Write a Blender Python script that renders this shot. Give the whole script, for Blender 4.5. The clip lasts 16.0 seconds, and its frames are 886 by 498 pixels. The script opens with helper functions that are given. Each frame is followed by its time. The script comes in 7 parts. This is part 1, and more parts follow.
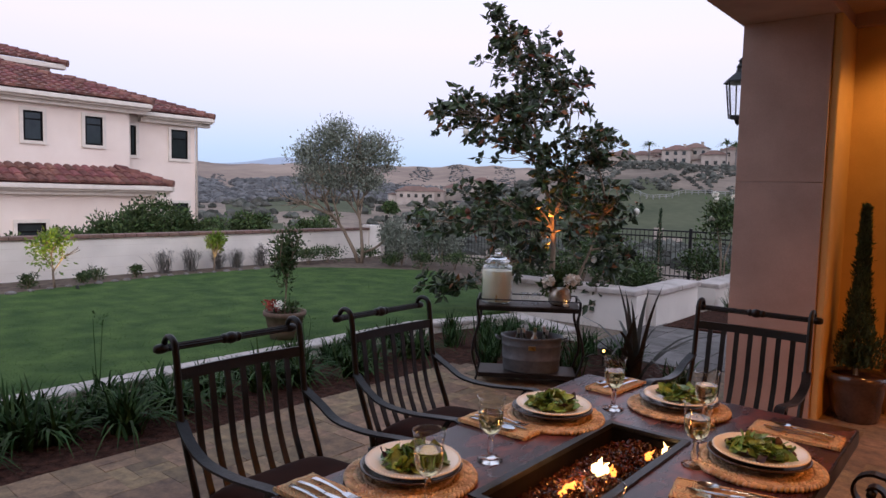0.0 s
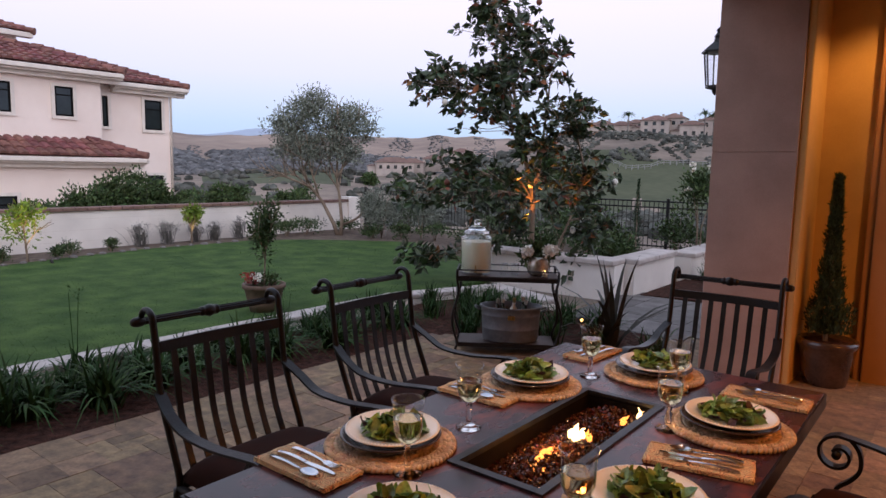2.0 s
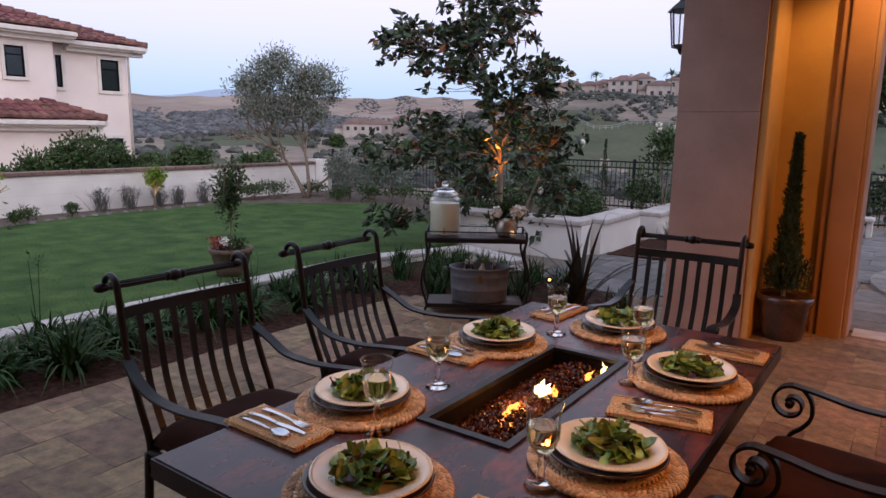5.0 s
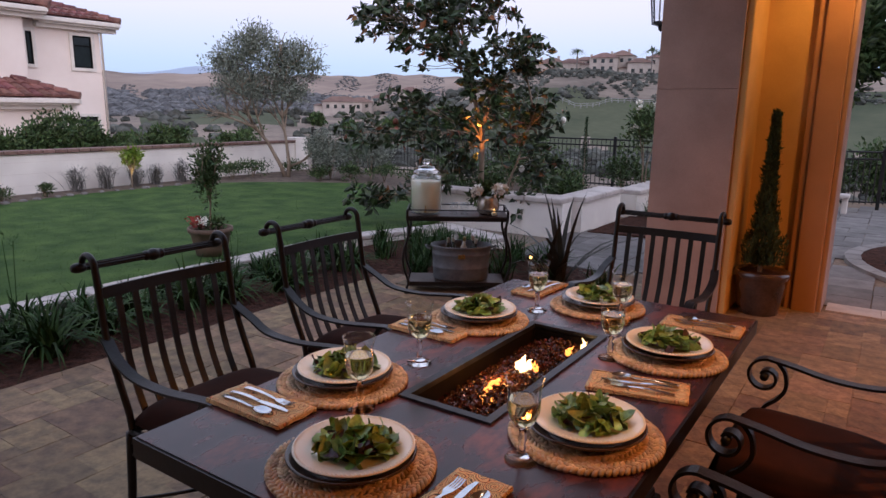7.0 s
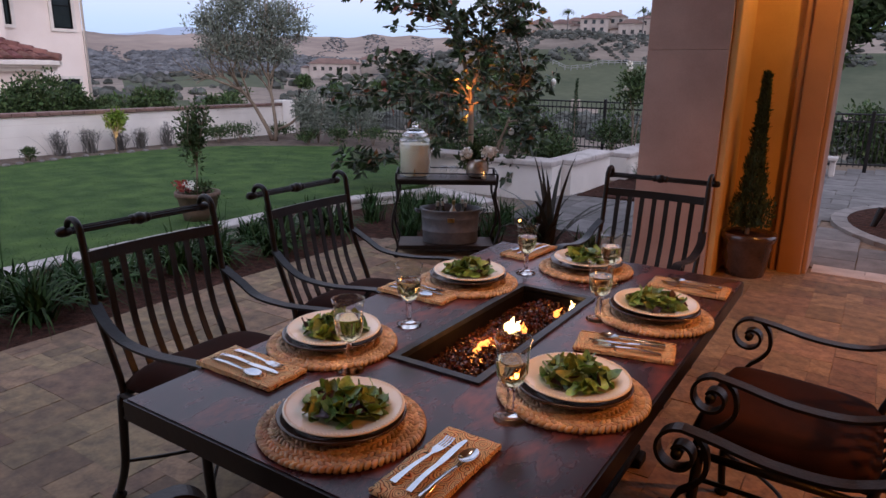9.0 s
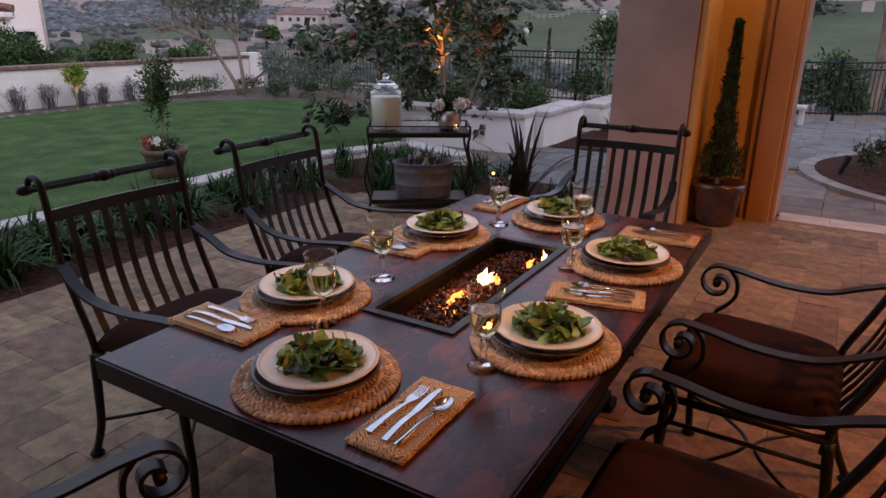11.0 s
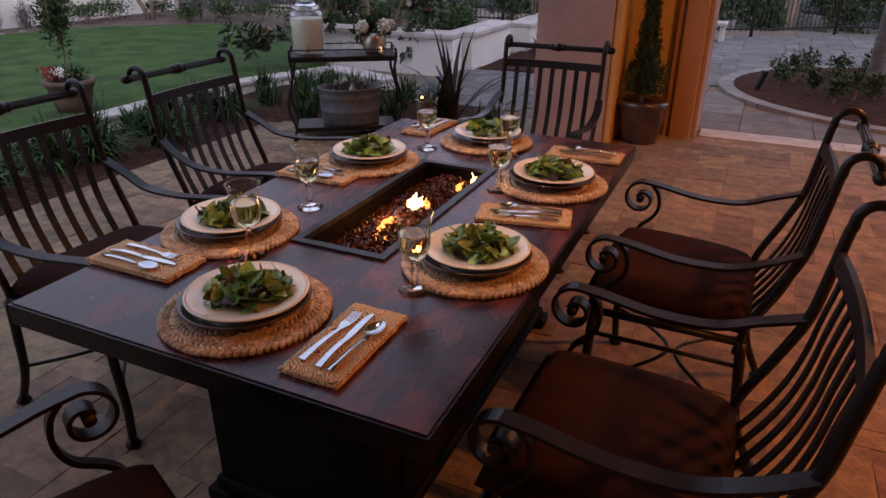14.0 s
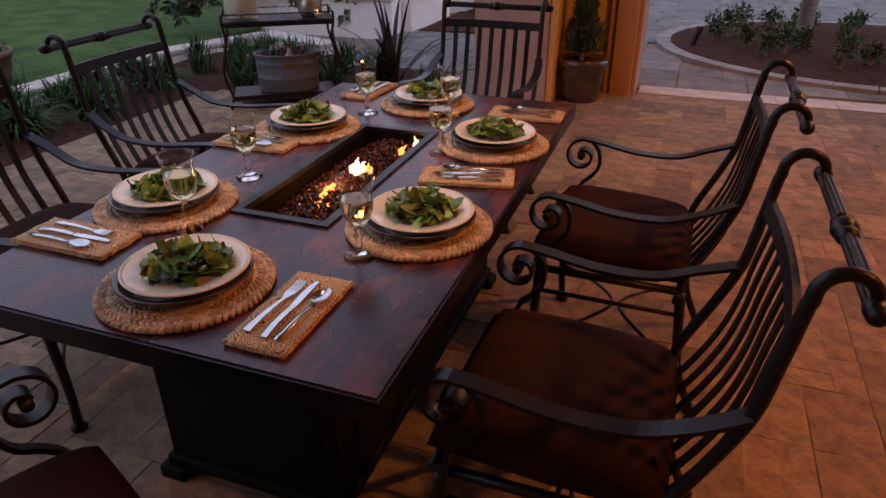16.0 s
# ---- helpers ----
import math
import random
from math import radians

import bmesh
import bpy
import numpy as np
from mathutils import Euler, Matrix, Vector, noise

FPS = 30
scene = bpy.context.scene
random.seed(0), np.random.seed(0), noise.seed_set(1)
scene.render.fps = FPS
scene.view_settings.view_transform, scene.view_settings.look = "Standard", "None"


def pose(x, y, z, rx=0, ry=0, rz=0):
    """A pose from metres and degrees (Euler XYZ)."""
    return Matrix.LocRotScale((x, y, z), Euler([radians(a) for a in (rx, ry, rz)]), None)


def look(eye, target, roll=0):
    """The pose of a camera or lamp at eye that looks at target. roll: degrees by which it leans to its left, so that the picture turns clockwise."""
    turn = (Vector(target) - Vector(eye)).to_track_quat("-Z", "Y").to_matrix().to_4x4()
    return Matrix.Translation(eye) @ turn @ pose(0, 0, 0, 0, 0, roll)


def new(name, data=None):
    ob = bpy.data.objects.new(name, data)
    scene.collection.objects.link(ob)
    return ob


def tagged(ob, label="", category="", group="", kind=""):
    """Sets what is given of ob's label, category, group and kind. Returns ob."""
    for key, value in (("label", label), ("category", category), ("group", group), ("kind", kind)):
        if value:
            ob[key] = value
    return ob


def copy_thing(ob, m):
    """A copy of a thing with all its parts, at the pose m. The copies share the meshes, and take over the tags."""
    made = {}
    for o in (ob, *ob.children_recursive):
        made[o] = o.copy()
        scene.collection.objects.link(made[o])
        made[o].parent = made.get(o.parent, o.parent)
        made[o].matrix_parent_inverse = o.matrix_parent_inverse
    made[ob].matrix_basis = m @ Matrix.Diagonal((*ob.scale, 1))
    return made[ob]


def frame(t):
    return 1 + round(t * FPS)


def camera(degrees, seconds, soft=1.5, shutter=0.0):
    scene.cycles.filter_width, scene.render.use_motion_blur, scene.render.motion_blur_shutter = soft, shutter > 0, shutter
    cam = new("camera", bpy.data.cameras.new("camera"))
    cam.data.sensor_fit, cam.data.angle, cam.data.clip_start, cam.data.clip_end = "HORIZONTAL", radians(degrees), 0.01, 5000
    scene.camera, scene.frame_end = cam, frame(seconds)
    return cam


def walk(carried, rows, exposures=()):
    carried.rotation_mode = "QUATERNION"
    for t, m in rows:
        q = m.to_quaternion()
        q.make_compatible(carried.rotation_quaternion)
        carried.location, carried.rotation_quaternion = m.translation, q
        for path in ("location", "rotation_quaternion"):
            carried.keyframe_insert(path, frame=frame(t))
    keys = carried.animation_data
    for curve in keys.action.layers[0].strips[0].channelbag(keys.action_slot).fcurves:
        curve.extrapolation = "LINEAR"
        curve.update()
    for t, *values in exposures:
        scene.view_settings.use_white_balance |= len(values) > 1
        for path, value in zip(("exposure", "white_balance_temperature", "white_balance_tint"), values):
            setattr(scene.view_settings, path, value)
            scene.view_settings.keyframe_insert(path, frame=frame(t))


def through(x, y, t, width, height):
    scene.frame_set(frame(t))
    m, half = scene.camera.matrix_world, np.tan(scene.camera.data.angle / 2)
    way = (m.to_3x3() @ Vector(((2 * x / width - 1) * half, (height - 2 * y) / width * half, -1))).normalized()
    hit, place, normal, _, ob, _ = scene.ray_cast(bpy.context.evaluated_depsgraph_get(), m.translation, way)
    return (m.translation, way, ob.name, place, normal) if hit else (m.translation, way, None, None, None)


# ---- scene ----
cam = camera(67.3, 16.0, soft=1.5)
PATH = [
    (0, (0.906, -1.795, 1.551), (-0.379, -0.27, 1.397), 1.3),
    (0.5, (0.908, -1.795, 1.55), (-0.365, -0.263, 1.374), 1.3),
    (1, (0.91, -1.795, 1.551), (-0.351, -0.255, 1.35), 1.3),
    (1.5, (0.912, -1.795, 1.551), (-0.335, -0.246, 1.33), 1.2),
    (2, (0.914, -1.794, 1.549), (-0.318, -0.237, 1.311), 1.1),
    (2.5, (0.913, -1.796, 1.548), (-0.307, -0.232, 1.293), 1.1),
    (3, (0.916, -1.796, 1.549), (-0.292, -0.226, 1.275), 1.1),
    (3.5, (0.918, -1.796, 1.548), (-0.274, -0.217, 1.255), 1.1),
    (4, (0.92, -1.796, 1.549), (-0.256, -0.209, 1.236), 1.0),
    (6.5, (0.927, -1.795, 1.544), (-0.181, -0.178, 1.149), 0.8),
    (7, (0.928, -1.797, 1.544), (-0.167, -0.175, 1.133), 0.8),
    (7.5, (0.931, -1.798, 1.545), (-0.152, -0.174, 1.112), 0.8),
    (8, (0.93, -1.794, 1.541), (-0.144, -0.17, 1.084), 0.8),
    (8.5, (0.93, -1.795, 1.54), (-0.136, -0.173, 1.056), 0.8),
    (9, (0.929, -1.794, 1.538), (-0.125, -0.175, 1.023), 0.8),
    (11.5, (0.936, -1.788, 1.531), (0.001, -0.156, 0.85), 0.5),
    (12, (0.938, -1.787, 1.53), (0.038, -0.15, 0.815), 0.5),
    (12.5, (0.94, -1.784, 1.524), (0.067, -0.144, 0.783), 0.3),
    (13, (0.942, -1.783, 1.528), (0.102, -0.143, 0.751), 0.4),
    (13.5, (0.944, -1.781, 1.524), (0.145, -0.136, 0.714), 0.3),
    (14, (0.946, -1.777, 1.521), (0.189, -0.13, 0.675), 0.3),
    (14.5, (0.949, -1.773, 1.517), (0.233, -0.127, 0.636), 0.2),
    (15, (0.951, -1.773, 1.514), (0.281, -0.125, 0.602), 0.1),
    (15.5, (0.957, -1.772, 1.516), (0.324, -0.12, 0.583), -0.0),
    (16, (0.959, -1.771, 1.514), (0.358, -0.11, 0.576), -0.1),
]
walk(cam, [(t, look(eye, aim, roll)) for t, eye, aim, roll in PATH],
     exposures=((0, 0.15, 6500, 11), (4, 0.18, 6420, 12), (8, 0.19, 6320, 14), (12, 0.17, 6250, 15), (16, 0.13, 6350, 18)))

# ---- light: dusk sky, a faint afterglow, warm lamps under the porch roof ----
world = bpy.data.worlds.new("dusk")
scene.world = world
world.use_nodes = True
wn, wl = world.node_tree.nodes, world.node_tree.links
sky = wn.new("ShaderNodeTexSky")
sky.sky_type = "NISHITA"
sky.sun_disc = False
sky.sun_elevation = radians(4)
sky.sun_rotation = radians(140)
sky.air_density, sky.dust_density, sky.ozone_density = 1.0, 1.5, 2.0
tint = wn.new("ShaderNodeMixRGB")
tint.blend_type = "MIX"
tint.inputs[0].default_value = 0.72
coord = wn.new("ShaderNodeTexCoord")
sep = wn.new("ShaderNodeSeparateXYZ")
ramp = wn.new("ShaderNodeValToRGB")
els = ramp.color_ramp.elements
els[0].position, els[0].color = 0.0, (3.7, 5.5, 8.7, 1)
els[1].position, els[1].color = 0.9, (5.5, 6.4, 8.6, 1)
for pos, c in ((0.06, (4.7, 6.1, 9.0, 1)), (0.13, (6.9, 6.8, 9.3, 1)), (0.22, (8.4, 7.6, 9.7, 1)), (0.36, (7.9, 8.2, 9.9, 1))):
    e = els.new(pos)
    e.color = c
wl.new(coord.outputs["Generated"], sep.inputs[0])
wl.new(sep.outputs["Z"], ramp.inputs[0])
wl.new(sky.outputs[0], tint.inputs[1])
wl.new(ramp.outputs[0], tint.inputs[2])
wl.new(tint.outputs[0], wn["Background"].inputs[0])
wn["Background"].inputs[1].default_value = 0.14

sun = new("sun", bpy.data.lights.new("sun", "SUN"))
sun.data.energy, sun.data.angle, sun.data.color = 1.12, radians(60), (0.97, 0.88, 0.92)
sun.matrix_world = look((24, -12, 16), (0, 0, 0))


def lamp(name, eye, aim, watts, kelvin_rgb, size=60, radius=0.05, blend=0.6):
    ob = new(name, bpy.data.lights.new(name, "SPOT"))
    ob.data.energy, ob.data.color = watts, kelvin_rgb
    ob.data.spot_size, ob.data.spot_blend, ob.data.shadow_soft_size = radians(size), blend, radius
    ob.matrix_world = look(eye, aim)
    return ob


WARM = (1.0, 0.315, 0.052)
lamp("porch_downlight_lamp", (0.75, 3.66, 2.88), (0.15, 4.15, 0.7), 46, (1.0, 0.47, 0.13), 110)
lamp("porch_downlight_lamp", (2.8, 1.7, 2.9), (2.7, 1.8, 0), 205, WARM, 140)
lamp("porch_downlight_lamp", (3.3, -0.9, 2.9), (3.0, -0.9, 0), 115, WARM, 140)
lamp("porch_downlight_lamp", (0.1, 0.05, 2.9), (0.0, 0.05, 0), 54, (1.0, 0.62, 0.40), 50)
lamp("garden_uplight_lamp", (-3.72, 6.05, 0.5), (-4.0, 6.33, 1.8), 105, WARM, 42, 0.03)
lamp("garden_uplight_lamp", (-3.45, 6.15, 0.5), (-3.55, 6.45, 1.5), 80, WARM, 50, 0.03)
lamp("garden_uplight_lamp", (-9.95, 2.35, 0.08), (-10.4, 2.2, 0.7), 42, (1.0, 0.72, 0.25), 60, 0.03)
lamp("garden_uplight_lamp", (-10.85, 5.25, 0.08), (-11.2, 5.35, 0.8), 7, (1.0, 0.75, 0.3), 55, 0.03)

# ---- materials ----
def material(name, low, high, rough=0.6, scale=8.0, metal=0.0, bump=0.15, fine=60.0, rough_var=0.1, island=0.0, obrand=0.0, coat=0.0,
             stretch=(1, 1, 1), mid=None, depth=0.01, spec=0.5):
    """Two colours mixed by coarse and fine noise, with fine relief; island/obrand: value change from piece to piece."""
    m = bpy.data.materials.new(name)
    m.use_nodes = True
    n, l = m.node_tree.nodes, m.node_tree.links
    bsdf = n["Principled BSDF"]
    co = n.new("ShaderNodeTexCoord")
    mp = n.new("ShaderNodeMapping")
    mp.inputs["Scale"].default_value = stretch
    l.new(co.outputs["Object"], mp.inputs[0])
    n1, n2 = n.new("ShaderNodeTexNoise"), n.new("ShaderNodeTexNoise")
    n1.inputs["Scale"].default_value, n1.inputs["Detail"].default_value = scale, 5
    n2.inputs["Scale"].default_value, n2.inputs["Detail"].default_value = fine, 3
    for t in (n1, n2):
        l.new(mp.outputs[0], t.inputs["Vector"])
    mix = n.new("ShaderNodeMath")
    mix.operation = "MULTIPLY_ADD"
    l.new(n2.outputs[0], mix.inputs[0])
    mix.inputs[1].default_value = 0.45
    sub = n.new("ShaderNodeMath")
    sub.operation = "MULTIPLY_ADD"
    l.new(n1.outputs[0], sub.inputs[0])
    sub.inputs[1].default_value, sub.inputs[2].default_value = 1.3, -0.38
    l.new(sub.outputs[0], mix.inputs[2])
    ramp = n.new("ShaderNodeValToRGB")
    ramp.color_ramp.elements[0].position, ramp.color_ramp.elements[1].position = 0.22, 0.8
    ramp.color_ramp.elements[0].color, ramp.color_ramp.elements[1].color = (*low, 1), (*high, 1)
    if mid:
        e = ramp.color_ramp.elements.new(0.5)
        e.color = (*mid, 1)
    l.new(mix.outputs[0], ramp.inputs[0])
    out = ramp.outputs[0]
    if island or obrand:
        src = n.new("ShaderNodeObjectInfo").outputs["Random"] if obrand else n.new("ShaderNodeNewGeometry").outputs["Random Per Island"]
        amount = obrand or island
        hsv = n.new("ShaderNodeHueSaturation")
        rng = n.new("ShaderNodeMapRange")
        rng.inputs[3].default_value, rng.inputs[4].default_value = 1 - amount, 1 + amount
        l.new(src, rng.inputs[0])
        l.new(rng.outputs[0], hsv.inputs["Value"])
        r2 = n.new("ShaderNodeMapRange")
        r2.inputs[3].default_value, r2.inputs[4].default_value = 0.5 - amount * 0.05, 0.5 + amount * 0.05
        fr = n.new("ShaderNodeMath")
        fr.operation = "FRACT"
        mu = n.new("ShaderNodeMath")
        mu.operation = "MULTIPLY"
        mu.inputs[1].default_value = 7.31
        l.new(src, mu.inputs[0])
        l.new(mu.outputs[0], fr.inputs[0])
        l.new(fr.outputs[0], r2.inputs[0])
        l.new(r2.outputs[0], hsv.inputs["Hue"])
        l.new(out, hsv.inputs["Color"])
        out = hsv.outputs[0]
    l.new(out, bsdf.inputs["Base Color"])
    bsdf.inputs["Metallic"].default_value = metal
    bsdf.inputs["Specular IOR Level"].default_value = spec
    bsdf.inputs["Coat Weight"].default_value = coat
    rr = n.new("ShaderNodeMapRange")
    rr.inputs[3].default_value, rr.inputs[4].default_value = max(0.03, rough - rough_var), min(1, rough + rough_var)
    l.new(n1.outputs[0], rr.inputs[0])
    l.new(rr.outputs[0], bsdf.inputs["Roughness"])
    if bump:
        b = n.new("ShaderNodeBump")
        b.inputs["Strength"].default_value, b.inputs["Distance"].default_value = bump, depth
        l.new(mix.outputs[0], b.inputs["Height"])
        l.new(b.outputs[0], bsdf.inputs["Normal"])
    return m


def glow(name, colour, power):
    m = bpy.data.materials.new(name)
    m.use_nodes = True
    b = m.node_tree.nodes["Principled BSDF"]
    b.inputs["Base Color"].default_value = (0, 0, 0, 1)
    b.inputs["Emission Color"].default_value, b.inputs["Emission Strength"].default_value = (*colour, 1), power
    return m


def clear(name, colour, ior=1.45, gloss=1.0):
    """Thin clear glass or liquid: tinted see-through, with a mirror sheen that grows at grazing angles."""
    m = bpy.data.materials.new(name)
    m.use_nodes = True
    n, l = m.node_tree.nodes, m.node_tree.links
    n.remove(n["Principled BSDF"])
    a, b, mix, f = n.new("ShaderNodeBsdfTransparent"), n.new("ShaderNodeBsdfGlossy"), n.new("ShaderNodeMixShader"), n.new("ShaderNodeLayerWeight")
    a.inputs[0].default_value = (*colour, 1)
    b.inputs[0].default_value = (gloss, gloss, gloss, 1)
    b.inputs["Roughness"].default_value = 0.02
    f.inputs[0].default_value = 0.5
    up, mr = n.new("ShaderNodeMath"), n.new("ShaderNodeMapRange")
    up.operation = "POWER"
    up.inputs[1].default_value = 3.2
    mr.inputs[3].default_value, mr.inputs[4].default_value = ((ior - 1) / (ior + 1)) ** 2 + 0.04, 0.9
    l.new(f.outputs["Facing"], up.inputs[0])
    l.new(up.outputs[0], mr.inputs[0])
    l.new(mr.outputs[0], mix.inputs[0])
    l.new(a.outputs[0], mix.inputs[1])
    l.new(b.outputs[0], mix.inputs[2])
    l.new(mix.outputs[0], n["Material Output"].inputs[0])
    return m


def solid_glass(name, colour, ior, through=1.0):
    m = bpy.data.materials.new(name)
    m.use_nodes = True
    b = m.node_tree.nodes["Principled BSDF"]
    b.inputs["Base Color"].default_value = (*colour, 1)
    b.inputs["Transmission Weight"].default_value, b.inputs["Roughness"].default_value, b.inputs["IOR"].default_value = through, 0.03, ior
    return m


def paisley(name):
    """Printed cloth: swirling bands of orange, ochre, brown and green."""
    m = material(name, (0.2, 0.1, 0.03), (0.4, 0.2, 0.08), 0.9, 20, 0, 0.2, 300, depth=0.002)
    n, l = m.node_tree.nodes, m.node_tree.links
    co, vo, no, sc, ad, si, rp = (n.new(k) for k in ("ShaderNodeTexCoord", "ShaderNodeTexVoronoi", "ShaderNodeTexNoise", "ShaderNodeVectorMath", "ShaderNodeVectorMath", "ShaderNodeMath", "ShaderNodeValToRGB"))
    no.inputs["Scale"].default_value = 18
    sc.operation, ad.operation, si.operation = "SCALE", "ADD", "PINGPONG"
    sc.inputs["Scale"].default_value = 0.035
    vo.inputs["Scale"].default_value = 24
    l.new(co.outputs["Object"], no.inputs["Vector"])
    l.new(no.outputs["Color"], sc.inputs[0])
    l.new(co.outputs["Object"], ad.inputs[0])
    l.new(sc.outputs[0], ad.inputs[1])
    l.new(ad.outputs[0], vo.inputs["Vector"])
    l.new(vo.outputs["Distance"], si.inputs[0])
    si.inputs[1].default_value = 0.17
    mul = n.new("ShaderNodeMath")
    mul.operation = "MULTIPLY"
    mul.inputs[1].default_value = 5.9
    l.new(si.outputs[0], mul.inputs[0])
    l.new(mul.outputs[0], rp.inputs[0])
    e = rp.color_ramp.elements
    e[0].position, e[0].color = 0.0, (0.09, 0.05, 0.035, 1)
    e[1].position, e[1].color = 1.0, (0.70, 0.50, 0.26, 1)
    for p, c in ((0.15, (0.70, 0.50, 0.26, 1)), (0.40, (0.74, 0.55, 0.30, 1)), (0.50, (0.05, 0.055, 0.035, 1)), (0.60, (0.05, 0.055, 0.035, 1)), (0.70, (0.60, 0.14, 0.05, 1)), (0.84, (0.70, 0.48, 0.24, 1))):
        e.new(p).color = c
    l.new(rp.outputs[0], n["Principled BSDF"].inputs["Base Color"])
    return m


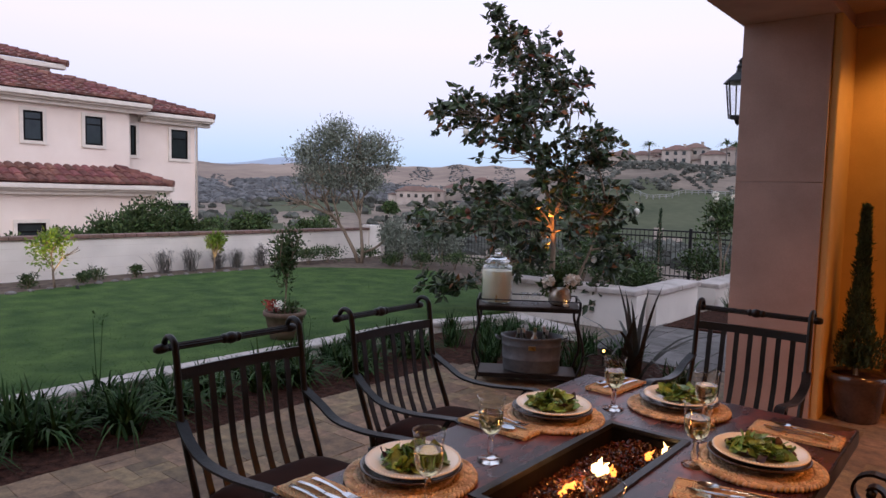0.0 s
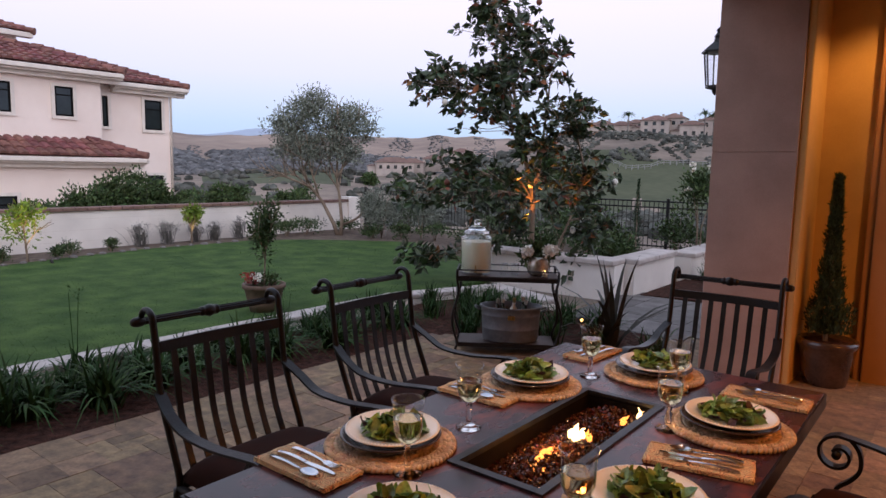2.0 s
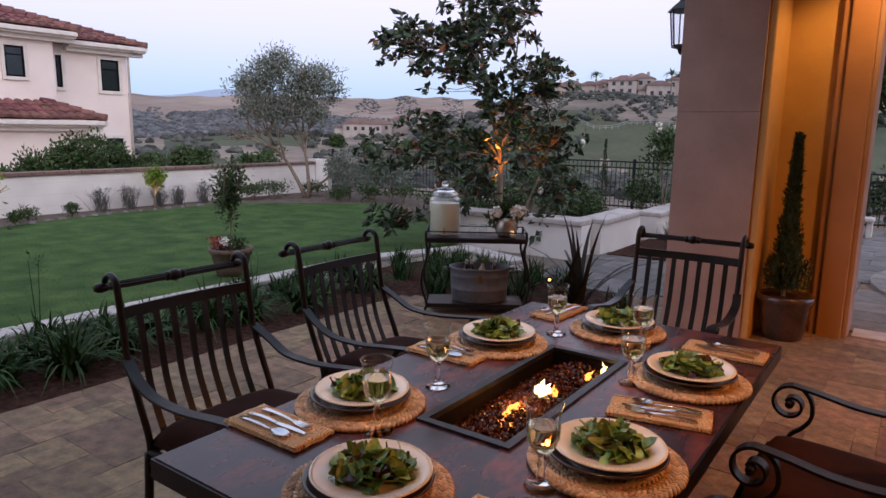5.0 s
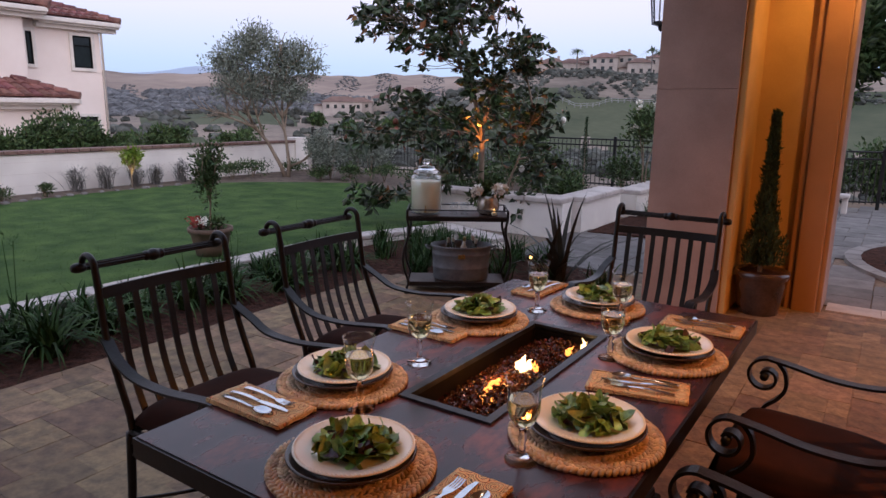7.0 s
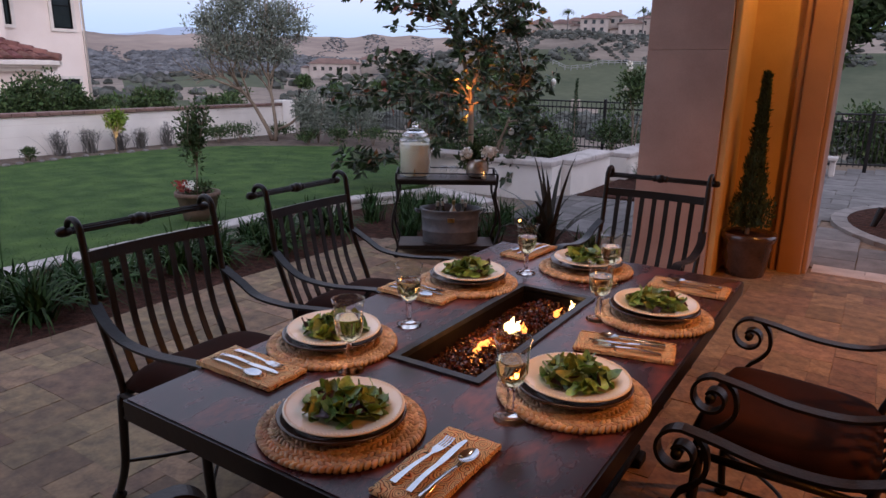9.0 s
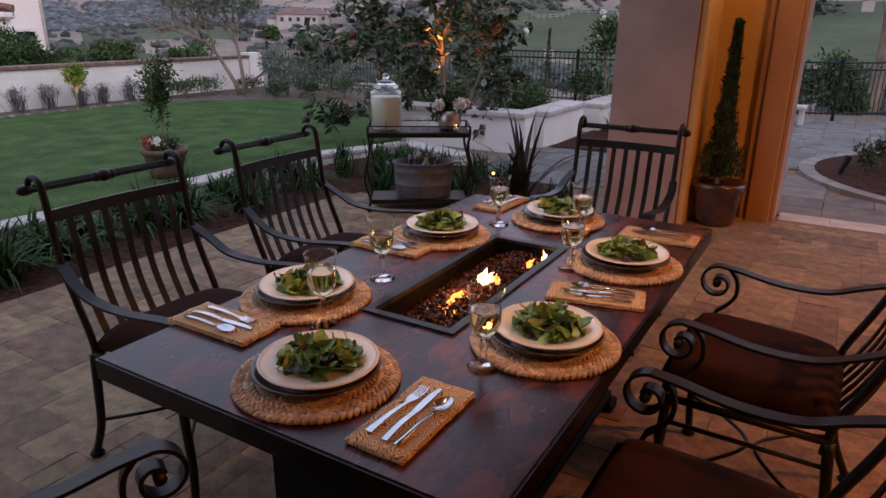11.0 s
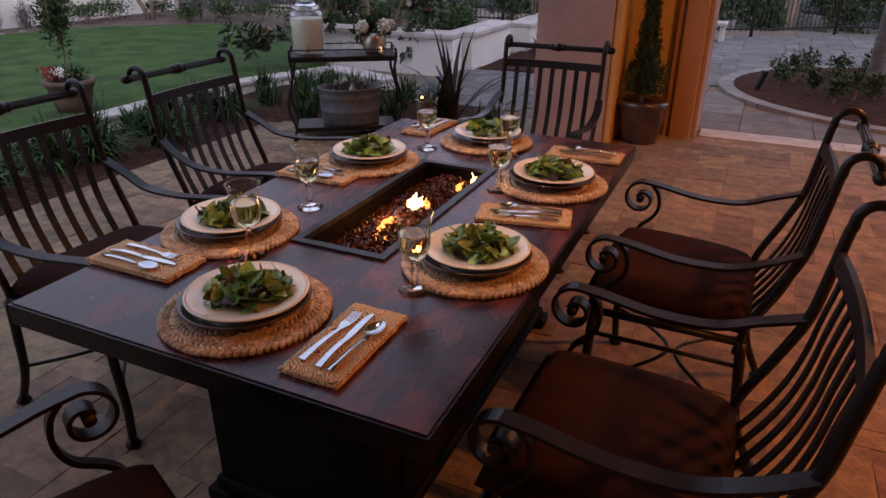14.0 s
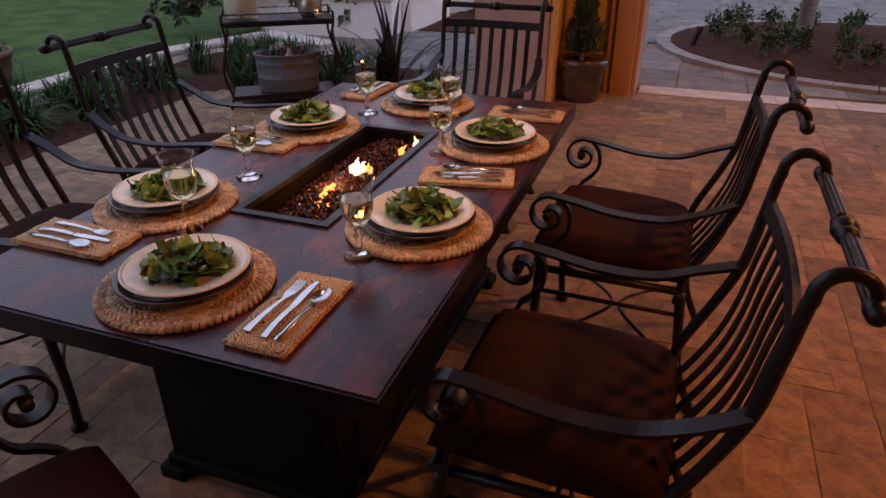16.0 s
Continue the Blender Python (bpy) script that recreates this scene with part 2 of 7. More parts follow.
M = dict(
    kerb=material("pale_kerb_stone", (0.17, 0.15, 0.14), (0.28, 0.25, 0.23), 0.8, 6, 0, 0.2, 70, obrand=0.08, depth=0.004),
    mercury=material("mercury_glass", (0.30, 0.26, 0.22), (0.62, 0.56, 0.48), 0.22, 30, 0.7, 0.2, 90, depth=0.003),
    # backing coloured dark to stand in for shade between the braids
    mat_back=material("shaded_mat_backing", (0.10, 0.05, 0.02), (0.2, 0.11, 0.05), 0.9, 30, 0, 0.2, 200),
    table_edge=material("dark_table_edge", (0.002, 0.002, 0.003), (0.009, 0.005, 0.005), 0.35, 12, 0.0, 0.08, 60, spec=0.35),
    iron=material("wrought_iron", (0.005, 0.005, 0.006), (0.015, 0.012, 0.012), 0.38, 14, 0.0, 0.2, 120, 0.1, spec=0.38),
    cushion=material("rust_brown_cushion", (0.019, 0.005, 0.003), (0.037, 0.010, 0.005), 0.9, 9, 0, 0.2, 400, 0.05, depth=0.002, spec=0.15),
    table=material("mottled_copper_table", (0.010, 0.006, 0.012), (0.18, 0.048, 0.038), 0.27, 11, 0.0, 0.06, 70, 0.08, mid=(0.040, 0.015, 0.024), depth=0.002, spec=0.42, stretch=(1.0, 0.45, 1.0)),
    black=material("black_painted_metal", (0.0015, 0.0015, 0.0015), (0.004, 0.0035, 0.0035), 0.6, 10, 0.0, 0.08, spec=0.12),
    rim=material("fire_tray_rim", (0.02, 0.022, 0.026), (0.05, 0.052, 0.06), 0.4, 20, 0.6, 0.05),
    ember=material("copper_fire_glass", (0.010, 0.005, 0.004), (0.17, 0.055, 0.028), 0.16, 60, 0.1, 0.1, 200, island=0.5),
    mat=material("woven_water_hyacinth", (0.36, 0.23, 0.135), (0.77, 0.56, 0.37), 0.62, 30, 0, 0.3, 260, island=0.26, depth=0.003),
    plate=material("cream_stoneware", (0.82, 0.76, 0.63), (0.89, 0.84, 0.73), 0.22, 9, 0, 0.02, 80, coat=0.3),
    plate_dark=material("brown_stoneware", (0.028, 0.015, 0.011), (0.06, 0.034, 0.025), 0.2, 9, 0, 0.03, spec=0.5),
    napkin=paisley("paisley_napkin"),
    steel=material("stainless_steel", (0.52, 0.53, 0.56), (0.66, 0.67, 0.7), 0.16, 20, 1.0, 0.0),
    leaf_salad=material("salad_leaf", (0.06, 0.135, 0.03), (0.36, 0.54, 0.17), 0.34, 30, 0, 0.25, 140, island=0.5, depth=0.003),
    leaf_red=material("red_salad_leaf", (0.020, 0.010, 0.014), (0.07, 0.02, 0.03), 0.45, 30, 0, 0.2, 140, island=0.3),
    magnolia=material("magnolia_leaf", (0.012, 0.024, 0.010), (0.045, 0.07, 0.025), 0.38, 8, 0, 0.05, 60, island=0.6),
    magnolia_brown=material("rusty_magnolia_leaf", (0.10, 0.035, 0.012), (0.24, 0.09, 0.03), 0.6, 8, 0, 0.05, 60, island=0.5),
    olive=material("olive_leaf", (0.125, 0.145, 0.115), (0.28, 0.305, 0.25), 0.6, 5, 0, 0.05, 60, island=0.45, spec=0.25),
    green=material("shrub_leaf", (0.024, 0.046, 0.017), (0.084, 0.13, 0.042), 0.55, 6, 0, 0.05, 60, island=0.5, spec=0.25),
    citrus=material("citrus_leaf", (0.09, 0.15, 0.02), (0.26, 0.36, 0.05), 0.5, 6, 0, 0.05, 60, island=0.4, spec=0.3),
    grey_leaf=material("lavender_leaf", (0.10, 0.095, 0.088), (0.22, 0.21, 0.195), 0.8, 6, 0, 0.05, 60, island=0.4, spec=0.1),
    strap=material("strap_leaf", (0.018, 0.042, 0.014), (0.05, 0.094, 0.028), 0.6, 6, 0, 0.05, 60, island=0.5, spec=0.1),
    flax=material("bronze_flax_leaf", (0.016, 0.015, 0.012), (0.05, 0.045, 0.032), 0.45, 6, 0, 0.05, 60, island=0.4, spec=0.25),
    cypress=material("cypress_leaf", (0.022, 0.042, 0.022), (0.07, 0.105, 0.055), 0.65, 8, 0, 0.05, 60, island=0.4, spec=0.15),
    bark=material("pale_bark", (0.14, 0.10, 0.07), (0.34, 0.26, 0.19), 0.85, 10, 0, 0.5, 60, stretch=(1, 1, 0.3)),
    palm_bark=material("palm_bark", (0.10, 0.09, 0.085), (0.22, 0.20, 0.19), 0.9, 10, 0, 0.5, 60, stretch=(1, 1, 3)),
    stucco_pink=material("pillar_stone_stucco", (0.34, 0.235, 0.20), (0.46, 0.325, 0.275), 0.85, 3, 0, 0.15, 120, depth=0.004),
    stucco_gold=material("golden_stucco", (0.52, 0.33, 0.12), (0.63, 0.41, 0.165), 0.85, 3, 0, 0.2, 140, depth=0.004),
    # darker than the golden stucco: the pilaster's weaker lamplight is in the colour
    stucco_shaded=material("shaded_stucco", (0.36, 0.19, 0.09), (0.45, 0.25, 0.125), 0.85, 3, 0, 0.2, 140, depth=0.004),
    stucco_white=material("garden_wall_stucco", (0.74, 0.69, 0.64), (0.87, 0.82, 0.76), 0.85, 2.0, 0, 0.15, 80, depth=0.005, spec=0.2),
    stucco_house=material("neighbour_stucco", (0.78, 0.67, 0.60), (0.87, 0.77, 0.70), 0.85, 0.8, 0, 0.15, 30, depth=0.01, spec=0.2),
    cap=material("cast_stone_cap", (0.38, 0.33, 0.305), (0.57, 0.51, 0.475), 0.8, 6, 0, 0.2, 70, island=0.12, depth=0.004),
    brick_cap=material("wall_brick_cap", (0.13, 0.075, 0.06), (0.26, 0.16, 0.13), 0.85, 6, 0, 0.3, 60, obrand=0.2),
    trim=material("cream_painted_trim", (0.66, 0.60, 0.54), (0.78, 0.72, 0.65), 0.6, 4, 0, 0.05),
    paver=material("tumbled_paver", (0.125, 0.081, 0.050), (0.31, 0.206, 0.118), 0.72, 13, 0, 0.5, 55, obrand=0.3, depth=0.008, spec=0.4),
    paver_rest=material("tumbled_paver_far", (0.125, 0.081, 0.050), (0.31, 0.206, 0.118), 0.72, 13, 0, 0.5, 55, island=0.3, depth=0.008, spec=0.4),
    paver_grey=material("grey_flagstone", (0.12, 0.108, 0.102), (0.225, 0.206, 0.195), 0.85, 5, 0, 0.4, 50, island=0.18, depth=0.006, spec=0.22),
    sand=material("joint_sand", (0.15, 0.11, 0.08), (0.29, 0.21, 0.155), 0.95, 30, 0, 0.3, 200, spec=0.1),
    bed_soil=material("dry_bed_soil", (0.085, 0.062, 0.05), (0.20, 0.155, 0.125), 0.95, 6, 0, 0.6, 50, depth=0.02, spec=0.08),
    mulch=material("bark_mulch", (0.024, 0.012, 0.009), (0.10, 0.045, 0.032), 0.95, 18, 0, 0.9, 70, depth=0.03, spec=0.08),
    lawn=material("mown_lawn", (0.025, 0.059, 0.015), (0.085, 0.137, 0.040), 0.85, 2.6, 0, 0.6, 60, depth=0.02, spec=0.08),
    blade=material("lawn_blade", (0.029, 0.068, 0.017), (0.080, 0.134, 0.039), 0.7, 1.3, 0, 0, 30, island=0.35, spec=0.1),
    dry=material("dry_golden_hill", (0.20, 0.155, 0.135), (0.39, 0.305, 0.25), 0.95, 0.008, 0, 0.5, 0.05, depth=4.0, spec=0.05),
    scrub=material("scrub_slope", (0.15, 0.125, 0.105), (0.33, 0.265, 0.215), 0.95, 0.06, 0, 0.3, 0.5, depth=0.5, spec=0.05),
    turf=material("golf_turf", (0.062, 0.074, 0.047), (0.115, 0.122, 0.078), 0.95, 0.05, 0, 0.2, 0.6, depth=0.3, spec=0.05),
    # blue-grey is the distance haze, painted into the mountain's colour
    haze_blue=material("hazed_far_mountain", (0.33, 0.39, 0.49), (0.38, 0.45, 0.56), 0.95, 0.002, 0, 0, 0.02),
    # paler, bluer copy of the brush colour: air haze is painted in
    hazed_brush=material("distant_brush", (0.075, 0.08, 0.085), (0.17, 0.168, 0.17), 0.95, 0.4, 0, 0.4, 2.0, island=0.4, depth=0.3, spec=0.05),
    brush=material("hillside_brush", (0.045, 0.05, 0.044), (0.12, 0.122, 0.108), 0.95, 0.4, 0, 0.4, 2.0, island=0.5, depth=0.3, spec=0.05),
    tile=material("clay_roof_tile", (0.115, 0.042, 0.04), (0.26, 0.108, 0.092), 0.85, 4, 0, 0.3, 40, island=0.35),
    window=material("dark_window_pane", (0.012, 0.016, 0.018), (0.03, 0.04, 0.042), 0.08, 1.2, 0, 0.0),
    far_wall=material("far_house_stucco", (0.30, 0.265, 0.24), (0.44, 0.39, 0.35), 0.9, 0.4, 0, 0.1, 4, obrand=0.12),
    far_roof=material("far_house_roof", (0.13, 0.075, 0.062), (0.22, 0.13, 0.105), 0.9, 0.6, 0, 0.2, 6, obrand=0.15),
    terracotta=material("terracotta_pot", (0.10, 0.06, 0.042), (0.21, 0.135, 0.095), 0.8, 8, 0, 0.2, 60),
    glaze=material("glazed_brown_pot", (0.028, 0.016, 0.014), (0.085, 0.05, 0.042), 0.2, 7, 0, 0.05, 50, coat=0.5),
    galvanised=material("galvanised_tub", (0.09, 0.096, 0.108), (0.18, 0.188, 0.205), 0.5, 9, 0.35, 0.1, 40),
    cart_top=material("dark_slate_shelf", (0.025, 0.017, 0.015), (0.075, 0.05, 0.042), 0.35, 8, 0.1, 0.1, 40),
    lemonade=material("cloudy_lemonade", (0.80, 0.78, 0.60), (0.87, 0.85, 0.68), 0.3, 3, 0, 0.0),
    red=material("red_petal", (0.28, 0.02, 0.015), (0.45, 0.05, 0.03), 0.6, 30, 0, 0.1, island=0.4),
    petal=material("cream_petal", (0.74, 0.70, 0.62), (0.86, 0.83, 0.76), 0.7, 30, 0, 0.1, island=0.15),
    brass=material("brass_tap", (0.35, 0.22, 0.08), (0.5, 0.34, 0.14), 0.3, 20, 1.0, 0.0),
    ceiling=material("porch_ceiling", (0.40, 0.29, 0.19), (0.50, 0.37, 0.25), 0.8, 2, 0, 0.1, 60),
    white_post=material("white_fence_paint", (0.26, 0.26, 0.255), (0.35, 0.35, 0.345), 0.7, 3, 0, 0.0),
    bottle=material("dark_bottle_glass", (0.008, 0.014, 0.008), (0.02, 0.03, 0.018), 0.08, 8, 0, 0.0),
    foil=material("pale_bottle_foil", (0.45, 0.43, 0.38), (0.6, 0.58, 0.5), 0.35, 30, 0.6, 0.0),
    charred=material("charred_tray", (0.004, 0.003, 0.003), (0.012, 0.008, 0.007), 0.9, 20, 0, 0.2, spec=0.1),
    flame=glow("flame", (1.0, 0.30, 0.05), 2.6),
    flame_core=glow("flame_core", (1.0, 0.60, 0.24), 6.0),
    lamp_glow=glow("downlight_lens", (1.0, 0.62, 0.28), 8.0),
    candle_glow=glow("candle_light", (1.0, 0.50, 0.14), 5.0),
    glass=clear("clear_glass", (0.95, 0.96, 0.96)),
    wine=solid_glass("white_wine", (0.96, 0.85, 0.52), 1.34),
    stem=solid_glass("stem_glass", (0.98, 0.98, 0.98), 1.45),
)


# ---- mesh helpers ----
def part(name, bm, mat, parent=None, label="", smooth=False):
    me = bpy.data.meshes.new(name)
    bmesh.ops.recalc_face_normals(bm, faces=bm.faces)
    bm.to_mesh(me)
    bm.free()
    if smooth:
        me.shade_smooth()
    me.materials.append(M[mat])
    ob = new(name, me)
    if parent:
        ob.parent = parent
    if label:
        ob["label"] = label
    return ob


def raw(name, verts, faces, mat, parent=None, smooth=False):
    me = bpy.data.meshes.new(name)
    me.from_pydata(verts, [], faces)
    if smooth:
        me.shade_smooth()
    me.materials.append(M[mat])
    ob = new(name, me)
    if parent:
        ob.parent = parent
    return ob


def thing(name, m, label, category, group=""):
    ob = new(name)
    ob.empty_display_size = 0.1
    ob.matrix_basis = m
    return tagged(ob, label, category, group)


def box(bm, x0, x1, y0, y1, z0, z1, bevel=0.0, segments=2):
    made = bmesh.ops.create_cube(bm, size=1)["verts"]
    for v in made:
        v.co = Vector((x0 + (v.co.x + 0.5) * (x1 - x0), y0 + (v.co.y + 0.5) * (y1 - y0), z0 + (v.co.z + 0.5) * (z1 - z0)))
    if bevel:
        edges = list({e for v in made for e in v.link_edges})
        bmesh.ops.bevel(bm, geom=edges, offset=bevel, segments=segments, affect="EDGES", profile=0.5)
    return bm


def boxed(*a, **k):
    return box(bmesh.new(), *a, **k)


def spline(points, steps=6):
    """A smooth line through the points."""
    p = [Vector(q) for q in points]
    p = [p[0] * 2 - p[1]] + p + [p[-1] * 2 - p[-2]]
    out = []
    for i in range(1, len(p) - 2):
        for k in range(steps):
            t = k / steps
            a, b, c, d = p[i - 1], p[i], p[i + 1], p[i + 2]
            out.append(0.5 * (2 * b + (c - a) * t + (2 * a - 5 * b + 4 * c - d) * t * t + (3 * b - a - 3 * c + d) * t ** 3))
    return out + [p[-2]]


def sweep(bm, pts, section, side=None):
    """Sweeps a closed section (list of 2D points, or one per point of the line) along pts."""
    pts = [Vector(p) for p in pts]
    rings = []
    axis = Vector(side) if side else None
    last = None
    for i, p in enumerate(pts):
        d = (pts[min(i + 1, len(pts) - 1)] - pts[max(i - 1, 0)]).normalized()
        if axis is not None:
            u = (axis - d * axis.dot(d)).normalized()
        elif last is None:
            u = d.orthogonal().normalized()
        else:
            u = (last - d * last.dot(d)).normalized()
        last = u
        w = d.cross(u)
        sec = section[i] if isinstance(section[0][0], (tuple, list)) else section
        rings.append([bm.verts.new(p + u * a + w * b) for a, b in sec])
    n = len(rings[0])
    for r0, r1 in zip(rings, rings[1:]):
        for k in range(n):
            bm.faces.new((r0[k], r0[(k + 1) % n], r1[(k + 1) % n], r1[k]))
    bm.faces.new(rings[0][::-1])
    bm.faces.new(rings[-1])
    return bm


def circle(r, n=8):
    return [(r * math.cos(2 * math.pi * k / n), r * math.sin(2 * math.pi * k / n)) for k in range(n)]


def tube(bm, pts, r, n=8):
    if isinstance(r, (tuple, list)):
        return sweep(bm, pts, [circle(q, n) for q in r])
    return sweep(bm, pts, circle(r, n))


def strip(bm, pts, w, t, side):
    return sweep(bm, pts, [(-w / 2, -t / 2), (w / 2, -t / 2), (w / 2, t / 2), (-w / 2, t / 2)], side)


def lathe(bm, profile, n=24, at=(0, 0, 0)):
    o = Vector(at)
    rings = []
    for r, z in profile:
        if r < 1e-5:
            rings.append([bm.verts.new(o + Vector((0, 0, z)))])
        else:
            rings.append([bm.verts.new(o + Vector((r * math.cos(2 * math.pi * k / n), r * math.sin(2 * math.pi * k / n), z))) for k in range(n)])
    for a, b in zip(rings, rings[1:]):
        for k in range(n):
            j = (k + 1) % n
            if len(a) == 1 and len(b) == 1:
                continue
            if len(a) == 1:
                bm.faces.new((a[0], b[j], b[k]))
            elif len(b) == 1:
                bm.faces.new((a[k], a[j], b[0]))
            else:
                bm.faces.new((a[k], a[j], b[j], b[k]))
    return bm


def leaves(name, spots, mat, parent, rng, length=0.1, width=0.04, up=0.3, cup=0.25, vary=0.35):
    """Many small leaves, each a folded blade of four triangles. spots: rows of place and outward direction."""
    verts, faces = [], []
    for p, d in spots:
        a = Vector((rng.gauss(0, 1), rng.gauss(0, 1), rng.gauss(0, 1))) * 0.7 + Vector(d) + Vector((0, 0, up))
        if a.length < 1e-3:
            continue
        a.normalize()
        s = a.orthogonal().normalized()
        s.rotate(Matrix.Rotation(rng.uniform(0, 6.28), 3, a))
        n = a.cross(s)
        L = length * rng.uniform(1 - vary, 1 + vary)
        W = width * rng.uniform(1 - vary, 1 + vary) * 0.5
        p = Vector(p)
        i = len(verts)
        verts += [p, p + a * L * 0.5 + s * W + n * W * cup, p + a * L * 0.5 - s * W + n * W * cup, p + a * L - n * L * 0.12, p + a * L * 0.5 - n * W * 0.1]
        faces += [(i, i + 1, i + 4), (i, i + 4, i + 2), (i + 1, i + 3, i + 4), (i + 4, i + 3, i + 2)]
    return raw(name, verts, faces, mat, parent)


def blades(name, spots, mat, parent, rng, length, width, droop=0.5, spread=0.6, steps=4):
    """Arching strap leaves that rise from the spots."""
    verts, faces = [], []
    for p in spots:
        p = Vector(p)
        a = rng.uniform(0, 6.28)
        out = Vector((math.cos(a), math.sin(a), 0))
        side = Vector((-out.y, out.x, 0))
        L, lean = length * rng.uniform(0.6, 1.15), spread * rng.uniform(0.25, 1.2)
        i = len(verts)
        for k in range(steps + 1):
            t = k / steps
            c = p + out * (L * lean * t * (0.5 + 0.5 * t)) + Vector((0, 0, L * (t * (1 - 0.25 * lean) - droop * lean * t * t * t)))
            w = width * (1 - t ** 2.2) * 0.5 + 0.0004
            verts += [c - side * w, c + side * w + Vector((0, 0, w * 0.3))]
        for k in range(steps):
            j = i + 2 * k
            faces.append((j, j + 1, j + 3, j + 2))
    return raw(name, verts, faces, mat, parent, True)


def limb_tree(bm, base, rng, height, radius, lean=(0, 0), forks=3, depth=3, spread=0.6, start=0.35, wobble=0.08):
    """Tapered trunk and limbs into bm; returns the twigs as rows of place and direction."""
    tips = []

    def grow(p, d, length, r, level):
        pts, q, dd = [p], p.copy(), d.copy()
        steps = 5
        for k in range(steps):
            dd = (dd + Vector((rng.gauss(0, wobble), rng.gauss(0, wobble), rng.gauss(0.03, wobble * 0.5)))).normalized()
            q = q + dd * (length / steps)
            pts.append(q.copy())
            if level >= 2 or k >= 3 and level >= 1:
                tips.append((q.copy(), dd.copy()))
        tube(bm, pts, [r * (1 - 0.45 * k / steps) for k in range(steps + 1)], 7 if level < 2 else 5)
        if level < depth:
            count = forks if level else forks + 1
            for c in range(count):
                k = rng.uniform(start if level == 0 else 0.35, 1.0)
                i = min(int(k * steps), steps - 1)
                at = pts[i].lerp(pts[i + 1], k * steps - i)
                a = rng.uniform(0, 6.28) if level else 6.28 * (c + rng.uniform(-0.3, 0.3)) / count
                side = dd.orthogonal().normalized()
                side.rotate(Matrix.Rotation(a, 3, dd))
                nd = (dd * rng.uniform(0.6, 1.0) + side * spread * rng.uniform(0.7, 1.3)).normalized()
                grow(at, nd, length * rng.uniform(0.5, 0.72), r * 0.55, level + 1)

    grow(Vector(base), Vector((lean[0], lean[1], 1)).normalized(), height * 0.55, radius, 0)
    return tips


def bunch(spots, rng, count, spread):
    """Scatters leaf places round the twigs."""
    out = []
    for p, d in spots:
        for _ in range(count):
            o = Vector((rng.gauss(0, spread), rng.gauss(0, spread), rng.gauss(0, spread)))
            out.append((p + o, d * 0.6 + o.normalized() * 0.8))
    return out


def blob_spots(rng, count, centre, size, hollow=0.55, lumps=7):
    """Leaf places in a lumpy crown made of overlapping clumps."""
    c, s = Vector(centre), Vector(size)
    mids = []
    for _ in range(lumps):
        v = Vector((rng.gauss(0, 1), rng.gauss(0, 1), rng.gauss(0, 1))).normalized() * rng.uniform(0.2, 0.72)
        mids.append((v, rng.uniform(0.3, 0.55)))
    out = []
    for _ in range(count):
        v, r = mids[rng.randrange(lumps)]
        o = Vector((rng.gauss(0, 1), rng.gauss(0, 1), rng.gauss(0, 1))).normalized()
        q = v + o * r * rng.uniform(hollow, 1.08)
        out.append((c + Vector((q.x * s.x, q.y * s.y, q.z * s.z)), o))
    return out


# ---- ground, far land ----
def step(a, b, v):
    t = min(1.0, max(0.0, (v - a) / (b - a)))
    return t * t * (3 - 2 * t)


def bump(a, b, v, soft):
    return step(a - soft, a + soft, v) * (1 - step(b - soft, b + soft, v))


def land(x, y):
    """Height of the open land: flat garden, a slope down to a valley, hills beyond."""
    r = math.hypot(x, y)
    az = math.degrees(math.atan2(-x, y))
    n1 = noise.noise(Vector((x * 0.02, y * 0.02, 0.3)))
    n2 = noise.noise(Vector((x * 0.004, y * 0.004, 1.7)))
    n3 = noise.noise(Vector((az * 0.13, r * 0.0009, 4.2)))
    out = max(step(-11.9, -13.5, x), step(13.0, 20.0, y))
    z = -0.06 - 1.5 * out
    z -= 4.5 * step(30, 120, r) * out
    z += n1 * 0.9 * step(40, 120, r)
    # near hillside with houses on its brow
    right = 1 - step(27, 40, az)
    z += right * out * (19.0 + 1.5 * n3) * step(105, 225, r) * (1 - step(400, 800, r))
    z += 6.5 * bump(33, 60, az, 8) * step(150, 260, r) * (1 - step(300, 420, r)) * (0.75 + 0.3 * n3)
    # brushy foothills, then the golden ridge
    z += bump(38, 140, az, 8) * (14.0 + 5.0 * n3 + 3 * n2) * step(320, 470, r) * (1 - step(560, 800, r))
    crest = 54 + 9 * n3 + 6 * noise.noise(Vector((az * 0.45, 2.0, r * 0.002)))
    z += (bump(-40, 150, az, 12) * crest + 8 * n2) * step(600, 1080, r) * (1 - 0.5 * step(1300, 2200, r))
    z += (150 + 42 * noise.noise(Vector((az * 0.16, 7.0, 0)))) * bump(46, 66, az, 6) * step(2700, 3700, r)
    return z


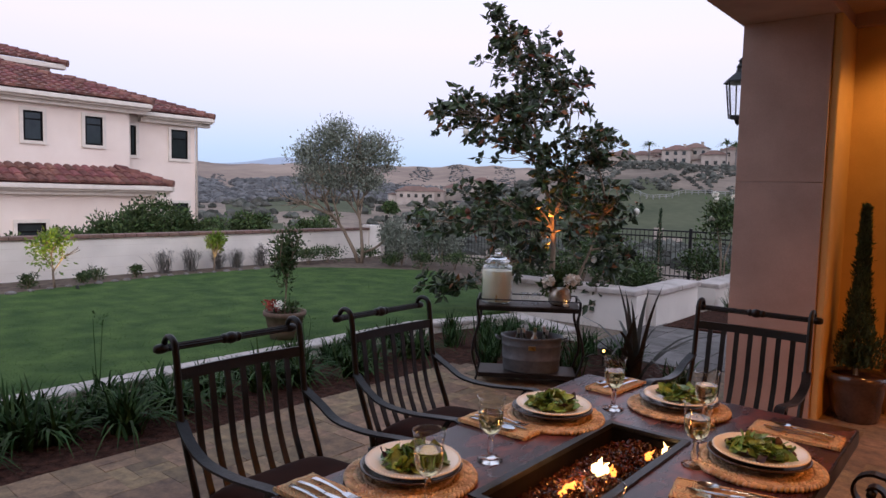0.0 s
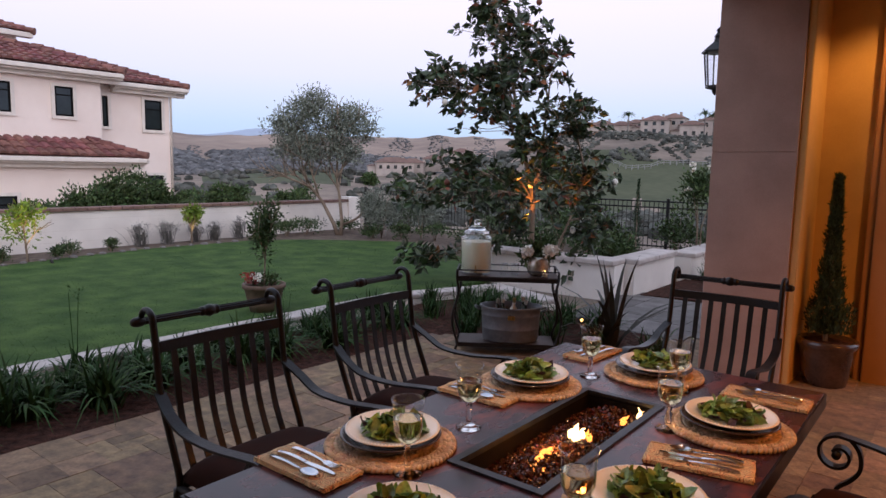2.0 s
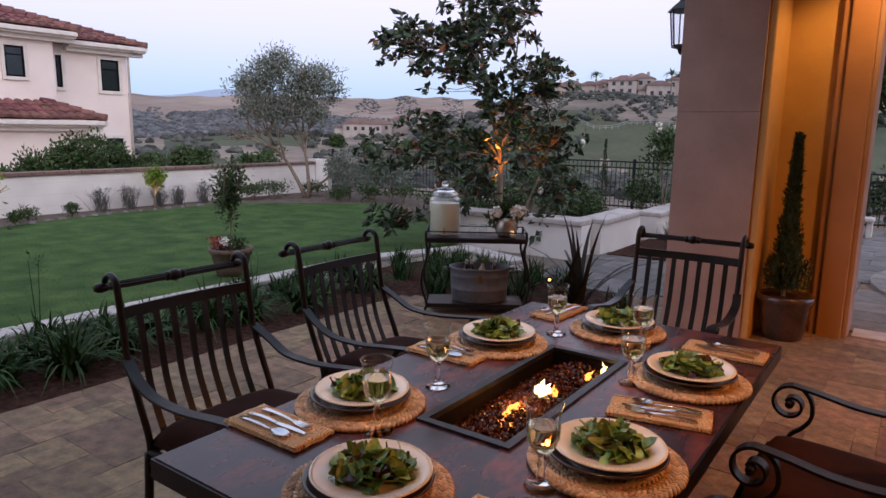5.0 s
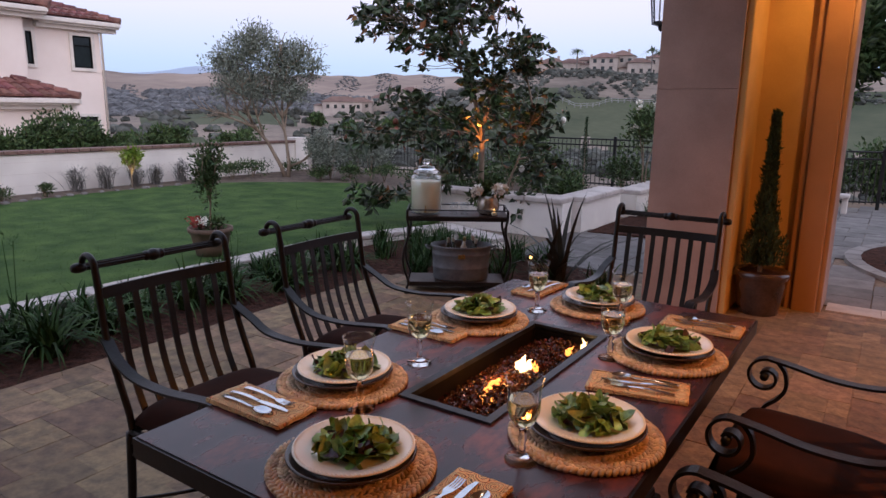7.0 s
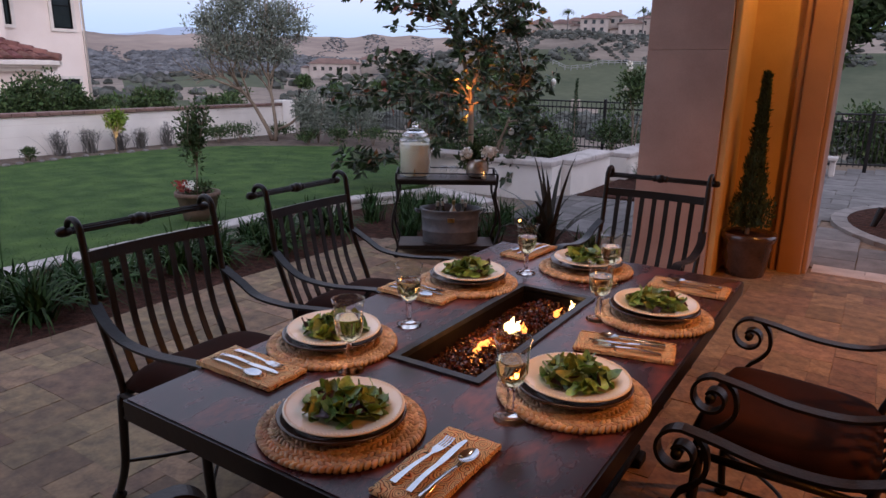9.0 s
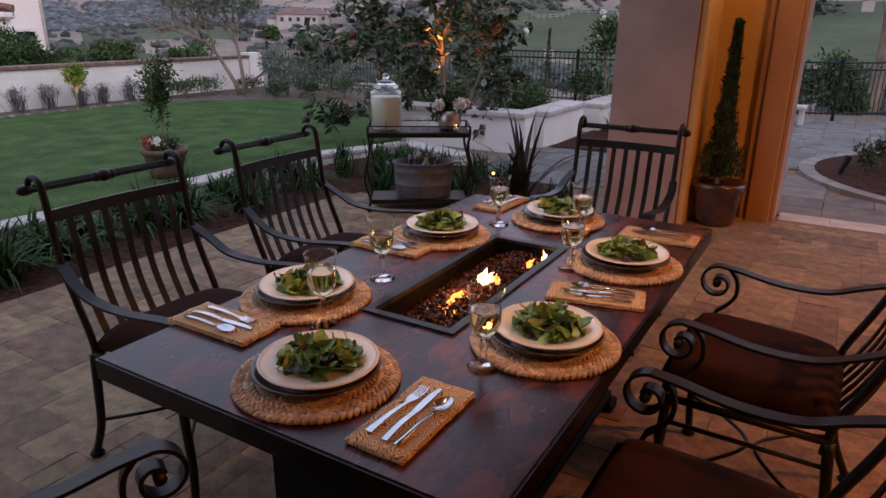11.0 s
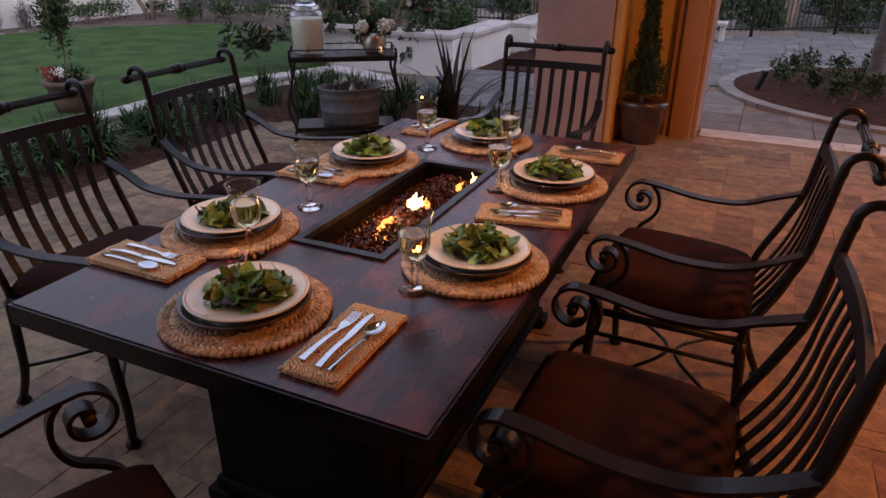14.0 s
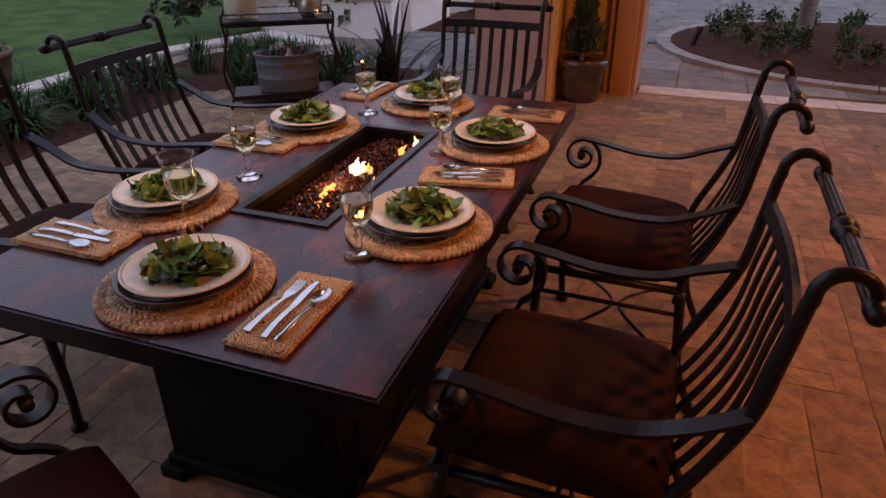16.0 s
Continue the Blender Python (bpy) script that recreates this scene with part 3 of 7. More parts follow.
def build_land():
    radii = [0, 4, 8, 11, 12, 13, 14, 15.5, 17, 20, 24, 28]
    r = 33.0
    while r < 4600:
        radii.append(r)
        r *= 1.06
    angles = [a * 0.75 for a in range(-40, 121)] + [90 + a * 6.0 for a in range(1, 40)]
    verts, faces, kinds = [], [], []
    for r in radii:
        for a in angles:
            x, y = -r * math.sin(radians(a)), r * math.cos(radians(a))
            verts.append((x, y, land(x, y)))
    n = len(angles)
    for i in range(len(radii) - 1):
        for k in range(n):
            j = (k + 1) % n
            faces.append((i * n + k, i * n + j, (i + 1) * n + j, (i + 1) * n + k))
            r, a = radii[i], angles[k]
            nz = noise.noise(Vector((a * 0.35, math.log(r + 1) * 5, 0)))
            # farthest ground takes the colour with haze painted in
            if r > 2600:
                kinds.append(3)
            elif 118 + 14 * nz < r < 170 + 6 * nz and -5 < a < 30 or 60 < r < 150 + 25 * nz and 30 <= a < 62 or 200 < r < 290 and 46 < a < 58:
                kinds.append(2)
            elif r < 480 + 60 * nz:
                kinds.append(1)
            else:
                kinds.append(0)
    me = bpy.data.meshes.new("ground")
    me.from_pydata(verts, [], faces)
    me.shade_smooth()
    for m in ("dry", "scrub", "turf", "haze_blue"):
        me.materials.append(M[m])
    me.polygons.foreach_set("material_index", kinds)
    return tagged(new("ground", me), "dry golden hills, scrub slopes and a green valley", "ground", kind="structure")


build_land()


def tuft(verts, faces, p, sx, sz, rng):
    """One rough clump of hillside brush."""
    i = len(verts)
    n = 6
    verts.append((p[0], p[1], p[2] + sz * rng.uniform(0.85, 1.1)))
    for h, w in ((0.72, 0.72), (0.3, 1.0), (-0.15, 0.8)):
        for k in range(n):
            a = 6.283 * k / n + rng.uniform(-0.3, 0.3)
            q = sx * w * rng.uniform(0.65, 1.2)
            verts.append((p[0] + q * math.cos(a), p[1] + q * math.sin(a), p[2] + sz * h * rng.uniform(0.8, 1.2)))
    for k in range(n):
        j = (k + 1) % n
        faces.append((i, i + 1 + k, i + 1 + j))
        for ring in (0, 1):
            b = i + 1 + ring * n
            faces.append((b + k, b + n + k, b + n + j, b + j))


def scatter_brush():
    rng = random.Random(5)
    verts, faces = [], []

    def drop(az, r, sx, sz):
        x, y = -r * math.sin(radians(az)), r * math.cos(radians(az))
        tuft(verts, faces, (x, y, land(x, y)), sx, sz, rng)

    for _ in range(15000):
        az, r = rng.uniform(36, 72), rng.uniform(330, 560)
        if noise.noise(Vector((az * 0.30, r * 0.016, 9))) > -0.22 + 0.5 * step(470, 560, r):
            s = (0.8 + 3.2 * rng.random() ** 2) * (1 + (r - 330) / 500)
            drop(az, r, s, s * rng.uniform(0.7, 1.1))
    for _ in range(6000):
        az, r = rng.uniform(28, 72), rng.uniform(700, 1010)
        if noise.noise(Vector((az * 0.5, r * 0.006, 3))) > (0.05 if az < 46 else 0.42):
            s = rng.uniform(0.8, 2.4)
            drop(az, r, s, s * 0.6)
    far = raw("distant_brush", verts, faces, "hazed_brush")
    tagged(far, "brush thick on the distant foothills, haze put into its grey-green", "brush", kind="stuff")
    verts, faces = [], []
    for _ in range(5200):
        az, r = rng.uniform(-20, 36), rng.uniform(166, 235)
        if noise.noise(Vector((az * 0.5, r * 0.05, 6))) > -0.05 or r > 196:
            s = 0.25 + 0.85 * rng.random() ** 2 * (1.4 if r > 205 else 1)
            drop(az, r, s, s * rng.uniform(0.7, 1.3))
    for _ in range(420):
        az, r = rng.uniform(33, 62), rng.uniform(160, 300)
        if noise.noise(Vector((az * 0.4, r * 0.04, 2))) > 0.0:
            s = rng.uniform(0.8, 2.6)
            drop(az, r, s, s * rng.uniform(0.8, 1.3))
    for _ in range(2600):
        az, r = rng.uniform(-20, 44), rng.uniform(17, 120)
        if r > 30 or az < 12:
            s = rng.uniform(0.2, 0.6) * (1 + r / 120)
            drop(az, r, s, s * rng.uniform(0.7, 1.1))
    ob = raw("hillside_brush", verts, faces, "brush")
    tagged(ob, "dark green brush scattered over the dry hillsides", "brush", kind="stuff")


scatter_brush()


def far_house(az, r, w, d, h, turn, lift=0.0):
    x, y = -r * math.sin(radians(az)), r * math.cos(radians(az))
    z = land(x, y) + lift
    t = thing("hillside_house", pose(x, y, z, 0, 0, turn), "pale stucco hillside house with a brown tiled roof", "house", "houses on the hills")
    bm = boxed(-w / 2, w / 2, -d / 2, d / 2, -2, h)
    box(bm, -w / 2 - 3, -w / 2 + 1, -d / 2 + 1, d / 2, -2, h * 0.55)
    part("wall", bm, "far_wall", t)
    bm = bmesh.new()
    for x0, x1, y0, y1, z0, rise in ((-w / 2, w / 2, -d / 2, d / 2, h, 0.26), (-w / 2 - 3, -w / 2 + 1, -d / 2 + 1, d / 2, h * 0.55, 0.2)):
        o = 0.5
        lo = [bm.verts.new(q) for q in ((x0 - o, y0 - o, z0), (x1 + o, y0 - o, z0), (x1 + o, y1 + o, z0), (x0 - o, y1 + o, z0))]
        half = min(x1 - x0, y1 - y0) / 2
        cy = (y0 + y1) / 2
        top = [bm.verts.new((x0 + half, cy, z0 + half * rise * 2)), bm.verts.new((x1 - half + 0.01, cy, z0 + half * rise * 2))]
        for f in ((lo[0], lo[1], top[1], top[0]), (lo[1], lo[2], top[1]), (lo[2], lo[3], top[0], top[1]), (lo[3], lo[0], top[0]), lo[::-1]):
            bm.faces.new(f)
    part("roof", bm, "far_roof", t)
    k = -w / 2 + 1.4
    while k < w / 2 - 1:
        for z0 in ((0.7, h * 0.55 + 0.5) if h > 4.5 else (0.8,)):
            win = part("window", boxed(k, k + 1.2, -d / 2 - 0.04, -d / 2 + 0.1, z0, z0 + 1.4), "window", t)
        k += 2.9
    part("chimney", boxed(w * 0.2, w * 0.2 + 0.9, -0.5, 0.5, h, h + 2.4), "far_wall", t)
    return t


for az, r, w, d, h, turn, lift in ((26.6, 262, 9, 7, 4.2, 30, 1.2), (25.2, 266, 9, 7, 4.6, 20, 1.6), (23.7, 262, 9, 7, 4.0, 26, 1.2), (22.5, 268, 8, 6, 5.0, 24, 1.6), (21.0, 260, 10, 8, 5.2, 14, 1.8), (19.6, 264, 9, 8, 6.6, 10, 1.9), (18.2, 260, 9, 7, 4.4, 20, 1.6),
                                   (16.4, 262, 11, 8, 6.4, 16, 1.6), (14.2, 264, 10, 8, 5.4, 16, 1.5), (11, 266, 10, 8, 5.4, 14, 1.5), (42.8, 266, 15, 8, 3.3, 48, 2.8), (41.2, 275, 10, 7, 3.0, 36, 2.8), (39.4, 282, 8, 7, 3.4, 30, 3.2), (37.0, 272, 9, 7, 4.0, 36, 2.8), (20.2, 290, 11, 8, 6.6, 30, 2.2)):
    far_house(az, r, w, d, h, turn, lift)


def fairway_rail():
    """White rail fence that crosses the golf turf."""
    t = thing("rail_fence", pose(0, 0, 0), "thin white rail fence across the golf turf", "fence")
    pts = []
    for k in range(26):
        az = 28.2 - k * 0.5
        r = 165 - 11 * bump(21.5, 23.5, az, 2.2) + 0.6 * math.sin(k * 1.7)
        x, y = -r * math.sin(radians(az)), r * math.cos(radians(az))
        pts.append(Vector((x, y, land(x, y))))
        part("post", boxed(x - 0.07, x + 0.07, y - 0.07, y + 0.07, pts[-1].z - 0.3, pts[-1].z + 1.05), "white_post", t)
    for h in (0.5, 0.95):
        part("rail", tube(bmesh.new(), [p + Vector((0, 0, h)) for p in pts], 0.06, 5), "white_post", t)


fairway_rail()


def palm(x, y, z, h, size, name="palm_tree", r=0.18, fronds=True):
    t = thing(name, pose(x, y, z), "palm tree with a grey ringed trunk", "palm tree", "palms")
    rng = random.Random(int(abs(x) * 10))
    prof = [(r * (1.25 if k == 0 else 1.0 - 0.25 * k / 24) * (1 + 0.05 * (k % 2)), h * k / 24) for k in range(25)]
    part("trunk", lathe(bmesh.new(), [(0, 0)] + prof + [(0, h)], 14), "palm_bark", t, smooth=True)
    if fronds:
        blades("crown", [(rng.gauss(0, 0.1), rng.gauss(0, 0.1), h - 0.2) for _ in range(110)], "green", t, rng, size, size * 0.08, 0.9, 1.1, 5)
    return t


for az, r, h in ((23.2, 256, 8.5), (17.3, 246, 9.0), (16.6, 248, 8.4)):
    x, y = -r * math.sin(radians(az)), r * math.cos(radians(az))
    palm(x, y, land(x, y), h, 3.4, r=0.25)


# ---- garden ground: patio bed, mulch, lawn, paths ----
def sheet(name, outline, z, mat, label, category, thick=0.05):
    bm = bmesh.new()
    f = bm.faces.new([bm.verts.new((x, y, z)) for x, y in outline])
    ext = bmesh.ops.extrude_face_region(bm, geom=[f])["geom"]
    for v in ext:
        if isinstance(v, bmesh.types.BMVert):
            v.co.z -= thick
    bmesh.ops.triangulate(bm, faces=bm.faces)
    return tagged(part(name, bm, mat), label, category, kind="structure")


def lawn():
    outline = [(-4.35, -9), (-10.0, -9), (-10.0, 1.2), (-10.4, 2.6), (-10.7, 4.2), (-10.65, 6.4), (-10.1, 7.3), (-9.4, 7.9), (-8.2, 8.7), (-6.6, 7.9), (-5.2, 6.9), (-4.35, 6.2)]
    sheet("lawn", outline, 0.02, "lawn", "short mown green lawn", "lawn")
    rng = random.Random(3)
    verts, faces = [], []
    for _ in range(30000):
        x, y = -4.4 - 6.2 * rng.random() ** 1.4, rng.uniform(-2.5, 8.4)
        if x < -10.0 or x + y * 0.62 > -0.1 and y > 6.2 or y > 7.4:
            continue
        a, h = rng.uniform(0, 6.28), rng.uniform(0.004, 0.014)
        dx, dy = 0.004 * math.cos(a), 0.004 * math.sin(a)
        i = len(verts)
        verts += [(x - dx, y - dy, 0.018), (x + dx, y + dy, 0.018), (x + rng.gauss(0, 0.012), y + rng.gauss(0, 0.012), 0.02 + h)]
        faces.append((i, i + 1, i + 2))
    tagged(raw("lawn_grass", verts, faces, "blade"), "blades of short green lawn grass", "grass", kind="stuff")


lawn()


def edging():
    """Pale cobbles along the far edge of the lawn."""
    rng = random.Random(14)
    line = [(-9.95, -3.0), (-9.95, 1.2), (-10.35, 2.6), (-10.65, 4.2), (-10.6, 6.3)]
    base = None
    for a, b in zip(line, line[1:]):
        a, b = Vector((*a, 0)), Vector((*b, 0))
        n = int((b - a).length / 0.27)
        for k in range(n):
            p = a.lerp(b, k / n)
            if base is None:
                bm = bmesh.new()
                bmesh.ops.create_icosphere(bm, subdivisions=1, radius=0.11)
                for v in bm.verts:
                    v.co = Vector((v.co.x * rng.uniform(0.8, 1.2), v.co.y * rng.uniform(0.9, 1.3), v.co.z * 0.5))
                base = tagged(part("edging_stone", bm, "paver_grey", smooth=True), "pale rounded stone at the edge of the lawn", "stone", "edging stones")
                ob = base
            else:
                ob = base.copy()
                scene.collection.objects.link(ob)
            ob.matrix_basis = pose(p.x + rng.gauss(0, 0.02), p.y + rng.gauss(0, 0.03), 0.03, 0, 0, rng.uniform(0, 360)) @ Matrix.Diagonal((*[rng.uniform(0.4, 0.75)] * 3, 1))


edging()
sheet("wall_bed", [(-11.5, -9), (-9.9, -9), (-9.9, 1.3), (-10.6, 4.2), (-10.55, 6.4), (-9.3, 7.8), (-8.2, 8.6), (-6.5, 7.8), (-4.3, 6.3), (-2.5, 6.2), (-2.5, 11.3), (-11.5, 11.3)],
      0.0, "bed_soil", "dry brown soil bed along the garden wall", "flower bed")
sheet("border_bed", [(-4.2, -9), (-2.98, -9), (-2.98, 2.6), (-2.85, 3.1), (-1.5, 3.15), (-1.0, 3.6), (-1.2, 4.3), (-2.6, 4.75), (-4.0, 5.2)],
      -0.012, "mulch", "dark mulch planting bed beside the patio", "flower bed")
sheet("path_base", [(-2.6, 3.1), (0.6, 4.2), (9, 4.2), (9, 11.6), (0.8, 12.6), (-2.55, 11.4), (-2.55, 5.9), (-2.65, 4.7)], -0.02, "sand", "sandy joints under the grey flagstones", "path")
sheet("patio_base", [(-2.98, -9), (9, -9), (9, 4.25), (-0.9, 4.25), (-0.9, 3.4), (-1.5, 3.2), (-2.9, 3.1)], -0.0055, "sand", "sandy joints under the patio pavers", "patio")


def kerb(name, line, width, height, label, cap_over=0.03, face="stucco_white", cap_h=0.06, base=-0.25, piece=0.6):
    """A low wall with cap stones along a line."""
    t = tagged(thing(name, pose(0, 0, 0), label, "garden wall"), kind="structure")
    for a, b in zip(line, line[1:]):
        a, b = Vector((*a, 0)), Vector((*b, 0))
        d = (b - a).normalized()
        s = Vector((-d.y, d.x, 0)) * (width / 2)
        length = (b - a).length
        bm = bmesh.new()
        q = [a - s, b - s, b + s, a + s]
        lo, hi = [bm.verts.new((v.x, v.y, base)) for v in q], [bm.verts.new((v.x, v.y, height - cap_h)) for v in q]
        for k in range(4):
            bm.faces.new((lo[k], lo[(k + 1) % 4], hi[(k + 1) % 4], hi[k]))
        bm.faces.new(hi)
        part("wall_face", bm, face, t)
        n = max(1, round(length / piece))
        ang = math.degrees(math.atan2(d.y, d.x))
        for k in range(n):
            bm = boxed(0.002, length / n - 0.002, -width / 2 - cap_over, width / 2 + cap_over, 0, cap_h + 0.002, bevel=0.018)
            ob = part("cap_stone", bm, "cap", t)
            p = a + d * (length * k / n)
            ob.matrix_basis = pose(p.x, p.y, height - cap_h, 0, 0, ang)
    return t


kerb("lawn_kerb", [(-4.27, -9), (-4.27, 3.9), (-3.78, 5.15)], 0.22, 0.09, "low pale cast-stone kerb along the lawn", 0.01)
kerb("lawn_kerb", [(-3.78, 5.15), (-2.72, 4.78)], 0.25, 0.11, "low pale cast-stone kerb in front of the magnolia", 0.01)
kerb("seat_wall", [(-4.6, 6.1), (-2.49, 6.1)], 0.30, 0.46, "white stucco seat wall with pale cap stones", 0.05, cap_h=0.07)
kerb("seat_wall", [(-2.5, 6.26), (-2.5, 7.7)], 0.28, 0.46, "white stucco seat wall with pale cap stones", 0.05, cap_h=0.07)
kerb("seat_wall", [(-2.35, 8.0), (-2.35, 9.6)], 0.28, 0.40, "white stucco planter wall with pale cap stones", 0.05, cap_h=0.07)
sheet("rose_bed", [(-2.3, 6.35), (-0.8, 6.6), (-0.3, 8.5), (-0.6, 11), (-2.3, 11)], 0.01, "mulch", "dark mulch bed with roses beside the path", "flower bed")


def garden_wall():
    """White block wall with a brick cap at the end of the lawn."""
    t = tagged(thing("garden_wall", pose(0, 0, 0), "white painted block wall with a brick cap", "garden wall"), kind="structure")
    bm = boxed(-11.78, -11.55, -9, 10.2, -1.5, 0.68)
    box(bm, -11.85, -11.5, 10.0, 10.4, -1.5, 0.8)
    part("wall_face", bm, "stucco_white", t)
    for k in range(3):
        part("course_joint", boxed(-11.552, -11.546, -9, 10.0, 0.14 + 0.2 * k, 0.146 + 0.2 * k), "trim", t)
    base = None
    y = -9.0
    while y < 10.0:
        if base is None:
            base = part("brick", boxed(-0.16, 0.16, 0.005, 0.205, 0, 0.065, bevel=0.008, segments=1), "brick_cap", t)
            ob = base
        else:
            ob = new("brick", base.data)
            ob.parent = t
        ob.matrix_basis = pose(-11.665, y, 0.68, 0, random.Random(int(y * 50)).uniform(-0.6, 0.6), 0)
        y += 0.21


garden_wall()


# ---- porch: pillar, niche, pilaster, beams, ceiling, house wall, unseen wall that blocks the sky ----
def porch():
    t = tagged(thing("porch_pillar", pose(0, 0, 0), "tall porch pillar of pinkish cast-stone blocks", "pillar"), kind="structure")
    for z0, z1 in ((-0.02, 0.62), (0.62, 1.72), (1.72, 2.90)):
        part("stone_block", boxed(-0.70, -0.10, 3.58, 4.55, z0 + 0.001, z1 - 0.001, bevel=0.003, segments=1), "stucco_pink", t)
    part("corner_bead", boxed(-0.10, -0.045, 3.6, 4.5, -0.02, 2.90, bevel=0.012), "stucco_gold", t)
    n = tagged(new("niche_wall", boxed_mesh("niche_wall", -0.045, 0.44, 4.16, 4.5, -0.02, 3.2, "stucco_gold")), "golden stucco wall lit by a warm porch lamp", "wall", kind="structure")
    c = tagged(thing("porch_pilaster", pose(0, 0, 0), "stucco pilaster with a moulded edge, shade put into its terracotta tone", "pillar"), kind="structure")
    part("shaft", boxed(0.36, 0.535, 4.08, 4.62, -0.02, 2.9, bevel=0.012), "stucco_shaded", c)
    part("moulding", boxed(0.305, 0.36, 4.11, 4.3, -0.02, 2.9, bevel=0.01), "stucco_shaded", c)
    # pink strip paints the sky light that falls on the outer side
    part("outer_edge", boxed(0.535, 0.572, 4.14, 4.62, -0.02, 2.9, bevel=0.008), "stucco_pink", c)
    b = tagged(thing("porch_beam", pose(0, 0, 0), "pinkish stucco beam along the porch edge", "beam"), kind="structure")
    part("soffit", boxed(-0.72, -0.06, -9, 4.6, 2.90, 3.5, bevel=0.01), "stucco_pink", b)
    part("front_beam", boxed(-0.06, 9, 4.1, 4.6, 2.90, 3.5, bevel=0.01), "stucco_pink", b)
    tagged(new("ceiling", boxed_mesh("ceiling", -0.06, 9, -9, 4.1, 3.0, 3.1, "ceiling")), "plastered porch ceiling", "ceiling", kind="structure")
    tagged(new("wall_house", boxed_mesh("wall_house", 5.2, 5.5, -9, 4.1, -0.02, 3.0, "stucco_gold")), "unseen golden stucco wall added to block the sky behind the porch", "wall", kind="structure")
    # out of view; added to keep the sky behind off table and floor
    tagged(new("wall_back", boxed_mesh("wall_back", -2.9, 5.2, -4.1, -3.8, -0.02, 6.5, "stucco_gold")), "unseen golden stucco wall added to block the sky", "wall", kind="structure")
    for x, y in ((0.75, 3.66), (0.1, 0.05), (2.8, 1.7), (3.3, -0.9)):
        d = thing("downlight", pose(x, y, 3.0), "round recessed porch ceiling downlight", "lamp", "porch downlights")
        part("trim_ring", lathe(bmesh.new(), [(0.055, 0), (0.08, 0), (0.08, -0.012), (0.055, -0.012), (0.055, 0)], 20), "trim", d)
        part("lens", lathe(bmesh.new(), [(0, -0.004), (0.054, -0.004), (0.054, 0)], 20), "lamp_glow", d)


def boxed_mesh(name, *a):
    me = bpy.data.meshes.new(name)
    bm = boxed(*a[:6])
    bm.to_mesh(me)
    bm.free()
    me.materials.append(M[a[6]])
    return me


porch()


# ---- fire table ----
TX, TY = 0.541, 0.976   # half width and half length of the table top


def fire_table():
    t = thing("fire_table", pose(0, 0, 0), "dark mottled copper-topped fire table with a sunken fire tray", "table")
    bm = bmesh.new()
    z0, z1, hx, hy = 0.698, 0.75, 0.135, 0.40
    ring = lambda x, y, z: [bm.verts.new(q) for q in ((-x, -y, z), (x, -y, z), (x, y, z), (-x, y, z))]
    o1, o0, i1, i0 = ring(TX, TY, z1), ring(TX, TY, z0), ring(hx, hy, z1), ring(hx, hy, z0)
    for v in o1 + o0:
        v.co.x += 0.01
    for k in range(4):
        j = (k + 1) % 4
        bm.faces.new((o1[k], o1[j], i1[j], i1[k]))
        bm.faces.new((o0[j], o0[k], i0[k], i0[j]))
        bm.faces.new((o0[k], o0[j], o1[j], o1[k]))
        bm.faces.new((i0[j], i0[k], i1[k], i1[j]))
    edges = [e for e in bm.edges if all(v in o1 or v in o0 for v in e.verts)]
    bmesh.ops.bevel(bm, geom=edges, offset=0.004, segments=2, affect="EDGES")
    part("tabletop", bm, "table", t)
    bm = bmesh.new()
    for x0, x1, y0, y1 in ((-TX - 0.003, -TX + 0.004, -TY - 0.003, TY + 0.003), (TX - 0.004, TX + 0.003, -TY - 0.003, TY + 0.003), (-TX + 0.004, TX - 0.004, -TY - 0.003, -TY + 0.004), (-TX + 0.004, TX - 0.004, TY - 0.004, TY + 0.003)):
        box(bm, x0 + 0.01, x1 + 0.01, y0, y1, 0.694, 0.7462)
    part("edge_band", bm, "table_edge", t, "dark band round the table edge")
    bm = boxed(-0.36, 0.36, -0.74, -0.43, 0.672, 0.698)
    box(bm, -0.36, 0.36, 0.43, 0.74, 0.672, 0.698)
    box(bm, -0.36, -0.16, -0.43, 0.43, 0.672, 0.698)
    box(bm, 0.16, 0.36, -0.43, 0.43, 0.672, 0.698)
    part("apron", bm, "black", t)
    part("base", boxed(-0.278, 0.278, -0.68, 0.68, 0.06, 0.56, bevel=0.006), "black", t)
    for q in ((-0.278, 0.278, -0.68, -0.45), (-0.278, 0.278, 0.45, 0.68), (-0.278, -0.18, -0.45, 0.45), (0.18, 0.278, -0.45, 0.45)):
        part("base_rail", boxed(*q, 0.56, 0.672), "black", t)
    part("plinth", boxed(-0.292, 0.292, -0.695, 0.695, 0.035, 0.075, bevel=0.01), "black", t)
    for sx in (-1, 1):
        for sy in (-1, 1):
            part("foot", boxed(sx * 0.268 - 0.045, sx * 0.268 + 0.045, sy * 0.67 - 0.045, sy * 0.67 + 0.045, -0.008, 0.04, bevel=0.01), "black", t)
        part("side_panel", boxed(sx * 0.280 - 0.004, sx * 0.280 + 0.004, -0.58, 0.58, 0.14, 0.60, bevel=0.003), "black", t)
        part("end_panel", boxed(-0.22, 0.22, sx * 0.682 - 0.004, sx * 0.682 + 0.004, 0.14, 0.60, bevel=0.003), "black", t)
    bm = bmesh.new()
    for x0, x1, y0, y1 in ((-0.150, -0.125, -0.416, 0.416), (0.125, 0.150, -0.416, 0.416), (-0.125, 0.125, -0.416, -0.391), (-0.125, 0.125, 0.391, 0.416)):
        box(bm, x0, x1, y0, y1, 0.74, 0.7575)
    part("tray_rim", bm, "rim", t, "dark steel rim of the fire tray")
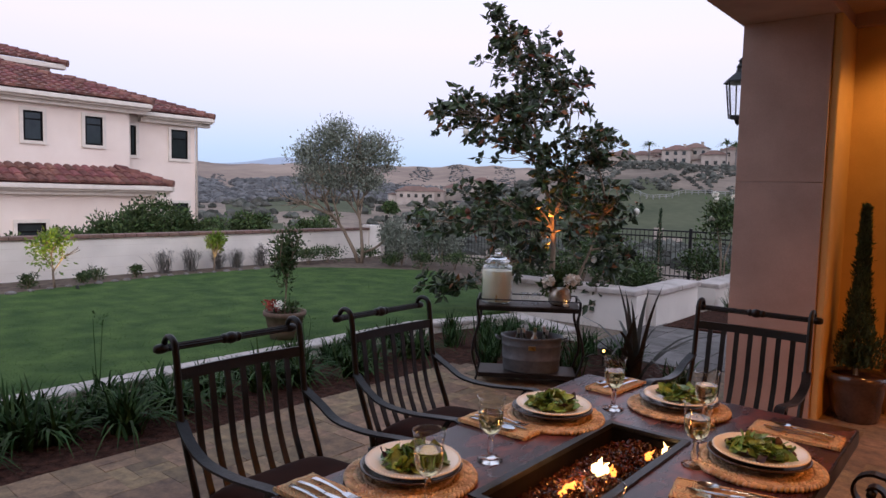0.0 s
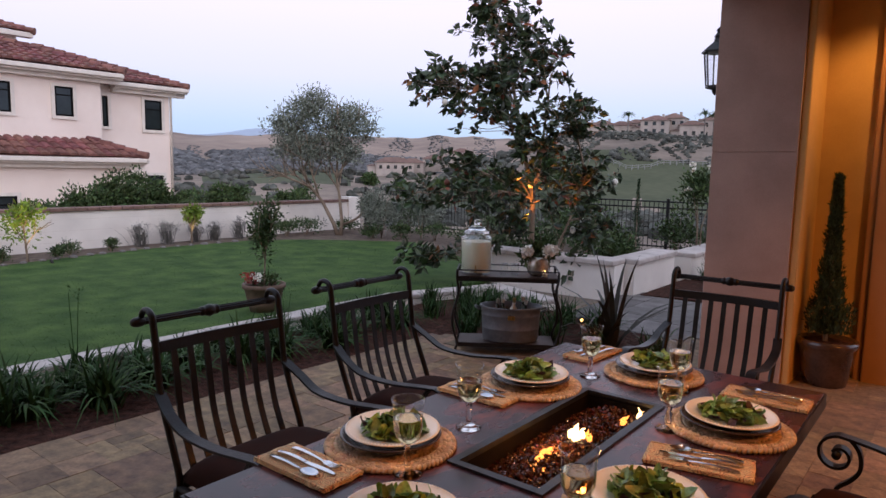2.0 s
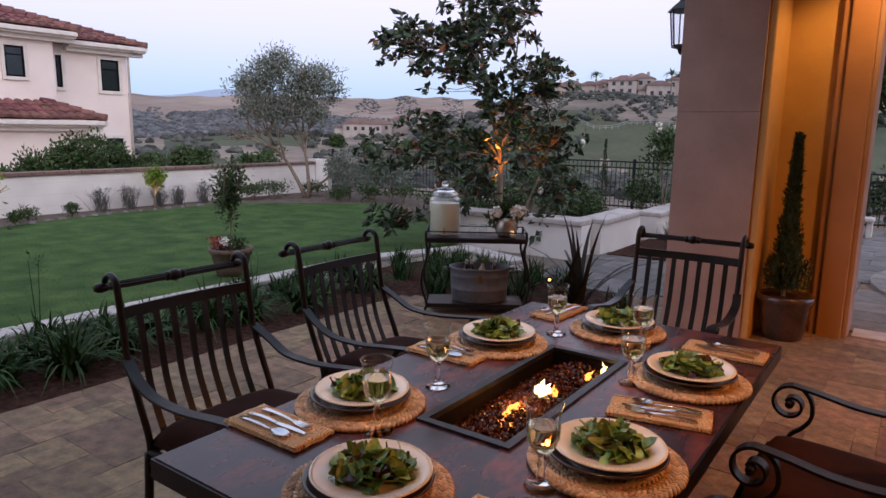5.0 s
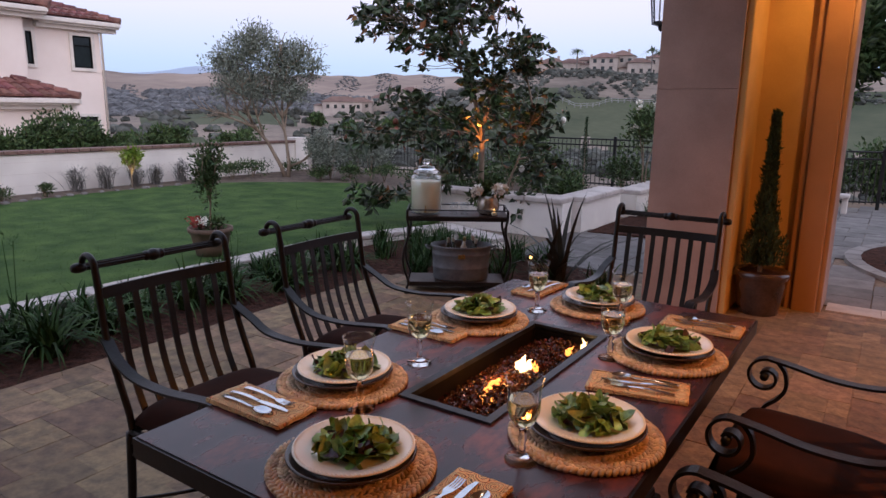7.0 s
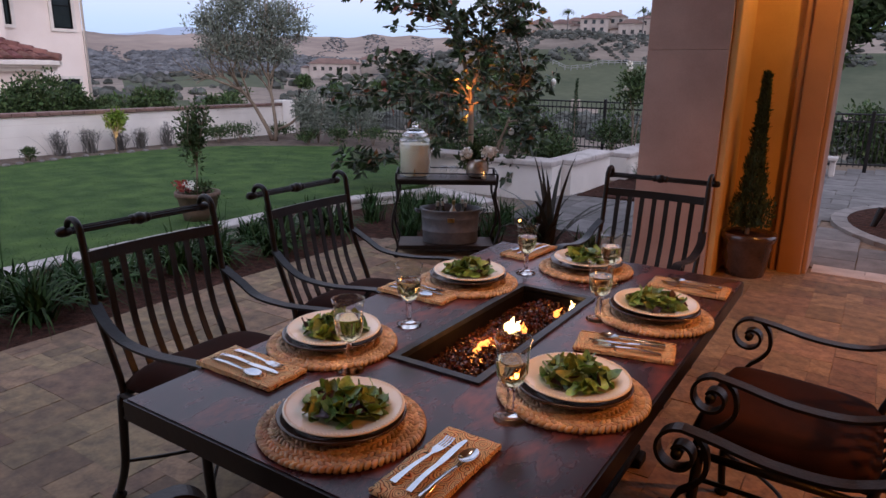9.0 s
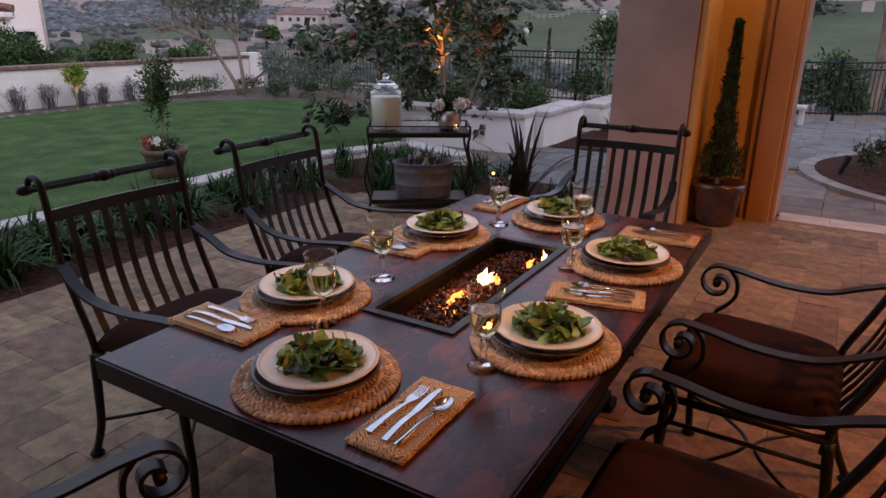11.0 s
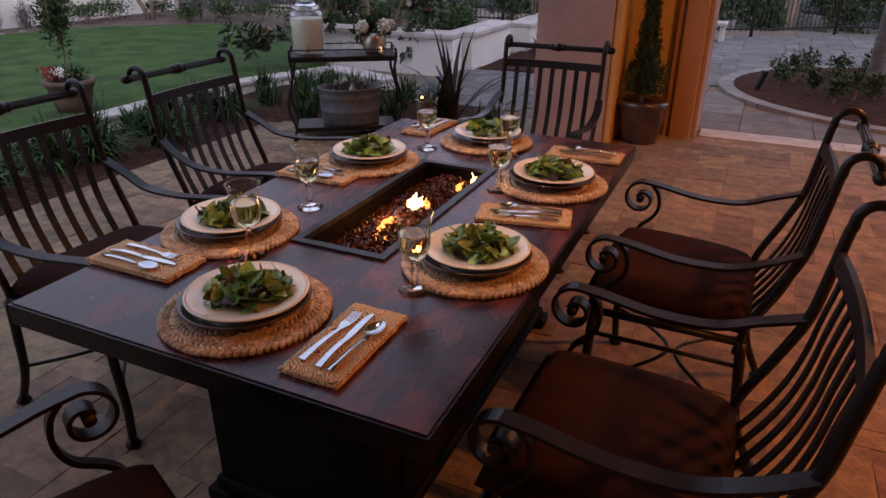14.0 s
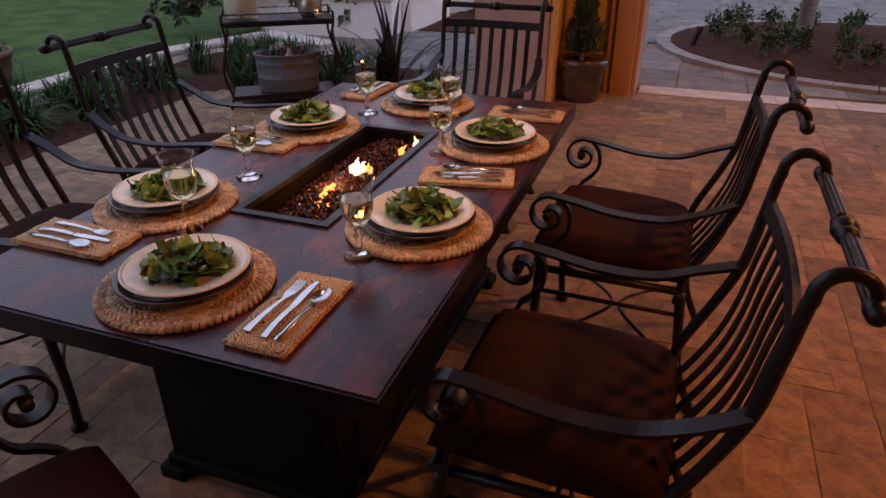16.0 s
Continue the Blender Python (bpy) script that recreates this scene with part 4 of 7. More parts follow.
    bm = bmesh.new()
    for x0, x1, y0, y1 in ((-0.128, -0.1255, -0.39, 0.39), (0.1255, 0.128, -0.39, 0.39), (-0.1255, 0.1255, -0.3935, -0.391), (-0.1255, 0.1255, 0.391, 0.3935)):
        box(bm, x0, x1, y0, y1, 0.64, 0.745)
    part("tray_liner", bm, "charred", t)
    part("tray", boxed(-0.1255, 0.1255, -0.391, 0.391, 0.63, 0.678), "charred", t)
    rng = random.Random(11)
    verts, faces = [], []
    for _ in range(5200):
        x, y = rng.uniform(-0.118, 0.118), rng.uniform(-0.384, 0.384)
        mound = 0.028 * math.exp(-(x / 0.07) ** 2) + 0.012 * noise.noise(Vector((x * 18, y * 18, 2)))
        z = 0.684 + max(0, mound) + rng.uniform(-0.004, 0.012)
        s = rng.uniform(0.0035, 0.0085)
        i = len(verts)
        q = Euler((rng.uniform(0, 6), rng.uniform(0, 6), rng.uniform(0, 6))).to_matrix()
        for v in ((1, 0, -0.4), (-0.5, 0.9, -0.5), (-0.6, -0.8, -0.3), (0.1, 0.1, 1.0), (0.4, 0.7, 0.3)):
            w = q @ (Vector(v) * s)
            verts.append((x + w.x, y + w.y, z + w.z))
        faces += [(i, i + 1, i + 3), (i + 1, i + 2, i + 3), (i + 2, i, i + 3), (i, i + 2, i + 1), (i, i + 4, i + 1), (i + 4, i + 3, i + 1), (i, i + 3, i + 4)]
    gl = raw("fire_glass", verts, faces, "ember", t)
    gl["label"] = "bed of copper-brown crushed fire glass"
    gl["kind"] = "stuff"
    for n, (x, y, h, w) in enumerate(((-0.01, -0.13, 0.034, 0.030), (-0.004, 0.04, 0.056, 0.034), (0.02, 0.08, 0.028, 0.018), (0.095, 0.335, 0.045, 0.018), (0.02, -0.24, 0.014, 0.012), (0.05, 0.30, 0.022, 0.014))):
        bm = bmesh.new()
        for c in range(3):
            a = rng.uniform(0, 6)
            px, py = x + 0.02 * math.cos(a) * (c > 0), y + 0.03 * math.sin(a) * (c > 0)
            hh, lean = h * (1 if c == 0 else rng.uniform(0.4, 0.75)), rng.uniform(-0.02, 0.02)
            pts = [(px + lean * (k / 6) ** 2 + 0.004 * math.sin(k * 1.9 + c), py + 0.02 * (k / 6) ** 2, 0.708 + hh * k / 6) for k in range(7)]
            tube(bm, pts, [w * 0.5 * q for q in (0.55, 0.95, 1.0, 0.75, 0.5, 0.25, 0.03)], 8)
        part("flame", bm, "flame_core" if n in (1, 3) else "flame", t, "small orange gas flame", smooth=True)
    part("burner", tube(bmesh.new(), [(0, -0.36, 0.686), (0, 0.36, 0.686)], 0.012), "charred", t)
    return t


fire_table()
fire = new("fire_light", bpy.data.lights.new("fire_light", "POINT"))
fire.data.energy, fire.data.color, fire.data.shadow_soft_size = 1.0, (1.0, 0.40, 0.10), 0.04
fire.location = (0.0, -0.1, 0.74)


# ---- chairs: +x is the chair's back, the origin lies under the front of the seat ----
def spiral(cx, cz, r0, r1, a0, a1, steps=16):
    return [(cx + (r0 + (r1 - r0) * k / steps) * math.cos(radians(a0 + (a1 - a0) * k / steps)), cz + (r0 + (r1 - r0) * k / steps) * math.sin(radians(a0 + (a1 - a0) * k / steps)))
            for k in range(steps + 1)]


def chair(m, reach=0.0):
    t = thing("dining_chair", m, "black wrought-iron armchair with scrolled arms and a rust-brown cushion", "chair", "chairs round the fire table")
    W = 0.268
    # back posts, curled over at the top
    for s in (-1, 1):
        prof = spline([(0.47, 0.40), (0.485, 0.50), (0.540, 0.63), (0.586, 0.75), (0.604, 0.865), (0.618, 0.975)], 4)
        curl = spiral(0.668, 0.997, 0.047, 0.034, 192, -10, 18)
        pts = [Vector((p[0], s * W, p[1])) for p in [tuple(q)[:2] for q in [Vector((a[0], a[1], 0)) for a in prof]]] + [Vector((x, s * W, z)) for x, z in curl]
        post = part("back_post", tube(bmesh.new(), pts, [0.0128] * len(prof) + [0.0128 - 0.003 * k / len(curl) for k in range(len(curl))], 10), "iron", t, smooth=True)
        fin = lathe(bmesh.new(), [(0, -0.026), (0.011, -0.025), (0.017, -0.015), (0.0185, 0), (0.017, 0.015), (0.011, 0.025), (0, 0.026)], 14)
        ob = part("finial", fin, "iron", post, smooth=True)
        ob.matrix_basis = pose(0.7015, s * (W + 0.013), 0.991, 90, 0, 0)
    # top rail with a beaded collar
    flutes = [((0.0142 if k % 2 else 0.0116) * math.cos(math.pi * k / 10), (0.0142 if k % 2 else 0.0116) * math.sin(math.pi * k / 10)) for k in range(20)]
    bm = sweep(bmesh.new(), [(0.7015, -W, 0.991), (0.7015, W, 0.991)], flutes)
    rail = part("top_rail", bm, "iron", t)
    col = lathe(bmesh.new(), [(0.0125, -0.042), (0.018, -0.036), (0.02, -0.028), (0.015, -0.022), (0.02, -0.016), (0.024, 0), (0.02, 0.016), (0.015, 0.022), (0.02, 0.028), (0.018, 0.036), (0.0125, 0.042)], 14)
    part("collar", col, "iron", rail, smooth=True).matrix_basis = pose(0.7015, 0, 0.991, 90, 0, 0)
    # lower flat rail, bowed slightly back, and the slats
    arc = [(0.610 + 0.018 * (1 - (k / 5 - 1) ** 2), -W + 2 * W * k / 10, 0.91) for k in range(11)]
    part("back_rail", strip(bmesh.new(), arc, 0.040, 0.014, (0.1, 0, 1)), "iron", t)
    arc = [(0.474 + 0.012 * (1 - (k / 5 - 1) ** 2), -W + 2 * W * k / 10, 0.455) for k in range(11)]
    part("seat_rail", strip(bmesh.new(), arc, 0.034, 0.014, (0, 0, 1)), "iron", t)
    slat = None
    for k in range(7):
        y = -0.198 + 0.066 * k
        b = 1 - (y / W) ** 2
        if slat is None:
            pts = spline([(0, 0, 0.45), (0.044, 0, 0.53), (0.082, 0, 0.62), (0.105, 0, 0.71), (0.118, 0, 0.80), (0.136, 0, 0.905)], 4)
            slat = part("slat", strip(bmesh.new(), pts, 0.0235, 0.007, (0, 1, 0)), "iron", t)
            ob = slat
        else:
            ob = new("slat", slat.data)
            ob.parent = t
        ob.matrix_basis = pose(0.478 + 0.012 * b, y, 0)
        if k == 0:
            rivet = part("rivet", lathe(bmesh.new(), [(0.011, -0.004), (0.0105, 0.002), (0.007, 0.007), (0, 0.009)], 8), "iron", t, smooth=True)
            stud = rivet
        else:
            stud = new("rivet", rivet.data)
            stud.parent = t
        stud.matrix_basis = pose(0.617 + 0.018 * b, y, 0.908, 0, 84, 0)
    # seat frame, cushion
    bm = bmesh.new()
    for a, b in (((0.02, -0.27, 0.442), (0.02, 0.27, 0.442)), ((0.48, -0.27, 0.442), (0.48, 0.27, 0.442)), ((0.02, -0.27, 0.442), (0.48, -0.27, 0.442)), ((0.02, 0.27, 0.442), (0.48, 0.27, 0.442))):
        tube(bm, [a, b], 0.013, 8)
    part("seat_frame", bm, "iron", t, smooth=True)
    bm = bmesh.new()
    nx, ny = 14, 14
    grid = {}
    for i in range(nx + 1):
        for j in range(ny + 1):
            u, v = i / nx * 2 - 1, j / ny * 2 - 1
            f = (1 - abs(u) ** 5) * (1 - abs(v) ** 5)
            sx, sy = 0.250 * u * (1 - 0.03 * v * v), 0.272 * v * (1 - 0.03 * u * u)
            for side in (0, 1):
                z = 0.452 + (0.078 * f ** 0.42 if side else -0.02 * f ** 0.4)
                grid[i, j, side] = bm.verts.new((0.245 + sx, sy, z + 0.028 - 0.05 * sx)) if side == 0 or f > 1e-4 else grid[i, j, 0]
    for i in range(nx):
        for j in range(ny):
            for side in (0, 1):
                q = [grid[i, j, side], grid[i + 1, j, side], grid[i + 1, j + 1, side], grid[i, j + 1, side]]
                if len(set(q)) == 4:
                    bm.faces.new(q if side else q[::-1])
    part("cushion", bm, "cushion", t, "rust-brown fabric seat cushion", smooth=True)
    # arms: a flat bar that rolls into a scroll, on a curled support
    for s in (-1, 1):
        y = s * 0.285
        line = spline([(0.586, s * 0.27, 0.752), (0.50, y, 0.722 - 0.2 * reach), (0.40, y, 0.690 - 0.3 * reach), (0.28 - 0.4 * reach, y, 0.688 - 0.33 * reach), (0.17 - reach, y, 0.712 - 0.38 * reach), (0.10 - reach, y, 0.722 - 0.4 * reach)], 8)
        roll = [Vector((x, y, z)) for x, z in spiral(0.098 - reach, 0.657 - 0.4 * reach, 0.065, 0.017, 88, 88 + 420, 44)]
        arm = part("arm", strip(bmesh.new(), line + roll, 0.040, 0.009, (0, 1, 0)), "iron", t)
        part("scroll_eye", tube(bmesh.new(), [(0.095 - reach, y - 0.024, 0.657 - 0.4 * reach), (0.095 - reach, y + 0.024, 0.657 - 0.4 * reach)], 0.0135, 10), "iron", arm, smooth=True)
        sup = spline([(0.13 - reach, y, 0.718 - 0.4 * reach), (0.158 - reach, y, 0.68 - 0.4 * reach), (0.164 - reach, y, 0.62 - 0.3 * reach), (0.14 - reach, y, 0.565), (0.09 - reach * 0.6, y, 0.53), (0.055, y * 0.98, 0.49), (0.05, y * 0.96, 0.42)], 5)
        part("arm_support", strip(bmesh.new(), sup, 0.024, 0.012, (0, 1, 0)), "iron", t)
        # legs with flared feet
        for x0, x1, x2 in ((0.04, 0.025, 0.035), (0.48, 0.515, 0.575)):
            pts = spline([(x0, s * 0.272, 0.44), (x0 + (x1 - x0) * 0.4, s * 0.272, 0.30), (x1, s * 0.272, 0.15), (x2, s * 0.272, 0.012)], 4)
            leg = part("leg", tube(bmesh.new(), pts, [0.0165 - 0.003 * k / len(pts) for k in range(len(pts))], 9), "iron", t, smooth=True)
            part("foot", lathe(bmesh.new(), [(0, 0), (0.024, 0), (0.026, 0.008), (0.018, 0.02), (0.014, 0.03), (0, 0.03)], 12, (x2, s * 0.272, 0)), "iron", leg, smooth=True)
    for s in (-1, 1):
        part("side_rail", tube(bmesh.new(), [(0.035, s * 0.272, 0.36), (0.49, s * 0.272, 0.36)], 0.008, 7), "iron", t, smooth=True)
        x0, x1 = (0.03, 0.262) if s < 0 else (0.52, 0.288)
        arc = spline([(x0, -0.272, 0.165), (x0 + (x1 - x0) * 0.6, -0.15, 0.185), (x1, 0, 0.195), (x0 + (x1 - x0) * 0.6, 0.15, 0.185), (x0, 0.272, 0.165)], 5)
        part("stretcher", tube(bmesh.new(), arc, 0.007, 7), "iron", t, smooth=True)
    return t


first = chair(pose(0.567, -0.535, 0), 0.038)
copy_thing(first, pose(0.577, 0.385, 0, 0, 0, -1))
tucked = chair(pose(-0.66, -0.37, 0, 0, 0, 180), 0.1)
copy_thing(tucked, pose(-0.69, 0.485, 0, 0, 0, 181))
copy_thing(first, pose(-0.045, 1.155, 0, 0, 0, 90))
chair(pose(0.16, -1.15, 0, 0, 0, -116))


# ---- place settings ----
def placemat(m):
    t = thing("placemat", m, "round braided water-hyacinth placemat, golden brown", "placemat", "placemats")
    ball = []
    for i in range(1, 4):
        for k in range(6):
            a, b = math.pi * i / 4, 2 * math.pi * k / 6
            ball.append((math.sin(a) * math.cos(b), math.sin(a) * math.sin(b), math.cos(a)))
    rng = random.Random(2)
    for ring in range(7):
        r = 0.0235 + ring * 0.0255
        n = max(6, round(2 * math.pi * r / 0.0145))
        verts, faces = [], []
        for k in range(n):
            for lane in (-1, 1):
                a = 2 * math.pi * (k + 0.25 * lane) / n
                tilt = a + math.pi / 2 + lane * 0.72
                c = Vector(((r + lane * 0.0062) * math.cos(a), (r + lane * 0.0062) * math.sin(a), 0.0072 + rng.uniform(-0.0008, 0.0012)))
                u, w = Vector((math.cos(tilt), math.sin(tilt), 0)), Vector((-math.sin(tilt), math.cos(tilt), 0))
                i = len(verts)
                pts = [Vector((0, 0, 1))] + [Vector(q) for q in ball] + [Vector((0, 0, -1))]
                verts += [tuple(c + u * q.x * 0.0150 + w * q.y * 0.0066 + Vector((0, 0, q.z * 0.0085))) for q in pts]
                for q in range(6):
                    p = (q + 1) % 6
                    faces.append((i, i + 1 + q, i + 1 + p))
                    for row in range(2):
                        o = i + 1 + row * 6
                        faces.append((o + q, o + 6 + q, o + 6 + p, o + p))
                    faces.append((i + 13 + q, i + 19, i + 13 + p))
        raw("braid", verts, faces, "mat", t, True)["kind"] = "stuff"
    # dark disc whose colour deepens the shade in the gaps
    part("backing", lathe(bmesh.new(), [(0, 0.001), (0.180, 0.001), (0.180, 0.005), (0, 0.005)], 32), "mat_back", t)
    return t


def plate(m, name, r, mat, label, beads):
    t = thing(name, m, label, "plate", name + "s")
    prof = [(0, 0.0), (r * 0.55, 0.0), (r * 0.58, 0.003), (r * 0.72, 0.010), (r * 0.97, 0.019), (r, 0.0215), (r * 0.985, 0.0245), (r * 0.95, 0.0235), (r * 0.74, 0.0165), (r * 0.68, 0.011), (r * 0.5, 0.0065), (0, 0.006)]
    part("dish", lathe(bmesh.new(), [(q, z * (1.0 if beads else 1.25)) for q, z in prof], 56), mat, t, smooth=True)
    if beads:
        verts, faces = [], []
        for k in range(84):
            a = 2 * math.pi * k / 84
            c = Vector((r * 0.955 * math.cos(a), r * 0.955 * math.sin(a), 0.0245))
            i = len(verts)
            verts.append(tuple(c + Vector((0, 0, 0.003))))
            for q in range(5):
                b = 6.283 * q / 5
                verts.append(tuple(c + Vector((0.0036 * math.cos(b), 0.0036 * math.sin(b), 0))))
            faces += [(i, i + 1 + q, i + 1 + (q + 1) % 5) for q in range(5)]
        raw("beaded_edge", verts, faces, mat, t, True)["kind"] = "stuff"
    return t


def salad(m, seed):
    rng = random.Random(seed)
    t = thing("salad", m, "mixed green leaf salad heaped on a cream plate", "salad", "salads")
    for name, count, mat, size in (("green_leaf", 84, "leaf_salad", 0.074), ("red_leaf", 13, "leaf_red", 0.06)):
        verts, faces = [], []
        for _ in range(count):
            a, q = rng.uniform(0, 6.283), math.sqrt(rng.random()) * 0.082
            h = 0.008 + 0.027 * (1 - (q / 0.088) ** 2) * rng.uniform(0.5, 1.1)
            c = Vector((q * math.cos(a), q * math.sin(a), h))
            rot = Euler((rng.gauss(0, 0.55), rng.gauss(0, 0.55), rng.uniform(0, 6.283))).to_matrix()
            L, W, curl, ruffle = size * rng.uniform(0.6, 1.2), size * rng.uniform(0.28, 0.62), rng.uniform(-0.5, 0.6), rng.uniform(0.1, 0.5)
            i = len(verts)
            n = 6
            for k in range(n + 1):
                u = k / n
                w = W * math.sin(math.pi * min(1, u * 0.93 + 0.05)) ** 0.7 * 0.5
                for s in (-1, 0, 1):
                    p = Vector(((u - 0.5) * L, s * w, curl * L * (u - 0.5) ** 2 * 1.5 + abs(s) * w * 0.35 + s * math.sin(k * 2.2 + i) * ruffle * 0.007))
                    p = c + rot @ p
                    p.z = max(p.z, 0.006)
                    verts.append(tuple(p))
            for k in range(n):
                for s in (0, 1):
                    j = i + 3 * k + s
                    faces.append((j, j + 1, j + 4, j + 3))
        raw(name, verts, faces, mat, t, True)["kind"] = "stuff"
    return t


def wine_glass(m):
    t = thing("wine_glass", m, "clear stemmed glass half full of white wine", "glass", "wine glasses")
    outer = [(0, 0.0), (0.034, 0.0), (0.0345, 0.0025), (0.026, 0.006), (0.010, 0.011), (0.0065, 0.017), (0.0085, 0.024), (0.006, 0.031), (0.0095, 0.040), (0.0062, 0.049), (0.0085, 0.058),
             (0.018, 0.066), (0.028, 0.078), (0.0325, 0.094), (0.0335, 0.112), (0.033, 0.128), (0.0345, 0.142), (0.0385, 0.156)]
    foot = [(r * 1.17, z * 1.3) for r, z in outer[:11]] + [(0.0, 0.058 * 1.3)]
    st = part("stem", lathe(bmesh.new(), foot, 28), "stem", t, "faceted clear stem and foot", smooth=True)
    cup = [(0.0, 0.0584), (0.0084, 0.0584)] + outer[11:] + [(0.0370, 0.156)]
    bowl = part("bowl", lathe(bmesh.new(), [(r * 1.17, z * 1.3) for r, z in cup], 40), "glass", t, "clear tulip-shaped bowl", smooth=True)
    liquid = [(0, 0.0635), (0.0165, 0.0670), (0.0268, 0.0785), (0.0314, 0.094), (0.0325, 0.112), (0.0322, 0.117), (0.0300, 0.1168), (0, 0.1168)]
    w = part("wine", lathe(bmesh.new(), [(r * 1.17, z * 1.3) for r, z in liquid], 40), "wine", t, "pale golden white wine", smooth=True)
    for q in (st, bowl, w):
        q.visible_shadow = False
    return t


def handle_line(bm, w0, w1, y0, y1, z, x=0.0, t=0.0028):
    pts = [(x, y0 + (y1 - y0) * k / 6, z + 0.0035 * math.sin(math.pi * k / 6)) for k in range(7)]
    sec = []
    for k in range(7):
        w = w0 + (w1 - w0) * (k / 6) ** 0.8
        sec.append([(-w / 2, -t / 2), (w / 2, -t / 2), (w / 2, t / 2), (-w / 2, t / 2)])
    return sweep(bm, pts, sec, (1, 0, 0))


def cutlery(m):
    rng = random.Random(8)
    n = thing("napkin", m, "folded orange paisley napkin with a quilted edge", "napkin", "napkins")
    nx, ny = 10, 18
    for layer in range(3):
        bm = bmesh.new()
        g = [[bm.verts.new((-0.068 + 0.136 * i / nx + rng.gauss(0, 0.0005), -0.142 + 0.284 * j / ny + rng.gauss(0, 0.0005),
                            0.001 + 0.0036 * (layer + 1) + 0.0012 * math.sin(i * 1.3 + layer) * math.sin(j * 0.8 + layer))) for j in range(ny + 1)] for i in range(nx + 1)]
        d = [[bm.verts.new(v.co - Vector((0, 0, 0.003))) if i in (0, nx) or j in (0, ny) else None for j, v in enumerate(col)] for i, col in enumerate(g)]
        for i in range(nx):
            for j in range(ny):
                bm.faces.new((g[i][j], g[i + 1][j], g[i + 1][j + 1], g[i][j + 1]))
        rim = [(i, 0) for i in range(nx)] + [(nx, j) for j in range(ny)] + [(i, ny) for i in range(nx, 0, -1)] + [(0, j) for j in range(ny, 0, -1)]
        for a, b in zip(rim, rim[1:] + rim[:1]):
            bm.faces.new((g[a[0]][a[1]], d[a[0]][a[1]], d[b[0]][b[1]], g[b[0]][b[1]]))
        part("cloth_fold", bm, "napkin", n, smooth=True)
    part("hem", strip(bmesh.new(), [(0.0655, -0.139, 0.0135), (0.0655, 0.139, 0.0135)], 0.004, 0.002, (1, 0, 0)), "napkin", n)
    z = 0.0165
    f = thing("fork", m @ pose(-0.034, -0.006, 0, 0, 0, -3), "polished steel dinner fork on a napkin", "fork", "forks")
    bm = handle_line(bmesh.new(), 0.016, 0.007, -0.098, 0.03, z)
    sweep(bm, [(0, 0.03, z), (0, 0.045, z + 0.002), (0, 0.06, z + 0.001)], [[(-0.0035, -0.001), (0.0035, -0.001), (0.0035, 0.001), (-0.0035, 0.001)], [(-0.011, -0.001), (0.011, -0.001), (0.011, 0.001), (-0.011, 0.001)], [(-0.0115, -0.001), (0.0115, -0.001), (0.0115, 0.001), (-0.0115, 0.001)]], (1, 0, 0))
    for k in range(4):
        x = -0.0095 + k * 0.00633
        strip(bm, [(x, 0.06, z + 0.001), (x, 0.08, z + 0.001), (x, 0.098, z + 0.006)], 0.0036, 0.002, (1, 0, 0))
    part("fork_body", bm, "steel", f)
    k = thing("knife", m @ pose(0.002, -0.012, 0, 0, 0, 2), "polished steel table knife on a napkin", "knife", "knives")
    bm = handle_line(bmesh.new(), 0.013, 0.011, -0.100, 0.005, z, 0, 0.005)
    sec = [[(-a, -0.0012), (b, -0.0012), (b, 0.0012), (-a, 0.0012)] for a, b in ((0.006, 0.005), (0.008, 0.007), (0.0085, 0.007), (0.007, 0.007), (0.001, 0.007))]
    sweep(bm, [(0, 0.005, z), (0, 0.03, z), (0, 0.07, z), (0, 0.095, z), (0, 0.118, z)], sec, (1, 0, 0))
    part("knife_body", bm, "steel", k)
    s = thing("spoon", m @ pose(0.036, -0.014, 0, 0, 0, -2), "polished steel spoon on a napkin", "spoon", "spoons")
    bm = handle_line(bmesh.new(), 0.016, 0.007, -0.098, 0.04, z)
    rows = []
    for i in range(9):
        u = i / 8
        w = 0.019 * math.sqrt(max(0.02, 1 - (2 * u - 1) ** 2)) * (1.08 - 0.2 * u)
        rows.append([bm.verts.new((w * q, 0.038 + 0.06 * u, z + 0.002 - 0.008 * (1 - q * q) * math.sin(math.pi * u) + 0.004)) for q in (-1, -0.5, 0, 0.5, 1)])
    for a, b in zip(rows, rows[1:]):
        for q in range(4):
            bm.faces.new((a[q], a[q + 1], b[q + 1], b[q]))
    part("spoon_body", bm, "steel", s, smooth=True)


